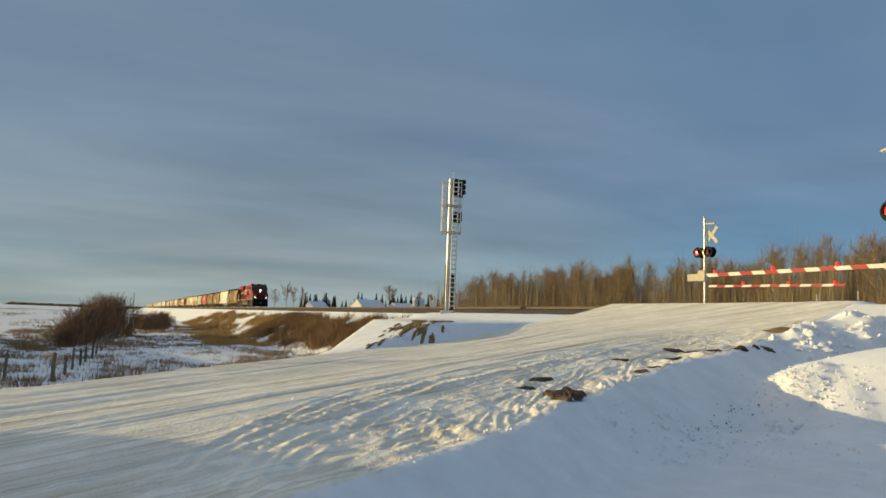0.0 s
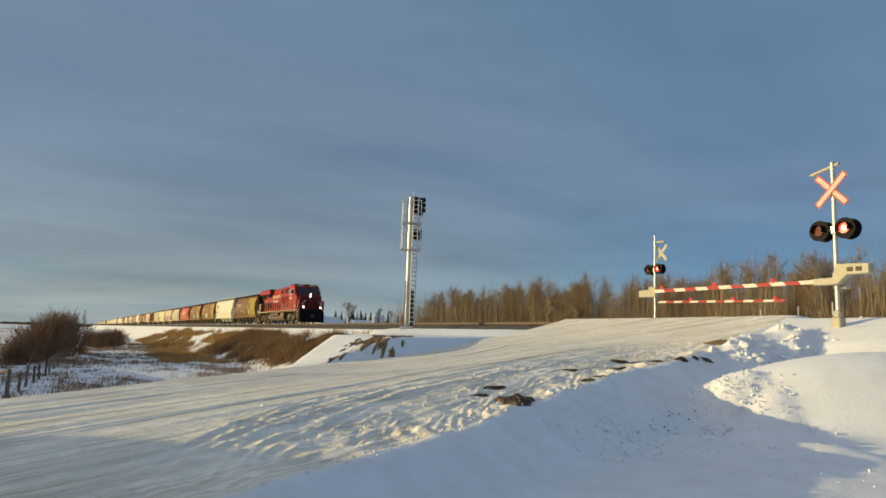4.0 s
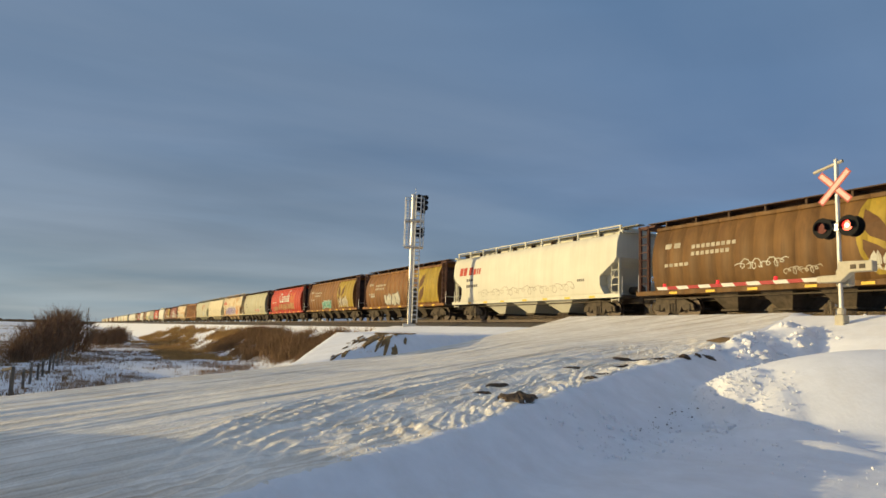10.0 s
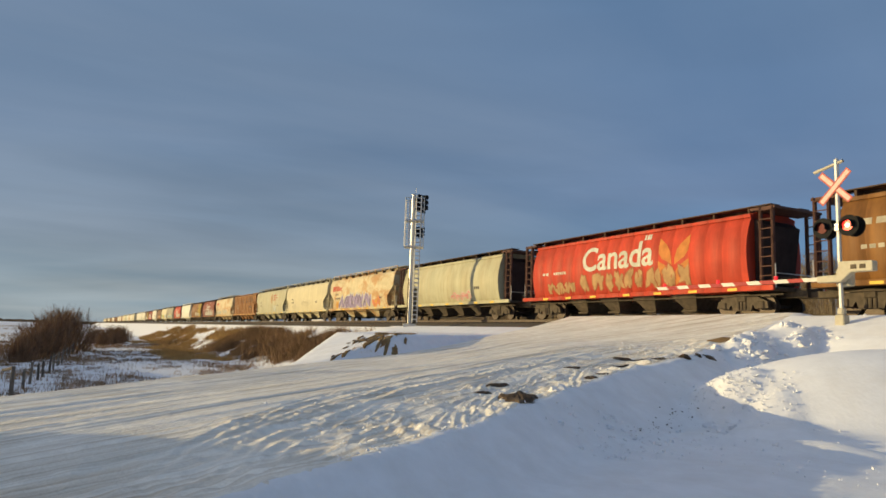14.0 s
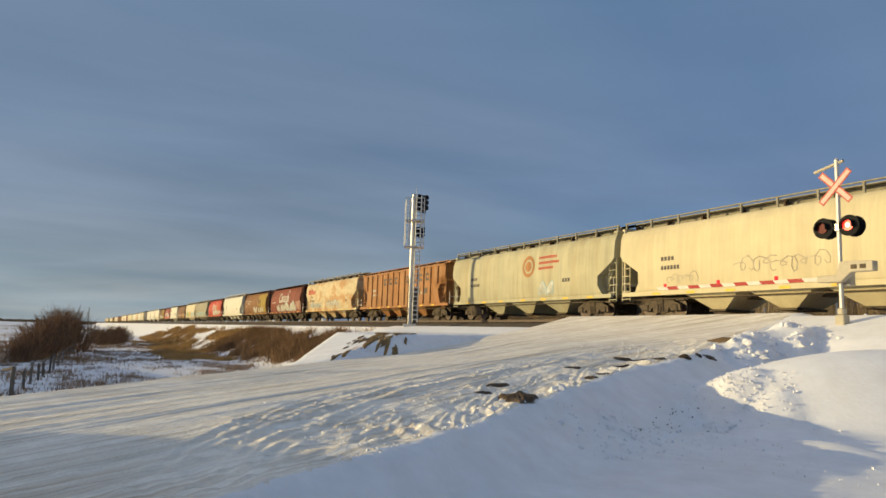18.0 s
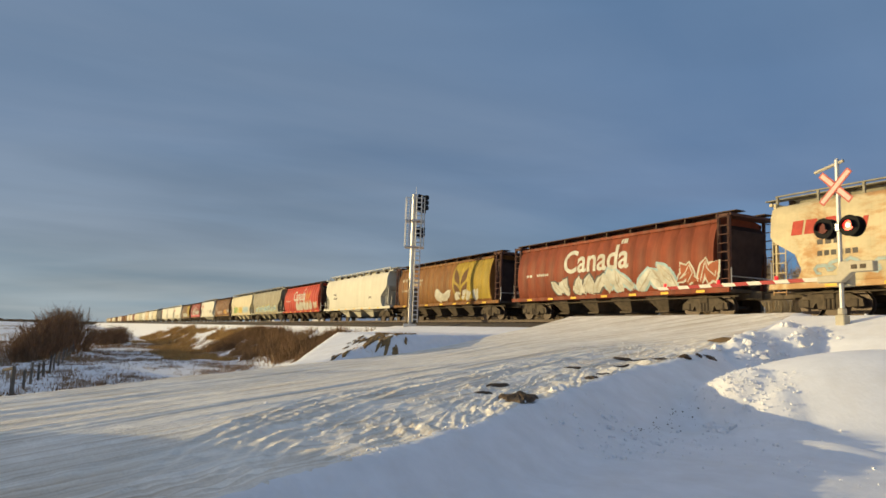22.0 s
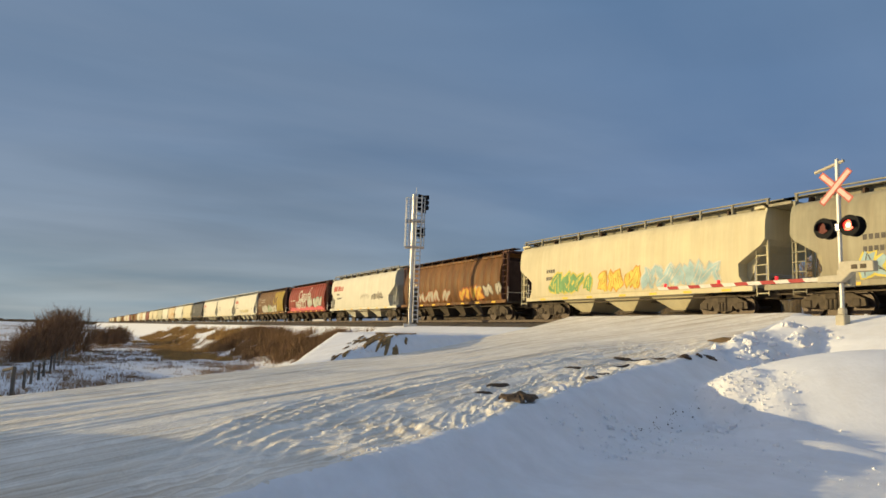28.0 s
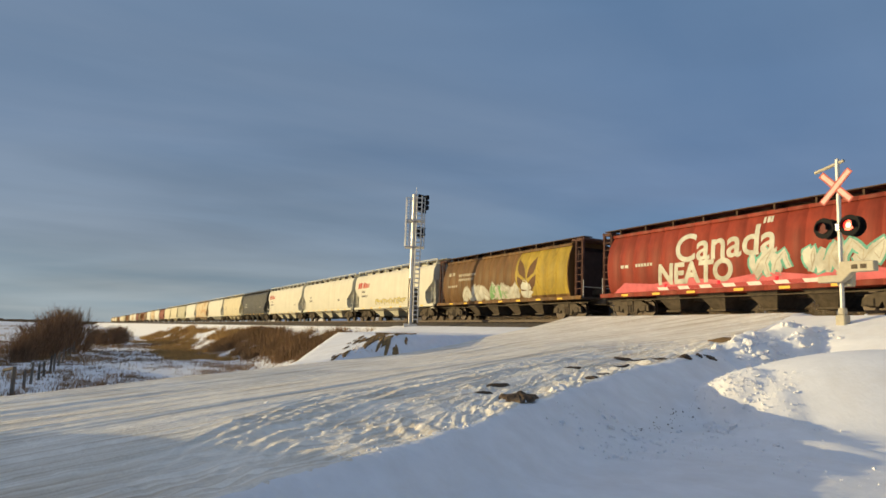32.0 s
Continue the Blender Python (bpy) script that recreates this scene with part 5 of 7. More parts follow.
# ---- locomotive ----
def build_loco():
    """A six-axle road locomotive; x runs to its front, the rear coupler is at x = 0."""
    lo = empty("locomotive")
    tagged(lo, "red six-axle diesel freight locomotive with lit headlights on the rails", "locomotive", "freight train")
    red, blk, und, dk = M["loco_red"], M["loco_black"], M["under"], M["loco_dark"]
    p = lambda name, bm, mat, parent=None, label="", **k: part(name, bm, mat, parent or lo, label, **k)
    p("frame_deck", bx(0.1, 20.5, -1.5, 1.5, 1.42, 1.64, 0.03), und)
    for x in np.arange(0.9, 19.5, 1.45):
        p("deck_reflector", bx(x, x + 0.55, -1.52, -1.5, 1.54, 1.65), M["letter"])
    # engine hood with doors
    hood = p("engine_hood", bx(0.95, 12.5, -1.02, 1.02, 1.64, 4.58, 0.10), red)
    for s in (-1, 1):
        for i in range(12):
            x = 1.15 + i * 0.94
            p("hood_door", bx(x, x + 0.86, s * 1.02, s * 1.05, 1.8, 3.28 if i < 5 else 2.72, 0.012), red, hood)
            if i < 5:
                p("louvre", bx(x + 0.12, x + 0.38, s * 1.05, s * 1.065, 1.95, 3.0), dk, hood, "dark louvre")
                p("louvre", bx(x + 0.5, x + 0.74, s * 1.05, s * 1.065, 2.05, 2.85), dk, hood, "dark louvre")
                p("latch_plate", bx(x + 0.1, x + 0.42, s * 1.05, s * 1.065, 3.06, 3.16), M["letter"], hood)
            else:
                p("door_latch", bx(x + 0.74, x + 0.8, s * 1.05, s * 1.07, 2.1, 2.4), dk, hood)
    # wide radiator wings at the rear, over slanted screens
    bm = prism(bmesh.new(), [(0.0, 4.02), (5.95, 4.0), (5.95, 4.56), (0.6, 4.58), (0.1, 4.3)], -1.5, 1.5)
    p("radiator_wing", bm, red)
    p("radiator_top", bx(0.7, 5.9, -1.35, 1.35, 4.57, 4.68, 0.03), blk)
    p("wing_end", bx(5.95, 6.3, -1.2, 1.2, 4.02, 4.6, 0.02), blk)
    for s in (-1, 1):
        for x0, x1 in ((0.55, 1.6), (1.75, 2.75), (3.6, 5.6)):
            bm = bmesh.new()
            zt, zb = 3.95, 3.42 if x0 < 3 else 3.62
            v = [bm.verts.new(q) for q in ((x0, s * 1.06, zb), (x1, s * 1.06, zb), (x1 - 0.05, s * 1.4, zt), (x0 - 0.05, s * 1.4, zt))]
            bm.faces.new(v)
            r = bmesh.ops.extrude_face_region(bm, geom=bm.faces[:])
            bmesh.ops.translate(bm, vec=(0, -s * 0.05, 0.06), verts=[g for g in r["geom"] if isinstance(g, bmesh.types.BMVert)])
            bmesh.ops.recalc_face_normals(bm, faces=bm.faces[:])
            p("radiator_screen", bm, blk, None, "black radiator screen")
        bm = prism(bmesh.new(), [(0.4, 3.3), (5.7, 3.3), (5.9, 4.02), (0.1, 4.02)], s * 1.0, s * 1.05)
        p("screen_frame", bm, red)
        p("work_lamp", tube(bmesh.new(), (3.15, s * 1.05, 3.75), (3.15, s * 1.2, 3.75), 0.09, n=12), M["letter"])
    p("exhaust_stack", bx(8.3, 9.4, -0.4, 0.4, 4.56, 4.78, 0.04), blk)
    p("roof_fan", tube(bmesh.new(), (10.6, 0, 4.56), (10.6, 0, 4.76), 0.6, n=20), blk)
    p("roof_hatch", bx(6.6, 7.9, -0.7, 0.7, 4.57, 4.66, 0.03), red)
    # high-voltage cabinets behind the cab, on a raised plinth
    p("cabinet", bx(11.1, 16.1, -1.28, 1.28, 2.5, 4.62, 0.06), red)
    p("plinth", bx(12.3, 16.1, -1.46, 1.46, 1.64, 2.52, 0.04), M["loco_faded"])
    for s in (-1, 1):
        for x0, x1, z0, z1 in ((11.35, 12.25, 3.85, 4.38), (13.1, 13.68, 3.83, 4.42), (13.9, 14.5, 3.83, 4.42), (14.72, 15.2, 4.2, 4.42)):
            p("intake_grille", bx(x0, x1, s * 1.28, s * 1.3, z0, z1), blk)
        p("cabinet_seam", bx(12.46, 12.5, s * 1.28, s * 1.29, 2.55, 4.6), dk)
        for x0 in (13.4, 14.9):
            p("plinth_vent", bx(x0, x0 + 0.6, s * 1.46, s * 1.475, 2.05, 2.4), dk)
        p("upper_handrail", bars([((12.5, s * 1.44, 3.36), (16.0, s * 1.44, 3.34)), ((12.5, s * 1.44, 3.36), (11.7, s * 1.44, 2.72))], 0.026), dk)
        for x in (12.5, 13.3, 14.1, 14.9, 15.7):
            p("stanchion", bars([((x, s * 1.44, 2.5), (x, s * 1.44, 3.35))], 0.045), dk)
    # cab and wide nose
    bm = prism(bmesh.new(), [(16.05, 1.6), (19.6, 1.6), (19.62, 3.1), (19.35, 3.42), (19.1, 3.46), (18.38, 4.45), (18.15, 4.68), (16.3, 4.72), (16.05, 4.66)], -1.55, 1.55)
    bmesh.ops.bevel(bm, geom=bm.edges[:], offset=0.07, segments=2, affect="EDGES")
    cab = p("cab", bm, red)
    p("cab_roof", bx(16.2, 18.1, -1.35, 1.35, 4.70, 4.80, 0.04), blk, cab)
    for y in (-0.7, 0.7):
        p("number_board", bx(18.1, 18.32, y - 0.32, y + 0.32, 4.56, 4.78, 0.02), M["letter"], cab)
    for s in (-1, 1):
        w = p("window_frame", bx(16.15, 16.62, s * 1.55, s * 1.575, 3.5, 4.18, 0.01), M["white"], cab)
        p("pane", bx(16.25, 16.53, s * 1.575, s * 1.585, 3.56, 4.12), M["glass"], w)
        w = p("window_frame", bx(16.72, 18.0, s * 1.55, s * 1.575, 3.5, 4.18, 0.01), M["white"], cab)
        for x0, x1 in ((16.8, 17.12), (17.25, 17.55), (17.62, 17.92)):
            p("pane", bx(x0, x1, s * 1.575, s * 1.585, 3.56, 4.12), M["glass"], w)
        for i in range(4):
            p("number_bar", bx(16.4 + i * 0.31, 16.62 + i * 0.31, s * 1.55, s * 1.562, 2.96, 3.2), M["letter"], cab)
        for x0 in (16.35, 17.35):
            p("battery_door", bx(x0, x0 + 0.75, s * 1.55, s * 1.57, 1.75, 2.45, 0.01), M["loco_faded"], cab)
        p("side_marking", bx(18.75, 19.0, s * 1.55, s * 1.562, 1.95, 2.2), M["letter"], cab)
        p("side_marking", bx(19.35, 19.48, s * 1.55, s * 1.562, 2.9, 3.1), M["letter"], cab)
        p("cab_mirror", bx(18.1, 18.16, s * 1.6, s * 1.8, 3.6, 4.0), blk, cab)
    for y0, y1 in ((-1.38, -0.08), (0.08, 1.38)):
        bm = bmesh.new()
        v = [bm.verts.new(q) for q in ((19.09, y0, 3.52), (19.09, y1, 3.52), (18.46, y1 * 0.97, 4.40), (18.46, y0 * 0.97, 4.40))]
        bm.faces.new(v)
        r = bmesh.ops.extrude_face_region(bm, geom=bm.faces[:])
        bmesh.ops.translate(bm, vec=(0.05, 0, 0.035), verts=[g for g in r["geom"] if isinstance(g, bmesh.types.BMVert)])
        bmesh.ops.recalc_face_normals(bm, faces=bm.faces[:])
        p("windscreen", bm, M["glass"], cab)
    bm = bmesh.new()
    ring = [(-1.5, 0.0), (-1.2, 0.35), (-0.6, 0.45), (0.6, 0.45), (1.2, 0.35), (1.5, 0.0)]
    rows = [[bm.verts.new((19.58 + d * k, y, z)) for y, d in ring] for z, k in ((1.62, 1.0), (2.9, 1.0), (3.25, 0.7), (3.42, 0.0))]
    for r0, r1 in zip(rows, rows[1:]):
        for i in range(5):
            bm.faces.new((r0[i], r0[i + 1], r1[i + 1], r1[i]))
    bm.faces.new(list(reversed(rows[0])))
    nose = p("nose", bm, M["shaded_nose"])
    p("nose_door", bx(20.0, 20.06, -0.35, 0.35, 1.7, 2.8, 0.02), M["shaded_nose"], nose)
    p("headlight_box", bx(19.75, 20.04, -0.2, 0.2, 3.1, 3.66, 0.04), blk, nose)
    for z in (3.26, 3.52):
        p("headlight", tube(bmesh.new(), (20.0, 0.0, z), (20.08, 0.0, z), 0.10, n=16), M["headlight"], nose, "lit white headlight")
    p("nose_emblem", tube(bmesh.new(), (20.0, -0.1, 2.85), (20.05, -0.1, 2.85), 0.28, n=20), M["loco_faded"], nose)
    p("front_platform", bx(19.6, 20.75, -1.45, 1.45, 1.45, 1.62, 0.03), blk)
    for y in (-1.05, 1.05):
        p("ditch_light", tube(bmesh.new(), (20.82, y, 1.95), (20.9, y, 1.95), 0.10, n=16), M["headlight"], None, "lit ditch light")
        p("ditch_light_box", bx(20.55, 20.82, y - 0.18, y + 0.18, 1.62, 2.12, 0.04), blk)
        p("end_plate", bx(20.6, 20.68, y * 1.32 - 0.14, y * 1.32 + 0.14, 1.65, 2.75, 0.02), M["loco_red"])
    bm = prism(bmesh.new(), [(20.3, 0.22), (21.0, 0.18), (20.92, 0.8), (20.8, 1.45), (20.3, 1.45)], -1.5, 1.5)
    p("pilot_plow", bm, blk)
    p("coupler", bx(20.8, 21.5, -0.16, 0.16, 0.75, 1.05, 0.04), und)
    p("coupler", bx(-0.1, 0.5, -0.16, 0.16, 0.75, 1.05, 0.04), und)
    p("rear_pilot", bx(0.0, 0.25, -1.5, 1.5, 0.3, 1.5, 0.03), blk)
    # fuel tank with air reservoirs over it
    bm = bmesh.new()
    ring = [(-1.3, 1.4), (-1.42, 1.0), (-1.42, 0.75), (-1.1, 0.42), (1.1, 0.42), (1.42, 0.75), (1.42, 1.0), (1.3, 1.4)]
    a = [bm.verts.new((6.2, y, z)) for y, z in ring]
    b = [bm.verts.new((13.6, y, z)) for y, z in ring]
    bm.faces.new(a), bm.faces.new(b)
    for i in range(8):
        bm.faces.new((a[i], a[(i + 1) % 8], b[(i + 1) % 8], b[i]))
    bmesh.ops.recalc_face_normals(bm, faces=bm.faces[:])
    p("fuel_tank", bm, M["truck_grey"])
    # solid black box in place of the shaded hollow behind the reservoirs
    p("tank_recess", bx(7.0, 11.4, -1.46, 1.46, 0.92, 1.42), blk)
    for s in (-1, 1):
        for x0, x1 in ((7.2, 9.0), (9.35, 11.2)):
            p("air_reservoir", tube(bmesh.new(), (x0, s * 1.42, 1.17), (x1, s * 1.42, 1.17), 0.2, n=14), M["truck_grey"])
        p("tank_strap", bx(13.55, 13.75, s * 1.3, s * 1.44, 0.6, 1.4, 0.02), blk)
        p("sand_pipe", bars([((14.6, s * 1.3, 1.4), (14.7, s * 1.2, 0.3)), ((6.0, s * 1.3, 1.4), (5.9, s * 1.2, 0.3))], 0.03), und)
        # steps and handrails
        for x0, x1 in ((0.05, 0.8), (19.75, 20.5)):
            for k, z in enumerate((0.34, 0.66, 0.98, 1.3)):
                p("step", bx(x0 + 0.05, x1 - 0.05, s * 1.2, s * 1.52, z, z + 0.05), M["letter"])
            p("step_side", bx(x0, x0 + 0.05, s * 1.2, s * 1.54, 0.3, 1.5), M["truck_grey"])
            p("step_side", bx(x1 - 0.05, x1, s * 1.2, s * 1.54, 0.3, 1.5), M["truck_grey"])
        p("handrail", bars([((1.0, s * 1.48, 2.74), (11.7, s * 1.48, 2.72))], 0.026), dk)
        for x in np.arange(1.0, 12, 1.18):
            p("stanchion", bars([((x, s * 1.48, 1.6), (x, s * 1.48, 2.74))], 0.045), dk)
        p("grab_iron", bars([((19.75, s * 1.5, 1.55), (19.85, s * 1.5, 1.9)), ((19.85, s * 1.5, 1.9), (20.15, s * 1.5, 2.35)), ((20.15, s * 1.5, 2.35), (20.15, s * 1.5, 2.75))], 0.035), M["galv"])
        p("grab_iron", bars([((20.45, s * 1.5, 1.55), (20.5, s * 1.45, 1.95)), ((20.5, s * 1.45, 1.95), (20.6, s * 0.75, 2.75))], 0.035), M["galv"])
        p("grab_iron", bars([((0.02, s * 1.5, 1.0), (-0.02, s * 1.5, 2.0)), ((-0.02, s * 1.5, 2.0), (0.25, s * 1.5, 2.7)), ((0.75, s * 1.5, 1.5), (0.75, s * 1.5, 2.7)), ((0.25, s * 1.5, 2.7), (1.0, s * 1.5, 2.74))], 0.035), M["galv"])
        # the line's name, drawn as plain blocks in its colour
        shapes = bmesh.new()
        for x0, n, z, h, w in ((6.15, 8, 3.38, 0.36, 0.46), (6.15, 7, 2.78, 0.34, 0.44)):
            for i in range(n):
                x = x0 + i * w
                hh = h * (1.12 if i == 0 else 1)
                box(shapes, x, x + 0.12, s * 1.052, s * 1.066, z, z + hh)
                box(shapes, x + 0.12, x + 0.33, s * 1.052, s * 1.066, z + hh * 0.76, z + hh)
                if i % 3 == 0:
                    box(shapes, x + 0.12, x + 0.33, s * 1.052, s * 1.066, z, z + hh * 0.22)
                else:
                    box(shapes, x + 0.23, x + 0.35, s * 1.052, s * 1.066, z, z + hh * 0.76)
        p("brand_mark", shapes, M["letter"])
        p("leaf_mark", bx(10.15, 10.4, s * 1.052, s * 1.066, 3.45, 3.68), M["letter"])
    p("horn", bars([((16.6, 0.3, 4.9), (17.2, 0.3, 4.9)), ((16.6, 0.45, 4.9), (17.1, 0.45, 4.9)), ((16.8, 0.38, 4.78), (16.8, 0.38, 4.9))], 0.06), M["galv"])
    # three-axle trucks
    bm = prism(bmesh.new(), [(-2.75, 0.9), (-2.7, 0.6), (-2.3, 0.42), (-1.6, 0.42), (-1.4, 0.78), (-0.6, 0.78), (-0.4, 0.42), (0.4, 0.42), (0.6, 0.78), (1.4, 0.78), (1.6, 0.42), (2.3, 0.42), (2.7, 0.6), (2.75, 0.9), (2.3, 1.18), (-2.3, 1.18)], -0.08, 0.08)
    for x in (-1.93, 0, 1.93):
        box(bm, x - 0.26, x + 0.26, -0.17, 0.17, 0.36, 0.8, 0.05)
        tube(bm, (x, -0.24, 0.55), (x, 0.24, 0.55), 0.17, n=12)
    for x in (-0.97, 0.97):
        tube(bm, (x, -0.18, 0.5), (x, -0.18, 1.25), 0.13, n=10)
        box(bm, x - 0.35, x + 0.35, -0.22, -0.05, 0.82, 0.98, 0.03)
    fr = bpy.data.meshes.new("truck_frame")
    bm.to_mesh(fr); bm.free(); fr.materials.append(M["truck_grey"])
    bm = bmesh.new()
    for s in (-1, 1):
        for y0, y1, r in ((0.69, 0.82, 0.53), (0.66, 0.69, 0.56)):
            a2, b2 = sorted((s * y0, s * y1))
            tube(bm, (0, a2, 0), (0, b2, 0), r, n=28)
    tube(bm, (0, -1.1, 0), (0, 1.1, 0), 0.1, n=10)
    ws = bpy.data.meshes.new("wheelset")
    bm.to_mesh(ws); bm.free(); ws.materials.append(M["wheel"])
    for cx in (3.05, 17.3):
        tk = empty("truck", pose(cx, 0, 0))
        tk.parent = lo
        for s in (-1, 1):
            place("truck_frame", fr, tk, m=pose(0, s * 1.1, 0, rz=0 if s < 0 else 180))
            part("brake_cylinder", tube(bmesh.new(), (-0.4, s * 1.3, 1.05), (0.3, s * 1.3, 1.05), 0.12, n=12), M["truck_grey"], tk)
        for x in (-1.93, 0, 1.93):
            place("wheelset", ws, tk, m=pose(x, 0, 0.53))
        part("bolster", bx(-0.4, 0.4, -1.1, 1.1, 0.8, 1.4, 0.05), und, tk)
    return lo


# nose red is darkened: the shade on the front is put into its colour
M.update(shaded_nose=material("shaded_nose_red", (0.13, 0.013, 0.014), 0.42, vary=0.14, scale=1.6, bump=0.05, bump_scale=4),
         loco_dark=material("dark_red_grime", (0.05, 0.018, 0.014), 0.6, vary=0.25, scale=3),
         loco_faded=material("faded_red_panel", (0.24, 0.045, 0.03), 0.6, vary=0.2, scale=2, second=(0.16, 0.06, 0.04), amount=0.5),
         truck_grey=material("truck_grime", (0.17, 0.135, 0.095), 0.75, vary=0.3, scale=4, bump=0.3, bump_scale=14))
LOCO = build_loco()


# ---- level crossing ----
def striped_arm(parent, x0, x1, z, y, n, flip=1):
    """A crossing gate's arm along x with slanting red and white stripes."""
    w = (x1 - x0) / n
    h = 0.058
    for i in range(n):
        a, b = x0 + i * w, x0 + (i + 1) * w
        s = 0.05 * flip
        bm = prism(bmesh.new(), [(a - s, z - h), (b - s, z - h), (b + s, z + h), (a + s, z + h)], y - 0.02, y + 0.02)
        part("stripe", bm, M["red"] if i % 2 else M["white"], parent)


def crossing_lamp(parent, x, z, y, face, name="flasher"):
    """A round flasher: black backing, hood and red lens; face is the way it looks along y."""
    k = empty(name, pose(x, y, z))
    k.parent = parent
    f = face
    bm = bmesh.new()
    tube(bm, (0, 0, 0), (0, f * 0.02, 0), 0.30, n=28)
    part("backing", bm, M["black"], k)
    bm = bmesh.new()
    n = 18
    ring = []
    for i in range(n + 1):
        a = math.pi * (-0.12 + 1.24 * i / n)
        ring.append((math.cos(a) * 0.17, math.sin(a) * 0.17))
    rows = [[bm.verts.new((cx * s, f * yy, cz * s)) for cx, cz in ring] for s, yy in ((1, 0.02), (1.0, 0.17), (0.95, 0.17), (0.95, 0.02))]
    for r0, r1 in zip(rows, rows[1:]):
        for i in range(n):
            bm.faces.new((r0[i], r0[i + 1], r1[i + 1], r1[i]))
    bmesh.ops.recalc_face_normals(bm, faces=bm.faces[:])
    part("hood", bm, M["black"], k)
    part("lens", tube(bmesh.new(), (0, f * 0.02, 0), (0, f * 0.05, 0), 0.155, n=24), M["lamp_off"], k, "dark red lens")
    part("housing", tube(bmesh.new(), (0, -f * 0.16, 0), (0, 0, 0), 0.10, 0.16, n=16), M["black"], k)
    return k


FLASH = []      # (glowing disc, its face along y, which of the two phases)


def glow_disc(k, face, phase):
    d = empty("glowing_lamp")
    d.parent = k
    bm = bmesh.new()
    tube(bm, (0, face * 0.0, 0), (0, face * 0.006, 0), 0.15, n=24)
    part("glow", bm, M["lamp_on"], d, "glowing red lens")
    part("core", tube(bmesh.new(), (0, face * 0.006, 0), (0, face * 0.010, 0), 0.065, n=18), M["lamp_core"], d)
    FLASH.append((d, face, phase))


def crossing_mast(x, y, z0, top, lamp_z, cross_z, face, lamp_face):
    """A crossing signal's mast: base, pole, crossbuck, two pairs of flashers."""
    t = empty("crossing_signal", pose(x, y, z0))
    part("foundation", bx(-0.14, 0.14, -0.14, 0.14, -0.3, 0.32, 0.03), M["cream"], t)
    part("junction_base", bx(-0.1, 0.1, -0.1, 0.1, 0.3, 0.52, 0.04), M["cream"], t)
    part("pole", tube(bmesh.new(), (0, 0, 0.3), (0, 0, top - z0), 0.062, n=16), M["galv"], t)
    part("pole_cap", tube(bmesh.new(), (0, 0, top - z0), (0, 0, top - z0 + 0.05), 0.07, 0.03, n=16), M["galv"], t)
    h = cross_z - z0
    yb = face * 0.10
    for i, a in enumerate((45, -45)):
        m = pose(0, yb + face * 0.015 * i, h, 0, a, 0) if face < 0 else pose(0.38, yb, h, 0, 0, -4) @ pose(0, 0.015 * i, 0, 0, a, 0)
        bl = part("crossbuck_blade", bx(-0.62, 0.62, -0.006, 0.006, -0.10, 0.10), M["blade_red"] if face < 0 else M["cream"], t, "red-edged white blade" if face < 0 else "pale back of a crossbuck blade", m=m)
        part("blade_face", bx(-0.58, 0.58, face * 0.006 - 0.003, face * 0.006 + 0.003, -0.06, 0.06), M["blade"], bl)
    hl = lamp_z - z0
    for f in (lamp_face, -lamp_face):
        for i, s in enumerate((-1, 1)):
            k = crossing_lamp(t, s * 0.38, hl, f * 0.14, f)
            glow_disc(k, f, i)
    part("crossarm", bars([((-0.38, 0, hl), (0.38, 0, hl)), ((-0.38, -0.14, hl), (-0.38, 0.14, hl)), ((0.38, -0.14, hl), (0.38, 0.14, hl))], 0.03), M["galv"], t)
    part("junction_box", bx(-0.1, 0.1, -0.1, 0.1, hl - 0.12, hl + 0.12, 0.03), M["galv"], t)
    return t


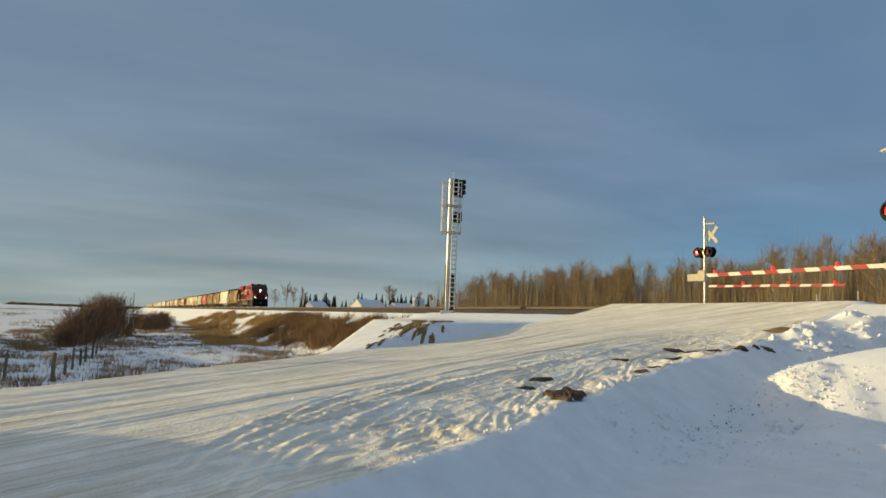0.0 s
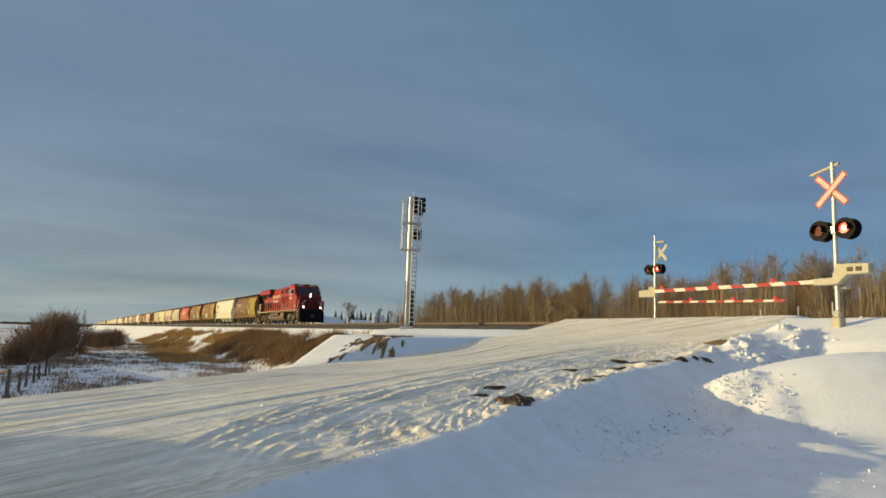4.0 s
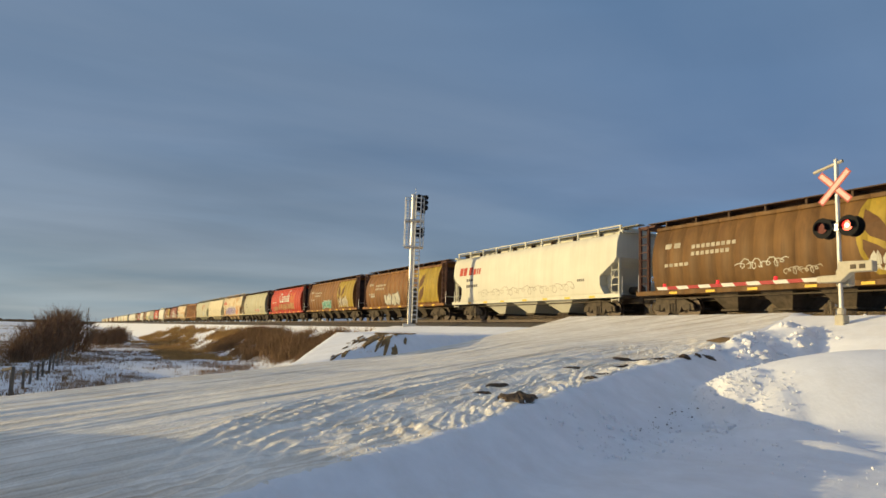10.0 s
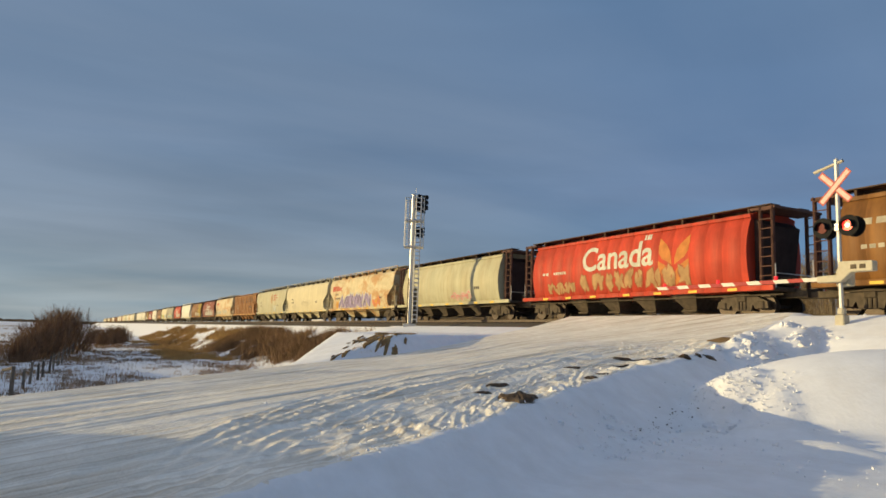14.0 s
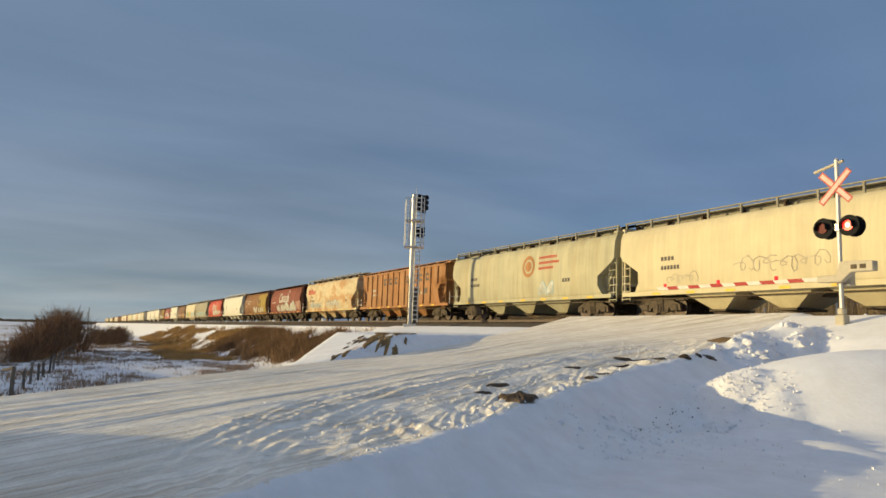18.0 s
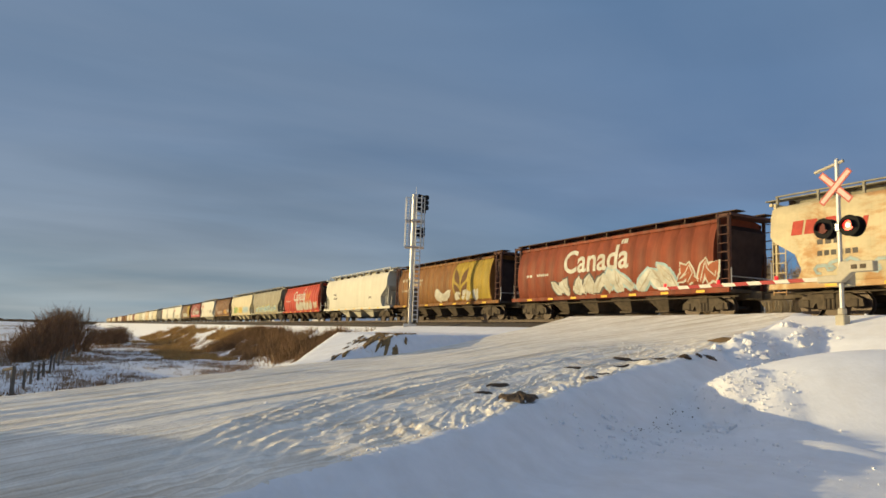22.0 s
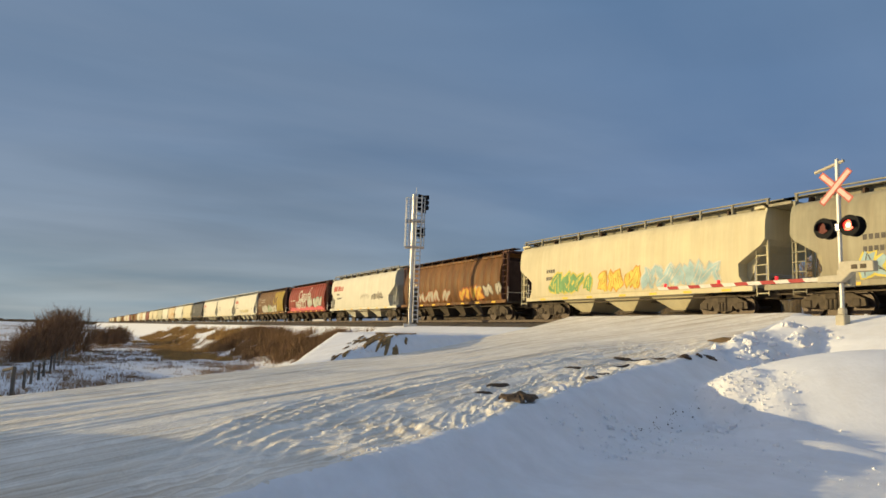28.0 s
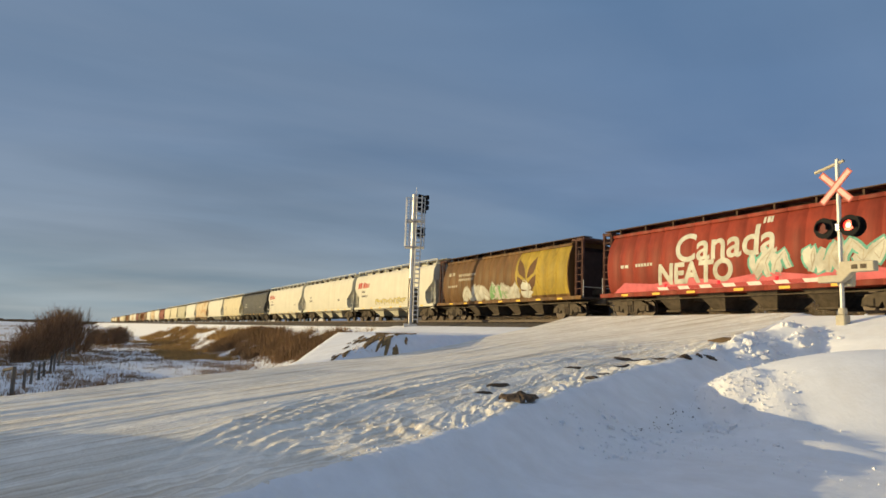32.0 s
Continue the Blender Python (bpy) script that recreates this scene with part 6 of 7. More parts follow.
def build_crossing():
    # the near gate, its arm down towards -x
    x, y, z0 = -12.12, -5.2, -0.45
    t = crossing_mast(x, y, z0, 4.33, 2.36, 3.52, -1, -1)
    tagged(t, "level crossing signal with flashing red lamps and crossbuck beside the road", "crossing signal", "crossing signals")
    part("bell_arm", bars([((-0.75, 0.1, 4.55), (0.2, 0.0, 4.72))], 0.05), M["cream"], t)
    g = empty("crossing_gate", pose(x, y, z0))
    tagged(g, "lowered crossing gate with red and white striped arm", "crossing gate", "crossing gates")
    zc = 0.88 - z0
    bm = prism(bmesh.new(), [(-0.42, zc - 0.10), (0.15, zc - 0.10), (0.45, zc + 0.16), (1.05, zc + 0.16), (1.05, zc + 0.44), (0.1, zc + 0.48), (0.05, zc + 0.1), (-0.42, zc + 0.1)], -0.24, 0.0)
    bmesh.ops.bevel(bm, geom=bm.edges[:], offset=0.02, segments=1, affect="EDGES")
    part("counterweight_arm", bm, M["cream"], g)
    part("mechanism_box", bx(-0.2, 0.22, 0.07, 0.35, zc - 0.2, zc + 0.3, 0.04), M["cream"], g)
    for xx in (0.45, 0.7):
        part("weight_mark", bx(xx, xx + 0.16, -0.256, -0.24, zc + 0.24, zc + 0.36), M["under"], g)
    part("arm_clamp", bx(-0.62, -0.38, -0.16, 0.0, zc - 0.09, zc + 0.1, 0.02), M["cream"], g)
    arm = empty("gate_arm", pose(0, -0.08, 0))
    arm.parent = g
    striped_arm(arm, -6.95, -0.6, zc + 0.02, 0, 13, -1)
    for xx in (-6.6, -4.2, -2.0):
        part("arm_lamp", tube(bmesh.new(), (xx, 0, zc + 0.07), (xx, 0, zc + 0.19), 0.055, n=12), M["arm_lamp"], arm, "lit red arm lamp")
    # the far gate, its arm down towards +x
    x, y, z0 = -29.37, 4.9, -0.5
    t = crossing_mast(x, y, z0, 5.18, 3.22, 4.15, 1, 1)
    tagged(t, "level crossing signal with flashing red lamps beyond the track", "crossing signal", "crossing signals")
    part("bell_arm", bars([((0.1, 0.0, 5.3), (0.75, 0.0, 5.25))], 0.06), M["cream"], t)
    g = empty("crossing_gate", pose(x, y, z0))
    tagged(g, "lowered crossing gate with red and white striped arm beyond the track", "crossing gate", "crossing gates")
    zc = 1.75 - z0
    part("counterweight_arm", bx(-1.1, 0.35, -0.22, 0.1, zc - 0.12, zc + 0.28, 0.03), M["cream"], g)
    part("mechanism_box", bx(-0.25, 0.3, -0.3, -0.08, zc - 0.15, zc + 0.45, 0.03), M["cream"], g)
    arm = empty("gate_arm", pose(0.4, 0, zc - 0.42, 0, 1.2, 0))
    arm.parent = g
    striped_arm(arm, 0.0, 7.9, 0, -0.1, 14, 1)
    for xx in (2.3, 5.0, 7.4):
        part("arm_lamp", tube(bmesh.new(), (xx, -0.1, 0.05), (xx, -0.1, 0.19), 0.065, n=12), M["arm_lamp"], arm, "lit red arm lamp")


build_crossing()


# ---- block signal ----
def build_signal():
    t = empty("railway_signal", pose(-41.5, -5.0, -0.62, 0, 0, 62.8))
    tagged(t, "tall galvanised railway signal mast with cage platform and ladder", "railway signal")
    H = 8.85
    part("foundation", bx(-0.5, 0.35, -0.45, 0.45, -0.3, 0.2, 0.03), M["white"], t)
    part("mast", tube(bmesh.new(), (-0.1, 0, 0.2), (-0.1, 0, H), 0.14, n=18), M["galv"], t)
    part("mast_cap", tube(bmesh.new(), (-0.1, 0, H), (-0.1, 0, H + 0.08), 0.15, 0.05, n=18), M["galv"], t)
    part("antenna", bars([((0.02, 0, H - 0.6), (0.02, 0, H + 0.5))], 0.022), M["galv"], t)
    part("equipment_case", bx(-0.02, 0.32, 0.0, 0.4, 0.25, 2.55, 0.03), M["under"], t)
    part("conduit", bars([((-0.24, -0.16, 0.2), (-0.24, -0.16, 3.2))], 0.045), M["under"], t)
    lx, yy = 0.25, -0.2
    part("ladder", bars([((lx - 0.16, yy, 0.3), (lx - 0.16, yy, H - 0.1)), ((lx + 0.16, yy, 0.3), (lx + 0.16, yy, H - 0.1))] + [((lx - 0.16, yy, z), (lx + 0.16, yy, z)) for z in np.arange(0.5, H - 0.2, 0.3)], 0.042), M["galv"], t)
    z0, z1 = 5.3, 8.55
    xs = (-0.62, 0.62)
    zm = (z0 + z1) / 2 + 0.15
    for yy in (-0.5, 0.5):
        for x in (xs[0], -0.36, 0.44, xs[1]):
            part("cage_post", bars([((x, yy, z0), (x, yy, z1))], 0.028), M["galv"], t)
        for z in (z0, zm, z1):
            part("cage_rail", bars([((xs[0], yy, z), (xs[1], yy, z))], 0.03), M["galv"], t)
        for z in np.arange(z0 + 0.4, z1, 0.42):
            part("cage_rung", bars([((xs[0], yy, z), (-0.36, yy, z))], 0.02), M["galv"], t)
            part("cage_rung", bars([((0.44, yy, z), (xs[1], yy, z))], 0.02), M["galv"], t)
    for x in xs:
        for z in (z0, zm, z1):
            part("cage_rail", bars([((x, -0.5, z), (x, 0.5, z))], 0.03), M["galv"], t)
    for z in (z0 - 0.06, zm - 0.06):
        part("platform", bx(xs[0], xs[1], -0.5, 0.5, z, z + 0.05), M["galv"], t)
    for z, w in ((8.3, 1.35), (6.35, 0.8)):
        h = empty("signal_head", pose(0.42, 0.1, z, 0, 0, -40))
        h.parent = t
        part("backboard", bx(-0.03, 0.03, -0.3 * w, 0.3 * w, -0.48 * w, 0.42 * w, 0.02), M["black"], h)
        for dz in (-0.26, 0.0, 0.26):
            part("signal_hood", tube(bmesh.new(), (0.03, 0, dz * w), (0.36 * w, 0, dz * w), 0.12 * w, n=14), M["black"], h)
        part("head_housing", bx(-0.26, -0.03, -0.2, 0.2, -0.4 * w, 0.4 * w, 0.03), M["black"], h)


build_signal()


# ---- trees and bushes ----
def twig_tree(seed, height, spread, trunk_r, mat_trunk, mat_twig, name, twigs=260, low=0.25, limbs=14, fine=0.0022):
    """A bare tree: tapered trunk with limbs, and a crown of many thin twigs."""
    rnd = random.Random(seed)
    t = empty(name)
    bm = bmesh.new()
    pts = [Vector((0, 0, -0.3))]
    for i in range(1, 6):
        pts.append(Vector((rnd.uniform(-1, 1) * 0.02 * height, rnd.uniform(-1, 1) * 0.02 * height, height * i / 5 * 0.92)))
    rings = []
    for i, q in enumerate(pts):
        rr = trunk_r * (1 - i / 5.6)
        rings.append([bm.verts.new((q.x + rr * math.cos(a), q.y + rr * math.sin(a), q.z)) for a in np.arange(6) * math.pi / 3])
    for r0, r1 in zip(rings, rings[1:]):
        for i in range(6):
            bm.faces.new((r0[i], r0[(i + 1) % 6], r1[(i + 1) % 6], r1[i]))
    part("trunk", bm, mat_trunk, t)
    bm = bmesh.new()
    ends = []
    for k in range(limbs):
        f = rnd.uniform(low, 0.92)
        i = min(int(f * 5), 4)
        base = pts[i].lerp(pts[i + 1], f * 5 - i)
        a = rnd.uniform(0, 2 * math.pi)
        ln = spread * (0.35 + 0.75 * math.sin(math.pi * min(1.0, f * 1.02))) * rnd.uniform(0.5, 1.15)
        tip = base + Vector((math.cos(a) * ln, math.sin(a) * ln, ln * rnd.uniform(0.7, 1.5)))
        tube(bm, base, tip, trunk_r * 0.35 * (1.1 - f), trunk_r * 0.08, n=4, caps=False)
        ends.append((base, tip))
    tagged(part("branchwork", bm, mat_trunk, t), kind="stuff")
    verts, faces = [], []
    for k in range(twigs):
        base, tip = rnd.choice(ends)
        o = base.lerp(tip, rnd.uniform(0.25, 1.0))
        if rnd.random() < 0.25:
            f = rnd.uniform(0.5, 1)
            i = min(int(f * 5), 4)
            o = pts[i].lerp(pts[i + 1], f * 5 - i)
        d = Vector((rnd.gauss(0, 0.5), rnd.gauss(0, 0.5), rnd.uniform(0.3, 1.1))).normalized() * height * rnd.uniform(0.05, 0.14)
        w = d.cross(Vector((rnd.uniform(-1, 1), rnd.uniform(-1, 1), 0.1))).normalized() * height * fine
        j = len(verts)
        w2 = w.cross(d).normalized() * w.length
        verts += [o - w, o + w * 0.5 + w2 * 0.8, o + w * 0.5 - w2 * 0.8, o + d]
        faces += [(j, j + 1, j + 3), (j + 1, j + 2, j + 3), (j + 2, j, j + 3)]
    me = bpy.data.meshes.new("crown")
    me.from_pydata(verts, [], faces)
    me.materials.append(mat_twig)
    place("crown", me, t)
    return t


def put(t, x, y, turn, size, z=None, dz=0.0):
    zz = float(ground_z(np.array([x]), np.array([y]), False)[0]) if z is None else z
    m = pose(x, y, zz + dz, 0, 0, turn)
    t.matrix_basis = m @ Matrix.Diagonal((size, size, size, 1))
    return t


def build_woods():
    rnd = random.Random(5)
    kinds = [twig_tree(100 + i, 10.0 + 0.4 * i, 1.5, 0.085, M["bark"], M["twig"], "bare_aspen", twigs=650, low=0.15, limbs=30, fine=0.0011) for i in range(7)]
    for k in kinds:
        tagged(k, "leafless aspen tree with pale trunk beyond the track", "tree", "aspen belt")
    used = set()
    n = 0
    for row, (y0, y1, count) in enumerate(((28, 36, 125), (36, 48, 125))):
        for i in range(count):
            x = -113 + (i + rnd.random()) * 101 / count
            y = rnd.uniform(y0, y1) + max(0, (-x - 120)) * 0.25
            k = kinds[rnd.randrange(7)]
            s = rnd.uniform(0.74, 0.88) * float(np.interp(x, [-190, -110, -70, -45, -12], [0.9, 1.16, 1.2, 1.1, 1.02]))
            if k not in used:
                used.add(k)
                t = k
            else:
                t = copy_thing(k, Matrix())
            put(t, x, y, rnd.uniform(0, 360), s)
            n += 1
    return n


build_woods()


def shrub(seed, h, w, stems, mat, name):
    """A leafless shrub: many upright stems that fork into fine twigs."""
    rnd = random.Random(seed)
    verts, faces = [], []
    def stick(o, d, r):
        side = d.cross(Vector((rnd.uniform(-1, 1), rnd.uniform(-1, 1), 0.2))).normalized() * r
        s2 = side.cross(d).normalized() * r
        j = len(verts)
        verts.extend([o - side, o + side * 0.5 + s2 * 0.8, o + side * 0.5 - s2 * 0.8, o + d])
        faces.extend([(j, j + 1, j + 3), (j + 1, j + 2, j + 3), (j + 2, j, j + 3)])
    for i in range(stems):
        a, r = rnd.uniform(0, 6.28), abs(rnd.gauss(0, 0.4)) * w * 0.5
        o = Vector((math.cos(a) * r, math.sin(a) * r, -0.1))
        lean = Vector((math.cos(a) * r / w * 0.9 + rnd.gauss(0, 0.15), math.sin(a) * r / w * 0.9 + rnd.gauss(0, 0.15), 1)).normalized()
        ln = h * rnd.uniform(0.55, 1.0) * (1.05 - 0.5 * (2 * r / w) ** 2 if r < w * 0.5 else 0.5)
        stick(o, lean * ln, 0.012 * h)
        for k in range(9):
            f = rnd.uniform(0.25, 0.95)
            d = (lean + Vector((rnd.gauss(0, 0.45), rnd.gauss(0, 0.45), rnd.gauss(0, 0.2)))).normalized()
            stick(o + lean * ln * f, d * h * rnd.uniform(0.12, 0.3), 0.005 * h)
    me = bpy.data.meshes.new(name)
    me.from_pydata(verts, [], faces)
    me.materials.append(mat)
    t = empty(name)
    place("twig_mass", me, t)
    return t


def build_undergrowth():
    """Thin saplings that fill the belt between the trees."""
    r = np.random.RandomState(77)
    xs = r.uniform(-118, -10, 8500)
    ys = r.uniform(26, 54, 8500) + np.maximum(0, -xs - 120) * 0.25
    h = np.interp(xs, [-190, -110, -70, -45, -12], [9.0, 11.2, 11.6, 10.6, 9.6])
    keep = fractal(xs / 7, ys / 40, 51, 2) > -0.3
    xs, ys, h = xs[keep], ys[keep], h[keep]
    k = r.rand(len(xs)) < 0.35
    blades("saplings", xs[k], ys[k], 10, 1.0, 0.7, 0.036, M["bark"], 78, "pale bare saplings crowded between the aspens", "saplings", lean=0.07, tall=h[k] * 0.95)
    blades("undergrowth", xs[~k], ys[~k], 14, 1.0, 0.9, 0.030, M["twig"], 79, "tangled bare undergrowth beneath the aspens", "undergrowth", lean=0.16, tall=h[~k] * 0.8)


def build_bushes():
    rnd = random.Random(8)
    kinds = [shrub(200 + i, 3.4, 4.2, 230, M["willow"], "willow_bush") for i in range(4)]
    spots = [(-61, -28.2, 0.6), (-65, -27.8, 0.75), (-69, -27.3, 0.9), (-73, -26.9, 1.08), (-78, -26.4, 1.25), (-83, -26.0, 1.36), (-88, -25.8, 1.34),
             (-113, -21.6, 0.75), (-118, -20.2, 0.85), (-123, -19.0, 0.8), (-128, -18.3, 0.8), (-120, -22.4, 0.65)]
    for i, (x, y, s) in enumerate(spots):
        k = kinds[i % 4]
        t = k if i < 4 else copy_thing(k, Matrix())
        tagged(t, "leafless reddish-brown willow bush in the snow", "bush", "willow bushes")
        put(t, x, y, rnd.uniform(0, 360), s)


build_bushes()


def blades(name, xs, ys, count, h, spread, width, mat, seed, label, category, dz=0.0, lean=0.28, tall=1.0):
    """Tufts of dry stalks at the given places, as one joined mesh."""
    r = np.random.RandomState(seed)
    n = len(xs)
    k = n * count
    bx0 = np.repeat(xs, count) + r.normal(0, spread, k)
    by0 = np.repeat(ys, count) + r.normal(0, spread, k)
    bz = ground_z(bx0, by0) - 0.04 + dz
    hh = np.repeat(r.uniform(0.6, 1.15, n) * tall, count) * h * r.uniform(0.5, 1.1, k)
    lx, ly = r.normal(0, lean, k) * hh, r.normal(0, lean, k) * hh
    a = r.uniform(0, np.pi, k)
    wx, wy = np.cos(a) * width, np.sin(a) * width
    co = np.empty((k, 3, 3))
    co[:, 0] = np.stack([bx0 - wx, by0 - wy, bz], -1)
    co[:, 1] = np.stack([bx0 + wx, by0 + wy, bz], -1)
    co[:, 2] = np.stack([bx0 + lx, by0 + ly, bz + hh], -1)
    me = bpy.data.meshes.new(name)
    me.vertices.add(k * 3)
    me.vertices.foreach_set("co", co.ravel())
    me.loops.add(k * 3)
    me.loops.foreach_set("vertex_index", np.arange(k * 3))
    me.polygons.add(k)
    me.polygons.foreach_set("loop_start", np.arange(0, k * 3, 3))
    me.update(calc_edges=True)
    me.materials.append(mat)
    return tagged(new(name, me), label, category, kind="stuff")


def scatter(n, x0, x1, y0, y1, seed, keep):
    r = np.random.RandomState(seed)
    xs, ys = r.uniform(x0, x1, n), r.uniform(y0, y1, n)
    k = keep(xs, ys)
    return xs[k], ys[k]


build_undergrowth()


def build_grass():
    pad = lambda y: np.interp(y, [-19.6, -6.5, 6], [-18.9, -44, -44])
    off = lambda x, y, m: x < np.minimum(np.interp(y, LEFT_Y, LEFT_X), np.where((y > -19.5) & (y < 0), pad(y), 99)) - m
    # dense brush on the railway bank, greyer near the road, golden farther off
    top = lambda x, y: y < -5.6 - 0.9 * fractal(x / 5, y / 5, 15, 2)
    xs, ys = scatter(5200, -88, -42, -11.2, -4.6, 1, lambda x, y: off(x, y, 1.6) & top(x, y) & (fractal(x / 3.5, y / 2, 11, 3) > -0.1) & (y > -10.6 + 1.2 * fractal(x / 6, y * 0, 19, 2)))
    blades("bank_brush", xs, ys, 18, 0.95, 0.3, 0.022, M["brush"], 2, "dense reddish-brown dead brush on the railway bank", "brush")
    xs, ys = scatter(5200, -175, -84, -12.5, -4.6, 3, lambda x, y: top(x, y) & (fractal(x / 6, y / 2.5, 12, 3) > 0.02))
    blades("bank_grass", xs, ys, 13, 0.75, 0.3, 0.035, M["grass"], 4, "golden dry grass on the railway bank", "grass")
    xs, ys = scatter(2600, -130, -66, -17, -11, 5, lambda x, y: fractal(x / 9, y / 2, 14, 3) > -0.02)
    blades("ditch_grass", xs, ys, 14, 0.5, 0.3, 0.03, M["grass"], 6, "golden dry grass along the ditch", "grass")
    # tufts through the snow of the low field
    xs, ys = scatter(15000, -120, -22, -36, -9, 7, lambda x, y: off(x, y, 1.5) & (fractal(x / 1.8, y / 1.3, 13, 2) + 0.5 * fractal(x / 9, y / 5, 18, 2) > np.interp(x, [-110, -60, -40], [0.16, 0.12, 0.12])))
    blades("field_tuft", xs, ys, 9, 0.36, 0.22, 0.018, M["brush"], 8, "brown weed tufts poking through the snow", "weeds")
    xs, ys = scatter(1500, -70, -30, -36, -23, 9, lambda x, y: off(x, y, 3.5) & (fractal(x / 4, y / 3, 17, 3) > 0.16))
    blades("tall_weeds", xs, ys, 16, 0.75, 0.28, 0.016, M["brush"], 10, "tall brown weeds by the fence", "weeds")
    xs, ys = scatter(2600, -420, -120, -130, -12, 19, lambda x, y: fractal(x / 40, y / 9, 23, 3) > 0.12)
    blades("far_grass", xs, ys, 10, 0.5, 0.9, 0.07, M["grass"], 20, "dry grass in bands across the far field", "grass")
    xs, ys = scatter(3000, -125, -24, -36, -9, 25, lambda x, y: off(x, y, 1.2))
    blades("sparse_weeds", xs, ys, 6, 0.22, 0.13, 0.02, M["brush"], 26, "single brown weeds scattered over the snow", "weeds")
    # stalks on the sunny slope by the signal
    xs, ys = scatter(900, -27, -21, -16.6, -11.8, 21, lambda x, y: (np.abs(y + 15.5 + (x + 21.7) * 0.674) < 0.55) & (fractal(x / 0.9, y / 0.7, 29, 3) > 0.0))
    blades("slope_grass", xs, ys, 8, 0.13, 0.14, 0.01, M["grass"], 22, "short dry grass on the sunny slope", "grass")


build_grass()


def build_fence():
    t = empty("wire_fence", pose(0, 0, 0))
    tagged(t, "old wire fence with grey wooden posts in the snow", "fence")
    r = random.Random(4)
    spots = [(-33.8, -26.5), (-37.1, -26.3), (-39.9, -26.2), (-42.9, -26.0), (-45.6, -25.9), (-48.4, -25.7), (-52.0, -25.6), (-56, -25.5), (-60, -25.3), (-65, -25.1), (-70, -25.0), (-76, -24.8),
             (-35.0, -28.4), (-36.5, -30.2), (-38.2, -32.0), (-40.0, -34.0)]
    tops = []
    for i, (x, y) in enumerate(spots):
        z = float(ground_z(np.array([x]), np.array([y]))[0])
        h = 1.05 + r.uniform(-0.12, 0.15) + (0.15 if i in (0, 11) else -0.1)
        bm = tube(bmesh.new(), (0, 0, -0.3), (r.uniform(-0.1, 0.1), r.uniform(-0.06, 0.06), h), 0.07 if i not in (0, 11) else 0.09, 0.06 if i not in (0, 11) else 0.08, n=9)
        part("post", bm, M["post"], t, m=pose(x, y, z))
        tops.append((x, y, z))
    x, y, z = tops[0]
    part("brace", tube(bmesh.new(), (x, y, z + 1.15), (x - 1.6, y - 0.5, z + 0.95), 0.07, n=8), M["post"], t)
    for a, b in list(zip(tops[:11], tops[1:12])) + list(zip(tops[12:], tops[13:])) + [(tops[0], tops[12])]:
        for k in (0.45, 0.85):
            part("wire", bars([((a[0], a[1], a[2] + k), (b[0], b[1], b[2] + k))], 0.006, 4), M["galv"], t)


build_fence()


def soil_patch(x, y, rx, ry, turn, seed, mat, label, lift=0.018):
    """Bare frozen earth showing through the snow, with a ragged outline."""
    r = np.random.RandomState(seed)
    n = 26
    bm = bmesh.new()
    c, s = math.cos(radians(turn)), math.sin(radians(turn))
    rim = 1 + 0.28 * np.array([lattice_noise(np.array([math.cos(2 * math.pi * i / n) * 1.8 + seed]), np.array([math.sin(2 * math.pi * i / n) * 1.8]), seed)[0] for i in range(n)]) + r.uniform(-0.12, 0.12, n)
    rows = []
    for f, up in ((1.0, -0.03), (0.86, 1.0), (0.5, 1.3), (0.0, 1.4)):
        row = []
        for i in range(n if f else 1):
            a = 2 * math.pi * i / n
            u, v = math.cos(a) * rx * f * rim[i], math.sin(a) * ry * f * rim[i]
            px, py = x + u * c - v * s, y + u * s + v * c
            row.append((px, py, float(ground_z(np.array([px]), np.array([py]))[0]) + lift * up + r.uniform(0, 0.015)))
        rows.append([bm.verts.new(q) for q in row])
    for r0, r1 in zip(rows[:2], rows[1:3]):
        for i in range(n):
            bm.faces.new((r0[i], r0[(i + 1) % n], r1[(i + 1) % n], r1[i]))
    for i in range(n):
        bm.faces.new((rows[2][i], rows[2][(i + 1) % n], rows[3][0]))
    bmesh.ops.recalc_face_normals(bm, faces=bm.faces[:])
    return tagged(part("soil_patch", bm, mat), label, "soil patch", "bare soil patches")


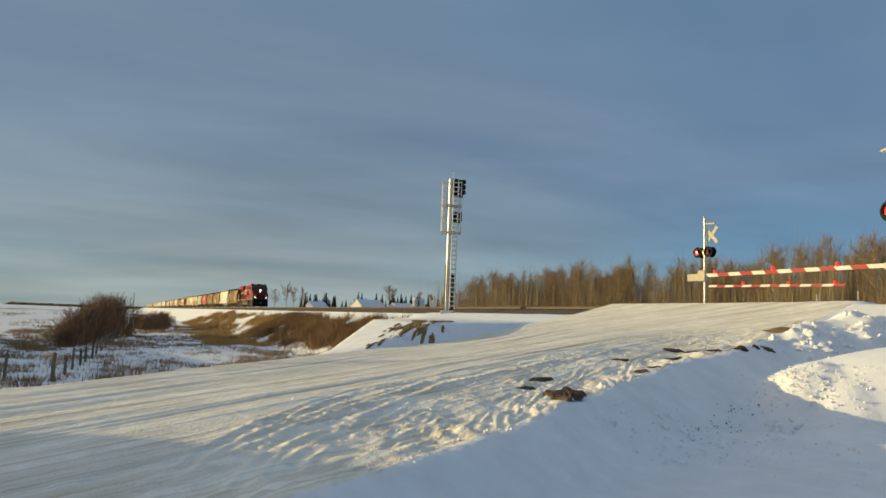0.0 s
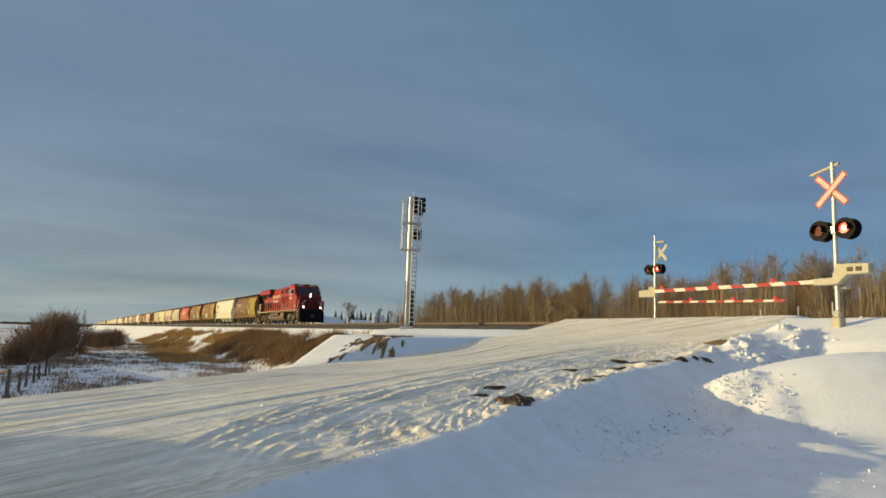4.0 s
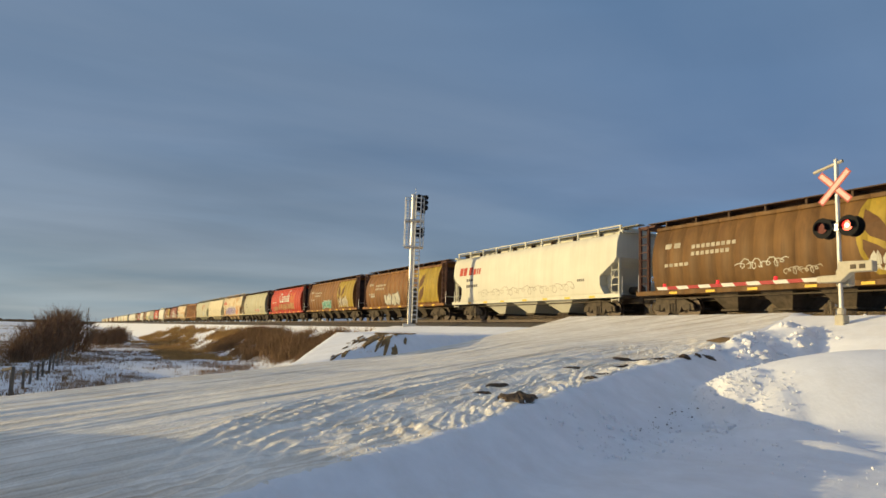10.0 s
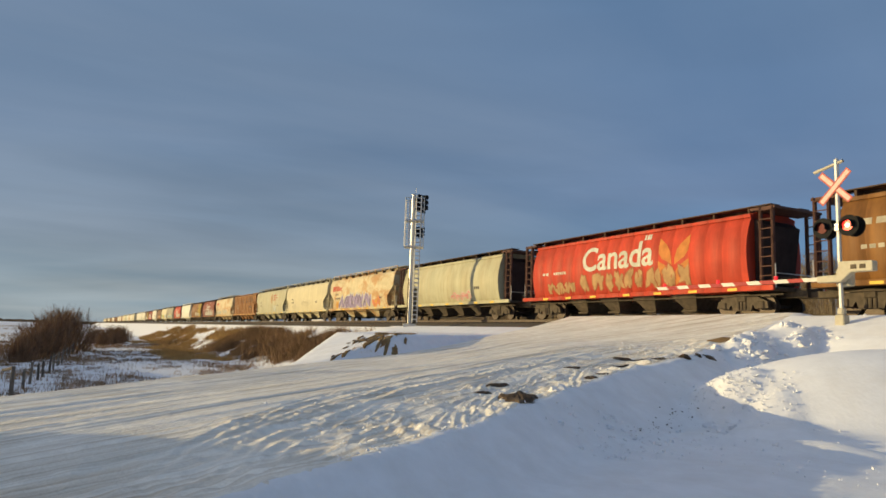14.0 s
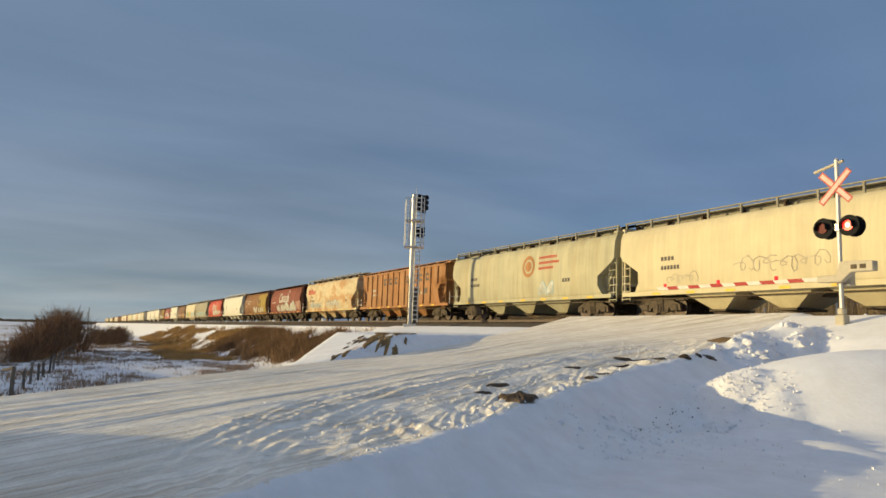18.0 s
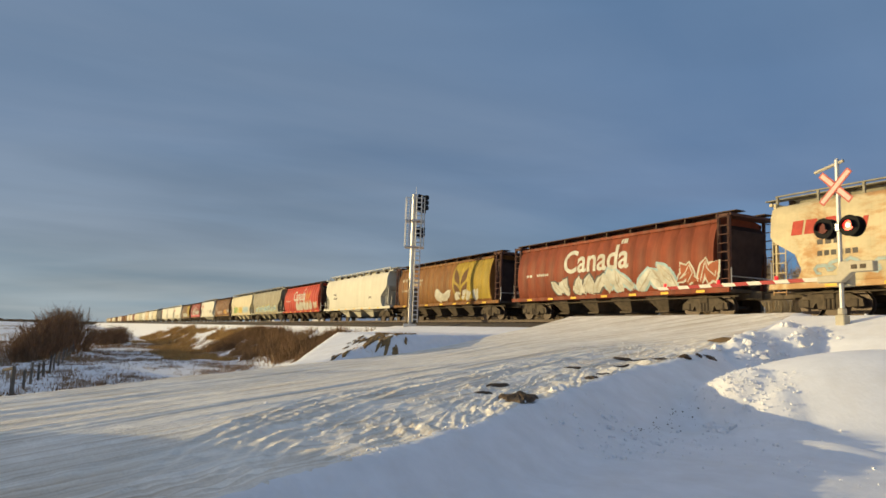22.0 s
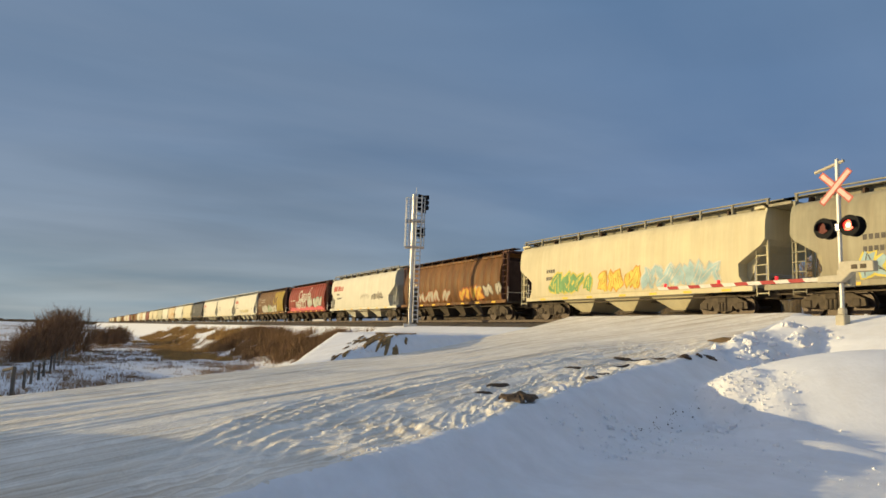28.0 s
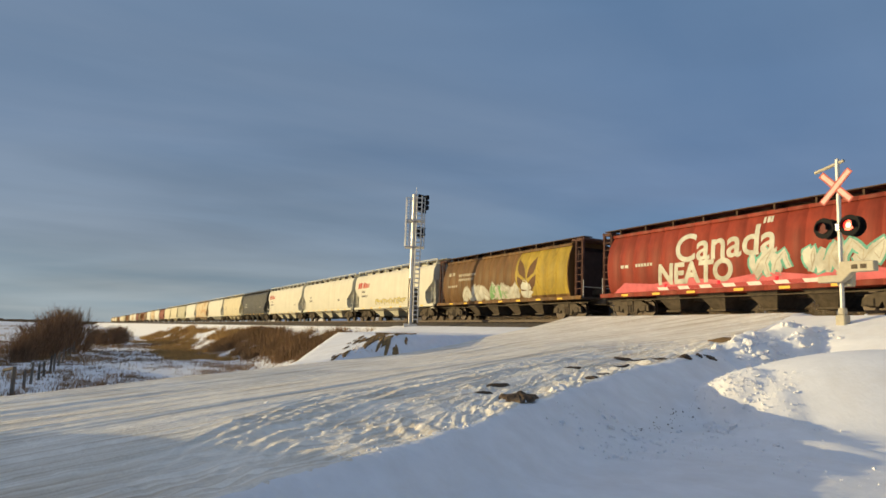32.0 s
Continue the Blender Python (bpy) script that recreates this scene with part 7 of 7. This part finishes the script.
def build_patches():
    dark = "dark frozen soil showing through the snow at the road edge"
    for i, (x, y, rx, ry, tn) in enumerate(((-8.85, -18.2, 0.26, 0.5, 63), (-9.15, -17.85, 0.2, 0.3, 63), (-10.5, -17.53, 0.34, 0.16, 118), (-9.8, -18.23, 0.18, 0.13, 110), (-12.84, -12.59, 0.28, 0.3, 70), (-12.41, -12.47, 0.28, 0.1, 70),
                                            (-11.95, -12.3, 0.2, 0.2, 70), (-11.76, -11.65, 0.2, 0.12, 70), (-11.95, -11.02, 0.1, 0.12, 80), (-11.93, -10.65, 0.2, 0.12, 80), (-10.65, -15.34, 0.16, 0.2, 70), (-10.85, -14.86, 0.18, 0.1, 70),
                                            (-12.07, -14.62, 0.24, 0.12, 80), (-11.5, -13.83, 0.24, 0.1, 80), (-13.5, -8.3, 0.62, 0.5, 75))):
        k = 0.8 if i > 3 else 1.0
        soil_patch(x, y, rx * k, ry * k, tn, 300 + i, M["soil"] if i < 14 else M["slope_soil"], dark if i < 14 else "dead brown grass bared at the edge of the road", 0.05 if i < 2 else 0.018)
    # streaks that run down the sunny face
    sunny = "brown soil and dead grass on the snowy slope by the signal"
    r = random.Random(12)
    for i in range(60):
        f, g = r.random(), r.gauss(0, 0.42)
        x, y = -21.7 - 4.6 * f + g * 0.55, -15.5 + 3.1 * f + g * 0.9
        soil_patch(x, y, r.uniform(0.2, 0.75), r.uniform(0.03, 0.11), 146 + r.uniform(-9, 9), 400 + i, M["slope_soil"], sunny, 0.022)
    for i in range(16):
        f = r.random()
        soil_patch(-20.6 - 4.2 * f, -17.0 + 2.3 * f + r.uniform(-0.25, 0.35), r.uniform(0.15, 0.45), r.uniform(0.03, 0.07), 146 + r.uniform(-8, 8), 450 + i, M["slope_soil"], sunny, 0.016)


build_patches()


def snow_chunk_mesh(seed):
    r = random.Random(seed)
    bm = bmesh.new()
    bmesh.ops.create_icosphere(bm, subdivisions=1, radius=1)
    for v in bm.verts:
        k = 0.75 + 0.75 * noise.noise(v.co * 1.7 + Vector((seed * 3.1, 0, 0)))
        v.co = Vector((v.co.x * k, v.co.y * k * 0.85, max(v.co.z * k * 0.75, -0.3)))
    me = bpy.data.meshes.new("snow_chunk")
    bm.to_mesh(me)
    bm.free()
    me.materials.append(M["snow_lump"])
    return me


def build_chunks():
    r = random.Random(21)
    kinds = [snow_chunk_mesh(i) for i in range(6)]
    def drop(cx, cy, sx, sy, n, lo, hi):
        for i in range(n):
            x, y = r.gauss(cx, sx), r.gauss(cy, sy)
            s = lo + (hi - lo) * r.random() ** 2.2
            z = float(ground_z(np.array([x]), np.array([y]))[0])
            m = pose(x, y, z + s * 0.12, r.uniform(-25, 25), r.uniform(-25, 25), r.uniform(0, 360)) @ Matrix.Diagonal((s, s, s, 1))
            ob = place("snow_chunk", r.choice(kinds), m=m)
            tagged(ob, "loose lump of ploughed snow", "snow lump", "ploughed snow lumps")
    drop(-12.0, -9.0, 0.4, 0.6, 50, 0.05, 0.2)
    drop(-12.5, -7.6, 0.45, 1.0, 50, 0.03, 0.15)
    drop(-8.92, -13.8, 0.16, 0.14, 12, 0.06, 0.17)
    drop(-8.74, -16.2, 0.22, 0.3, 22, 0.03, 0.11)
    drop(-8.6, -15.0, 0.3, 0.4, 14, 0.02, 0.08)
    drop(-9.2, -12.9, 0.5, 0.25, 50, 0.02, 0.06)
    drop(-7.7, -17.4, 0.35, 0.25, 12, 0.03, 0.09)
    drop(-9.4, -17.0, 0.08, 0.1, 3, 0.08, 0.16)
    drop(-7.6, -14.6, 0.6, 0.3, 10, 0.02, 0.06)


build_chunks()


def crumbs(name, spots, lo, hi, mat, seed, label, category):
    """Countless small clods as one mesh of rough octahedra."""
    r = np.random.RandomState(seed)
    verts, faces = [], []
    zs = ground_z(np.array([p[0] for p in spots]), np.array([p[1] for p in spots]))
    tri = ((0, 2, 4), (2, 1, 4), (1, 3, 4), (3, 0, 4), (2, 0, 5), (1, 2, 5), (3, 1, 5), (0, 3, 5))
    for (x, y), z in zip(spots, zs):
        s = lo + (hi - lo) * r.rand() ** 3
        a = r.uniform(0, 3.1)
        j = len(verts)
        for u, v, w in ((1, 0, 0), (-1, 0, 0), (0, 1, 0), (0, -1, 0), (0, 0, 0.8), (0, 0, -0.5)):
            k = s * r.uniform(0.6, 1.4)
            verts.append((x + (u * math.cos(a) - v * math.sin(a)) * k + r.normal(0, s * 0.25), y + (u * math.sin(a) + v * math.cos(a)) * k + r.normal(0, s * 0.25), z + 0.02 + w * k))
        faces += [tuple(j + q for q in f) for f in tri]
    me = bpy.data.meshes.new(name)
    me.from_pydata(verts, [], faces)
    me.materials.append(mat)
    tagged(new(name, me), label, category, kind="stuff")


def build_crumbs():
    r = random.Random(61)
    edge = lambda y: float(np.interp(y, RIGHT_Y, RIGHT_X))
    spots = []
    for i in range(2600):
        y = r.uniform(-22.0, -9.5)
        if lattice_noise(np.array([y * 0.9]), np.array([i % 7 * 1.0]), 5)[0] > -0.2:
            spots.append((edge(y) - abs(r.gauss(0.5, 1.4)), y))
    crumbs("snow_crumbs", spots, 0.006, 0.026, M["snow_lump"], 62, "crumbs of churned snow along the road shoulder", "snow crumbs")
    spots = [(r.gauss(-9.35, 0.6), r.gauss(-12.7, 0.35)) for i in range(700)] + [(r.gauss(-7.4, 1.2), r.gauss(-15.4, 0.9)) for i in range(240)] + [(r.gauss(-8.1, 0.5), r.gauss(-16.9, 0.6)) for i in range(260)] + [(r.gauss(-12.0, 0.6), r.gauss(-8.7, 0.9)) for i in range(260)]
    crumbs("snow_debris", spots, 0.006, 0.032, M["snow_lump"], 63, "crumbs of fallen snow below the heap", "snow crumbs")
    spots = []
    for i in range(60):
        f = r.random()
        spots.append((-8.4 - 1.7 * f + r.gauss(0, 0.12), -16.4 + 3.2 * f + r.gauss(0, 0.12)))
    crumbs("soil_clods", spots, 0.006, 0.024, M["soil"], 64, "dark soil clods at the foot of the bank", "soil")


build_crumbs()


def build_marks():
    """The pole whose shadow lies across the road, a far pole and marker posts beyond the track."""
    t = empty("utility_pole", pose(-27.8, -38.9, -3.2))
    tagged(t, "plain wooden utility pole beside the road", "utility pole", "utility poles")
    part("shaft", tube(bmesh.new(), (0, 0, -0.4), (0, 0, 7.2), 0.19, 0.14, n=12), M["post"], t)
    part("crossarm", bx(-0.9, 0.9, -0.06, 0.06, 6.6, 6.74, 0.01), M["post"], t)
    t = empty("utility_pole", pose(-260, -23.0, -4.0))
    tagged(t, "distant wooden utility pole in the snowy field", "utility pole", "utility poles")
    part("shaft", tube(bmesh.new(), (0, 0, -0.4), (0, 0, 8.0), 0.13, 0.10, n=8), M["post"], t)
    part("crossarm", bx(-1.0, 1.0, -0.06, 0.06, 7.3, 7.42, 0.01), M["post"], t)
    for x, y in ((-29.5, 14.0), (-25.5, 12.0), (-21.5, 9.0)):
        z = float(ground_z(np.array([x]), np.array([y]))[0])
        p = part("marker_post", tube(bmesh.new(), (0, 0, -0.2), (0, 0, 1.35 - z), 0.04, n=8), M["galv"], m=pose(x, y, z))
        tagged(p, "thin grey marker post beyond the track", "marker post", "marker posts")


build_marks()


def spruce(seed, h):
    rnd = random.Random(seed)
    t = empty("spruce_tree")
    part("trunk", tube(bmesh.new(), (0, 0, -4.0), (0, 0, h * 0.95), 0.16, 0.03, n=6), M["bark"], t)
    verts, faces = [], []
    for i in range(420):
        z = h * (0.06 + 0.9 * rnd.random())
        rad = (1 - z / h) * h * 0.2 + 0.12
        a = rnd.uniform(0, 6.283)
        r0 = rad * rnd.uniform(0.1, 0.6)
        o = Vector((math.cos(a) * r0, math.sin(a) * r0, z))
        d = Vector((math.cos(a + rnd.uniform(-0.4, 0.4)) * rad * 0.7, math.sin(a + rnd.uniform(-0.4, 0.4)) * rad * 0.7, -rad * rnd.uniform(0.1, 0.5)))
        s = Vector((-math.sin(a), math.cos(a), 0)) * 0.16 * (0.5 + rad)
        j = len(verts)
        verts += [o - s, o + s, o + d, o + Vector((0, 0, 0.14))]
        faces += [(j, j + 1, j + 2), (j, j + 2, j + 3), (j + 1, j + 3, j + 2)]
    me = bpy.data.meshes.new("crown")
    me.from_pydata(verts, [], faces)
    me.materials.append(M["spruce"])
    place("crown", me, t)
    return tagged(t, "dark green spruce by the distant farm", "tree", "farm spruces")


def gable(name, w, d, h, rise, label):
    """A plain farm building: walls, roof with overhang, door."""
    t = empty(name)
    tagged(t, label, "building", "farm buildings")
    bm = bmesh.new()
    prism(bm, [(-w / 2, -3.0), (w / 2, -3.0), (w / 2, h), (0, h + rise), (-w / 2, h)], -d / 2, d / 2)
    part("wall", bm, M["far_wall"], t)
    for s in (-1, 1):
        bm = prism(bmesh.new(), [(0, h + rise + 0.05), (s * (w / 2 + 0.5), h - 0.05 - rise / w), (s * (w / 2 + 0.5), h + 0.15 - rise / w), (0, h + rise + 0.25)], -d / 2 - 0.4, d / 2 + 0.4)
        part("roof", bm, M["far_roof"], t)
    part("door", bx(-w * 0.18, w * 0.18, -d / 2 - 0.05, -d / 2, 0, h * 0.8), M["far_roof"], t)
    return t


def build_farm():
    rnd = random.Random(31)
    z = -2.4
    g = gable("barn", 13, 15, 4.6, 3.6, "white barn with a snowy roof at the distant farm")
    g.matrix_basis = pose(-380, 100, z + 2.5, 0, 0, 14)
    g = gable("shed", 12, 16, 4.2, 2.6, "low white shed at the distant farm")
    g.matrix_basis = pose(-373, 119.5, z + 2.5, 0, 0, 14)
    g = gable("farmhouse", 8, 9, 3.6, 2.4, "small white farmhouse with a snowy roof")
    g.matrix_basis = pose(-387, 72, z + 2.5, 0, 0, 14)
    for x, y in ((-368.5, 124.6), (-367, 128.3)):
        t = empty("silo", pose(x, y, z + 2.5))
        tagged(t, "pale cylindrical grain silo at the distant farm", "silo", "silos")
        part("drum", tube(bmesh.new(), (0, 0, -4.0), (0, 0, 9.5), 1.5, n=20), M["far_wall"], t)
        part("dome", tube(bmesh.new(), (0, 0, 9.5), (0, 0, 10.7), 1.5, 0.4, n=20), M["far_roof"], t)
    first = spruce(5, 9.0)
    made = [first, spruce(6, 8.0), spruce(7, 10.0)]
    for i in range(84):
        k = made[i % 3]
        t = k if i < 3 else copy_thing(k, Matrix())
        u = rnd.random()
        x, y = -394 + 34 * u + rnd.uniform(-4, 4), 66 + 92 * u
        s = rnd.uniform(0.7, 1.3)
        t.matrix_basis = pose(x - 8, y, z + 3.6, 0, 0, rnd.uniform(0, 360)) @ Matrix.Diagonal((s, s, s, 1))
    for i, (x, y, h) in enumerate(((-378, 112, 17), (-382, 116, 15), (-392, 56, 15), (-393, 60, 13), (-395, 50, 12), (-388, 64, 13), (-376, 130, 14), (-372, 136, 13))):
        t = twig_tree(700 + i, h, h * 0.24, 0.25, M["bark"], M["twig"], "bare_poplar", twigs=800)
        tagged(t, "tall leafless poplar at the distant farm", "tree", "farm poplars")
        t.matrix_basis = pose(x, y, z + 3.4, 0, 0, i * 50)


build_farm()


def build_horizon():
    """Low far woods along the skyline, too small to tell apart."""
    r = np.random.RandomState(3)
    n = 9000
    a = r.uniform(radians(20), radians(125), n)
    d = r.uniform(1300, 1900, n)
    x, y = -np.sin(a) * d, -24 + np.cos(a) * d
    k = fractal(a * 14, d * 0 + 1, 7, 3) > -0.5
    x, y, d = x[k], y[k], d[k]
    m = len(x)
    h = r.uniform(2, 6, m)
    w = r.uniform(4, 12, m)
    tx, ty = np.cos(a[k]), np.sin(a[k])
    co = np.empty((m, 3, 3))
    co[:, 0] = np.stack([x - tx * w, y - ty * w, np.full(m, -4.0)], -1)
    co[:, 1] = np.stack([x + tx * w, y + ty * w, np.full(m, -4.0)], -1)
    co[:, 2] = np.stack([x, y, -4.0 + h], -1)
    me = bpy.data.meshes.new("far_woods")
    me.vertices.add(m * 3); me.vertices.foreach_set("co", co.ravel())
    me.loops.add(m * 3); me.loops.foreach_set("vertex_index", np.arange(m * 3))
    me.polygons.add(m); me.polygons.foreach_set("loop_start", np.arange(0, m * 3, 3))
    me.update(calc_edges=True)
    me.materials.append(M["brush"])
    tagged(new("far_woods", me), "thin dark line of far woods on the skyline", "woods", kind="stuff")


build_horizon()


# ---- motion ----
def rear(t):
    """Where the locomotive's rear coupler is at t seconds."""
    u = t - 8
    return -37.6 + 15.66 * u - 0.018 * u * u


TIMES = [0, 4, 8, 12, 16, 20, 24, 28, 32]


def motions():
    walk(LOCO, [(t, pose(rear(t), 0, 0)) for t in TIMES])
    for car, back in TRAIN:
        walk(car, [(t, pose(rear(t) - back, 0, 0)) for t in TIMES])
    # the lamps of a pair shine in turn: 0.4 s the one, 0.6 s the other
    for d, face, phase in FLASH:
        rows, now = [], None
        changes = sorted([(6.95 + 0.9938 * k, 1) for k in range(-8, 28)] + [(7.35 + 0.9938 * k, 0) for k in range(-8, 28)])
        state = 0
        rows.append((0.0, state))
        for t, s in changes:
            if 0.1 < t < 31.95:
                rows += [(t - 0.034, 1 - s), (t, s)]
        rows.append((32.0, rows[-1][1]))
        walk(d, [(t, pose(0, face * (0.054 if s == phase else 0.012), 0)) for t, s in rows])


motions()
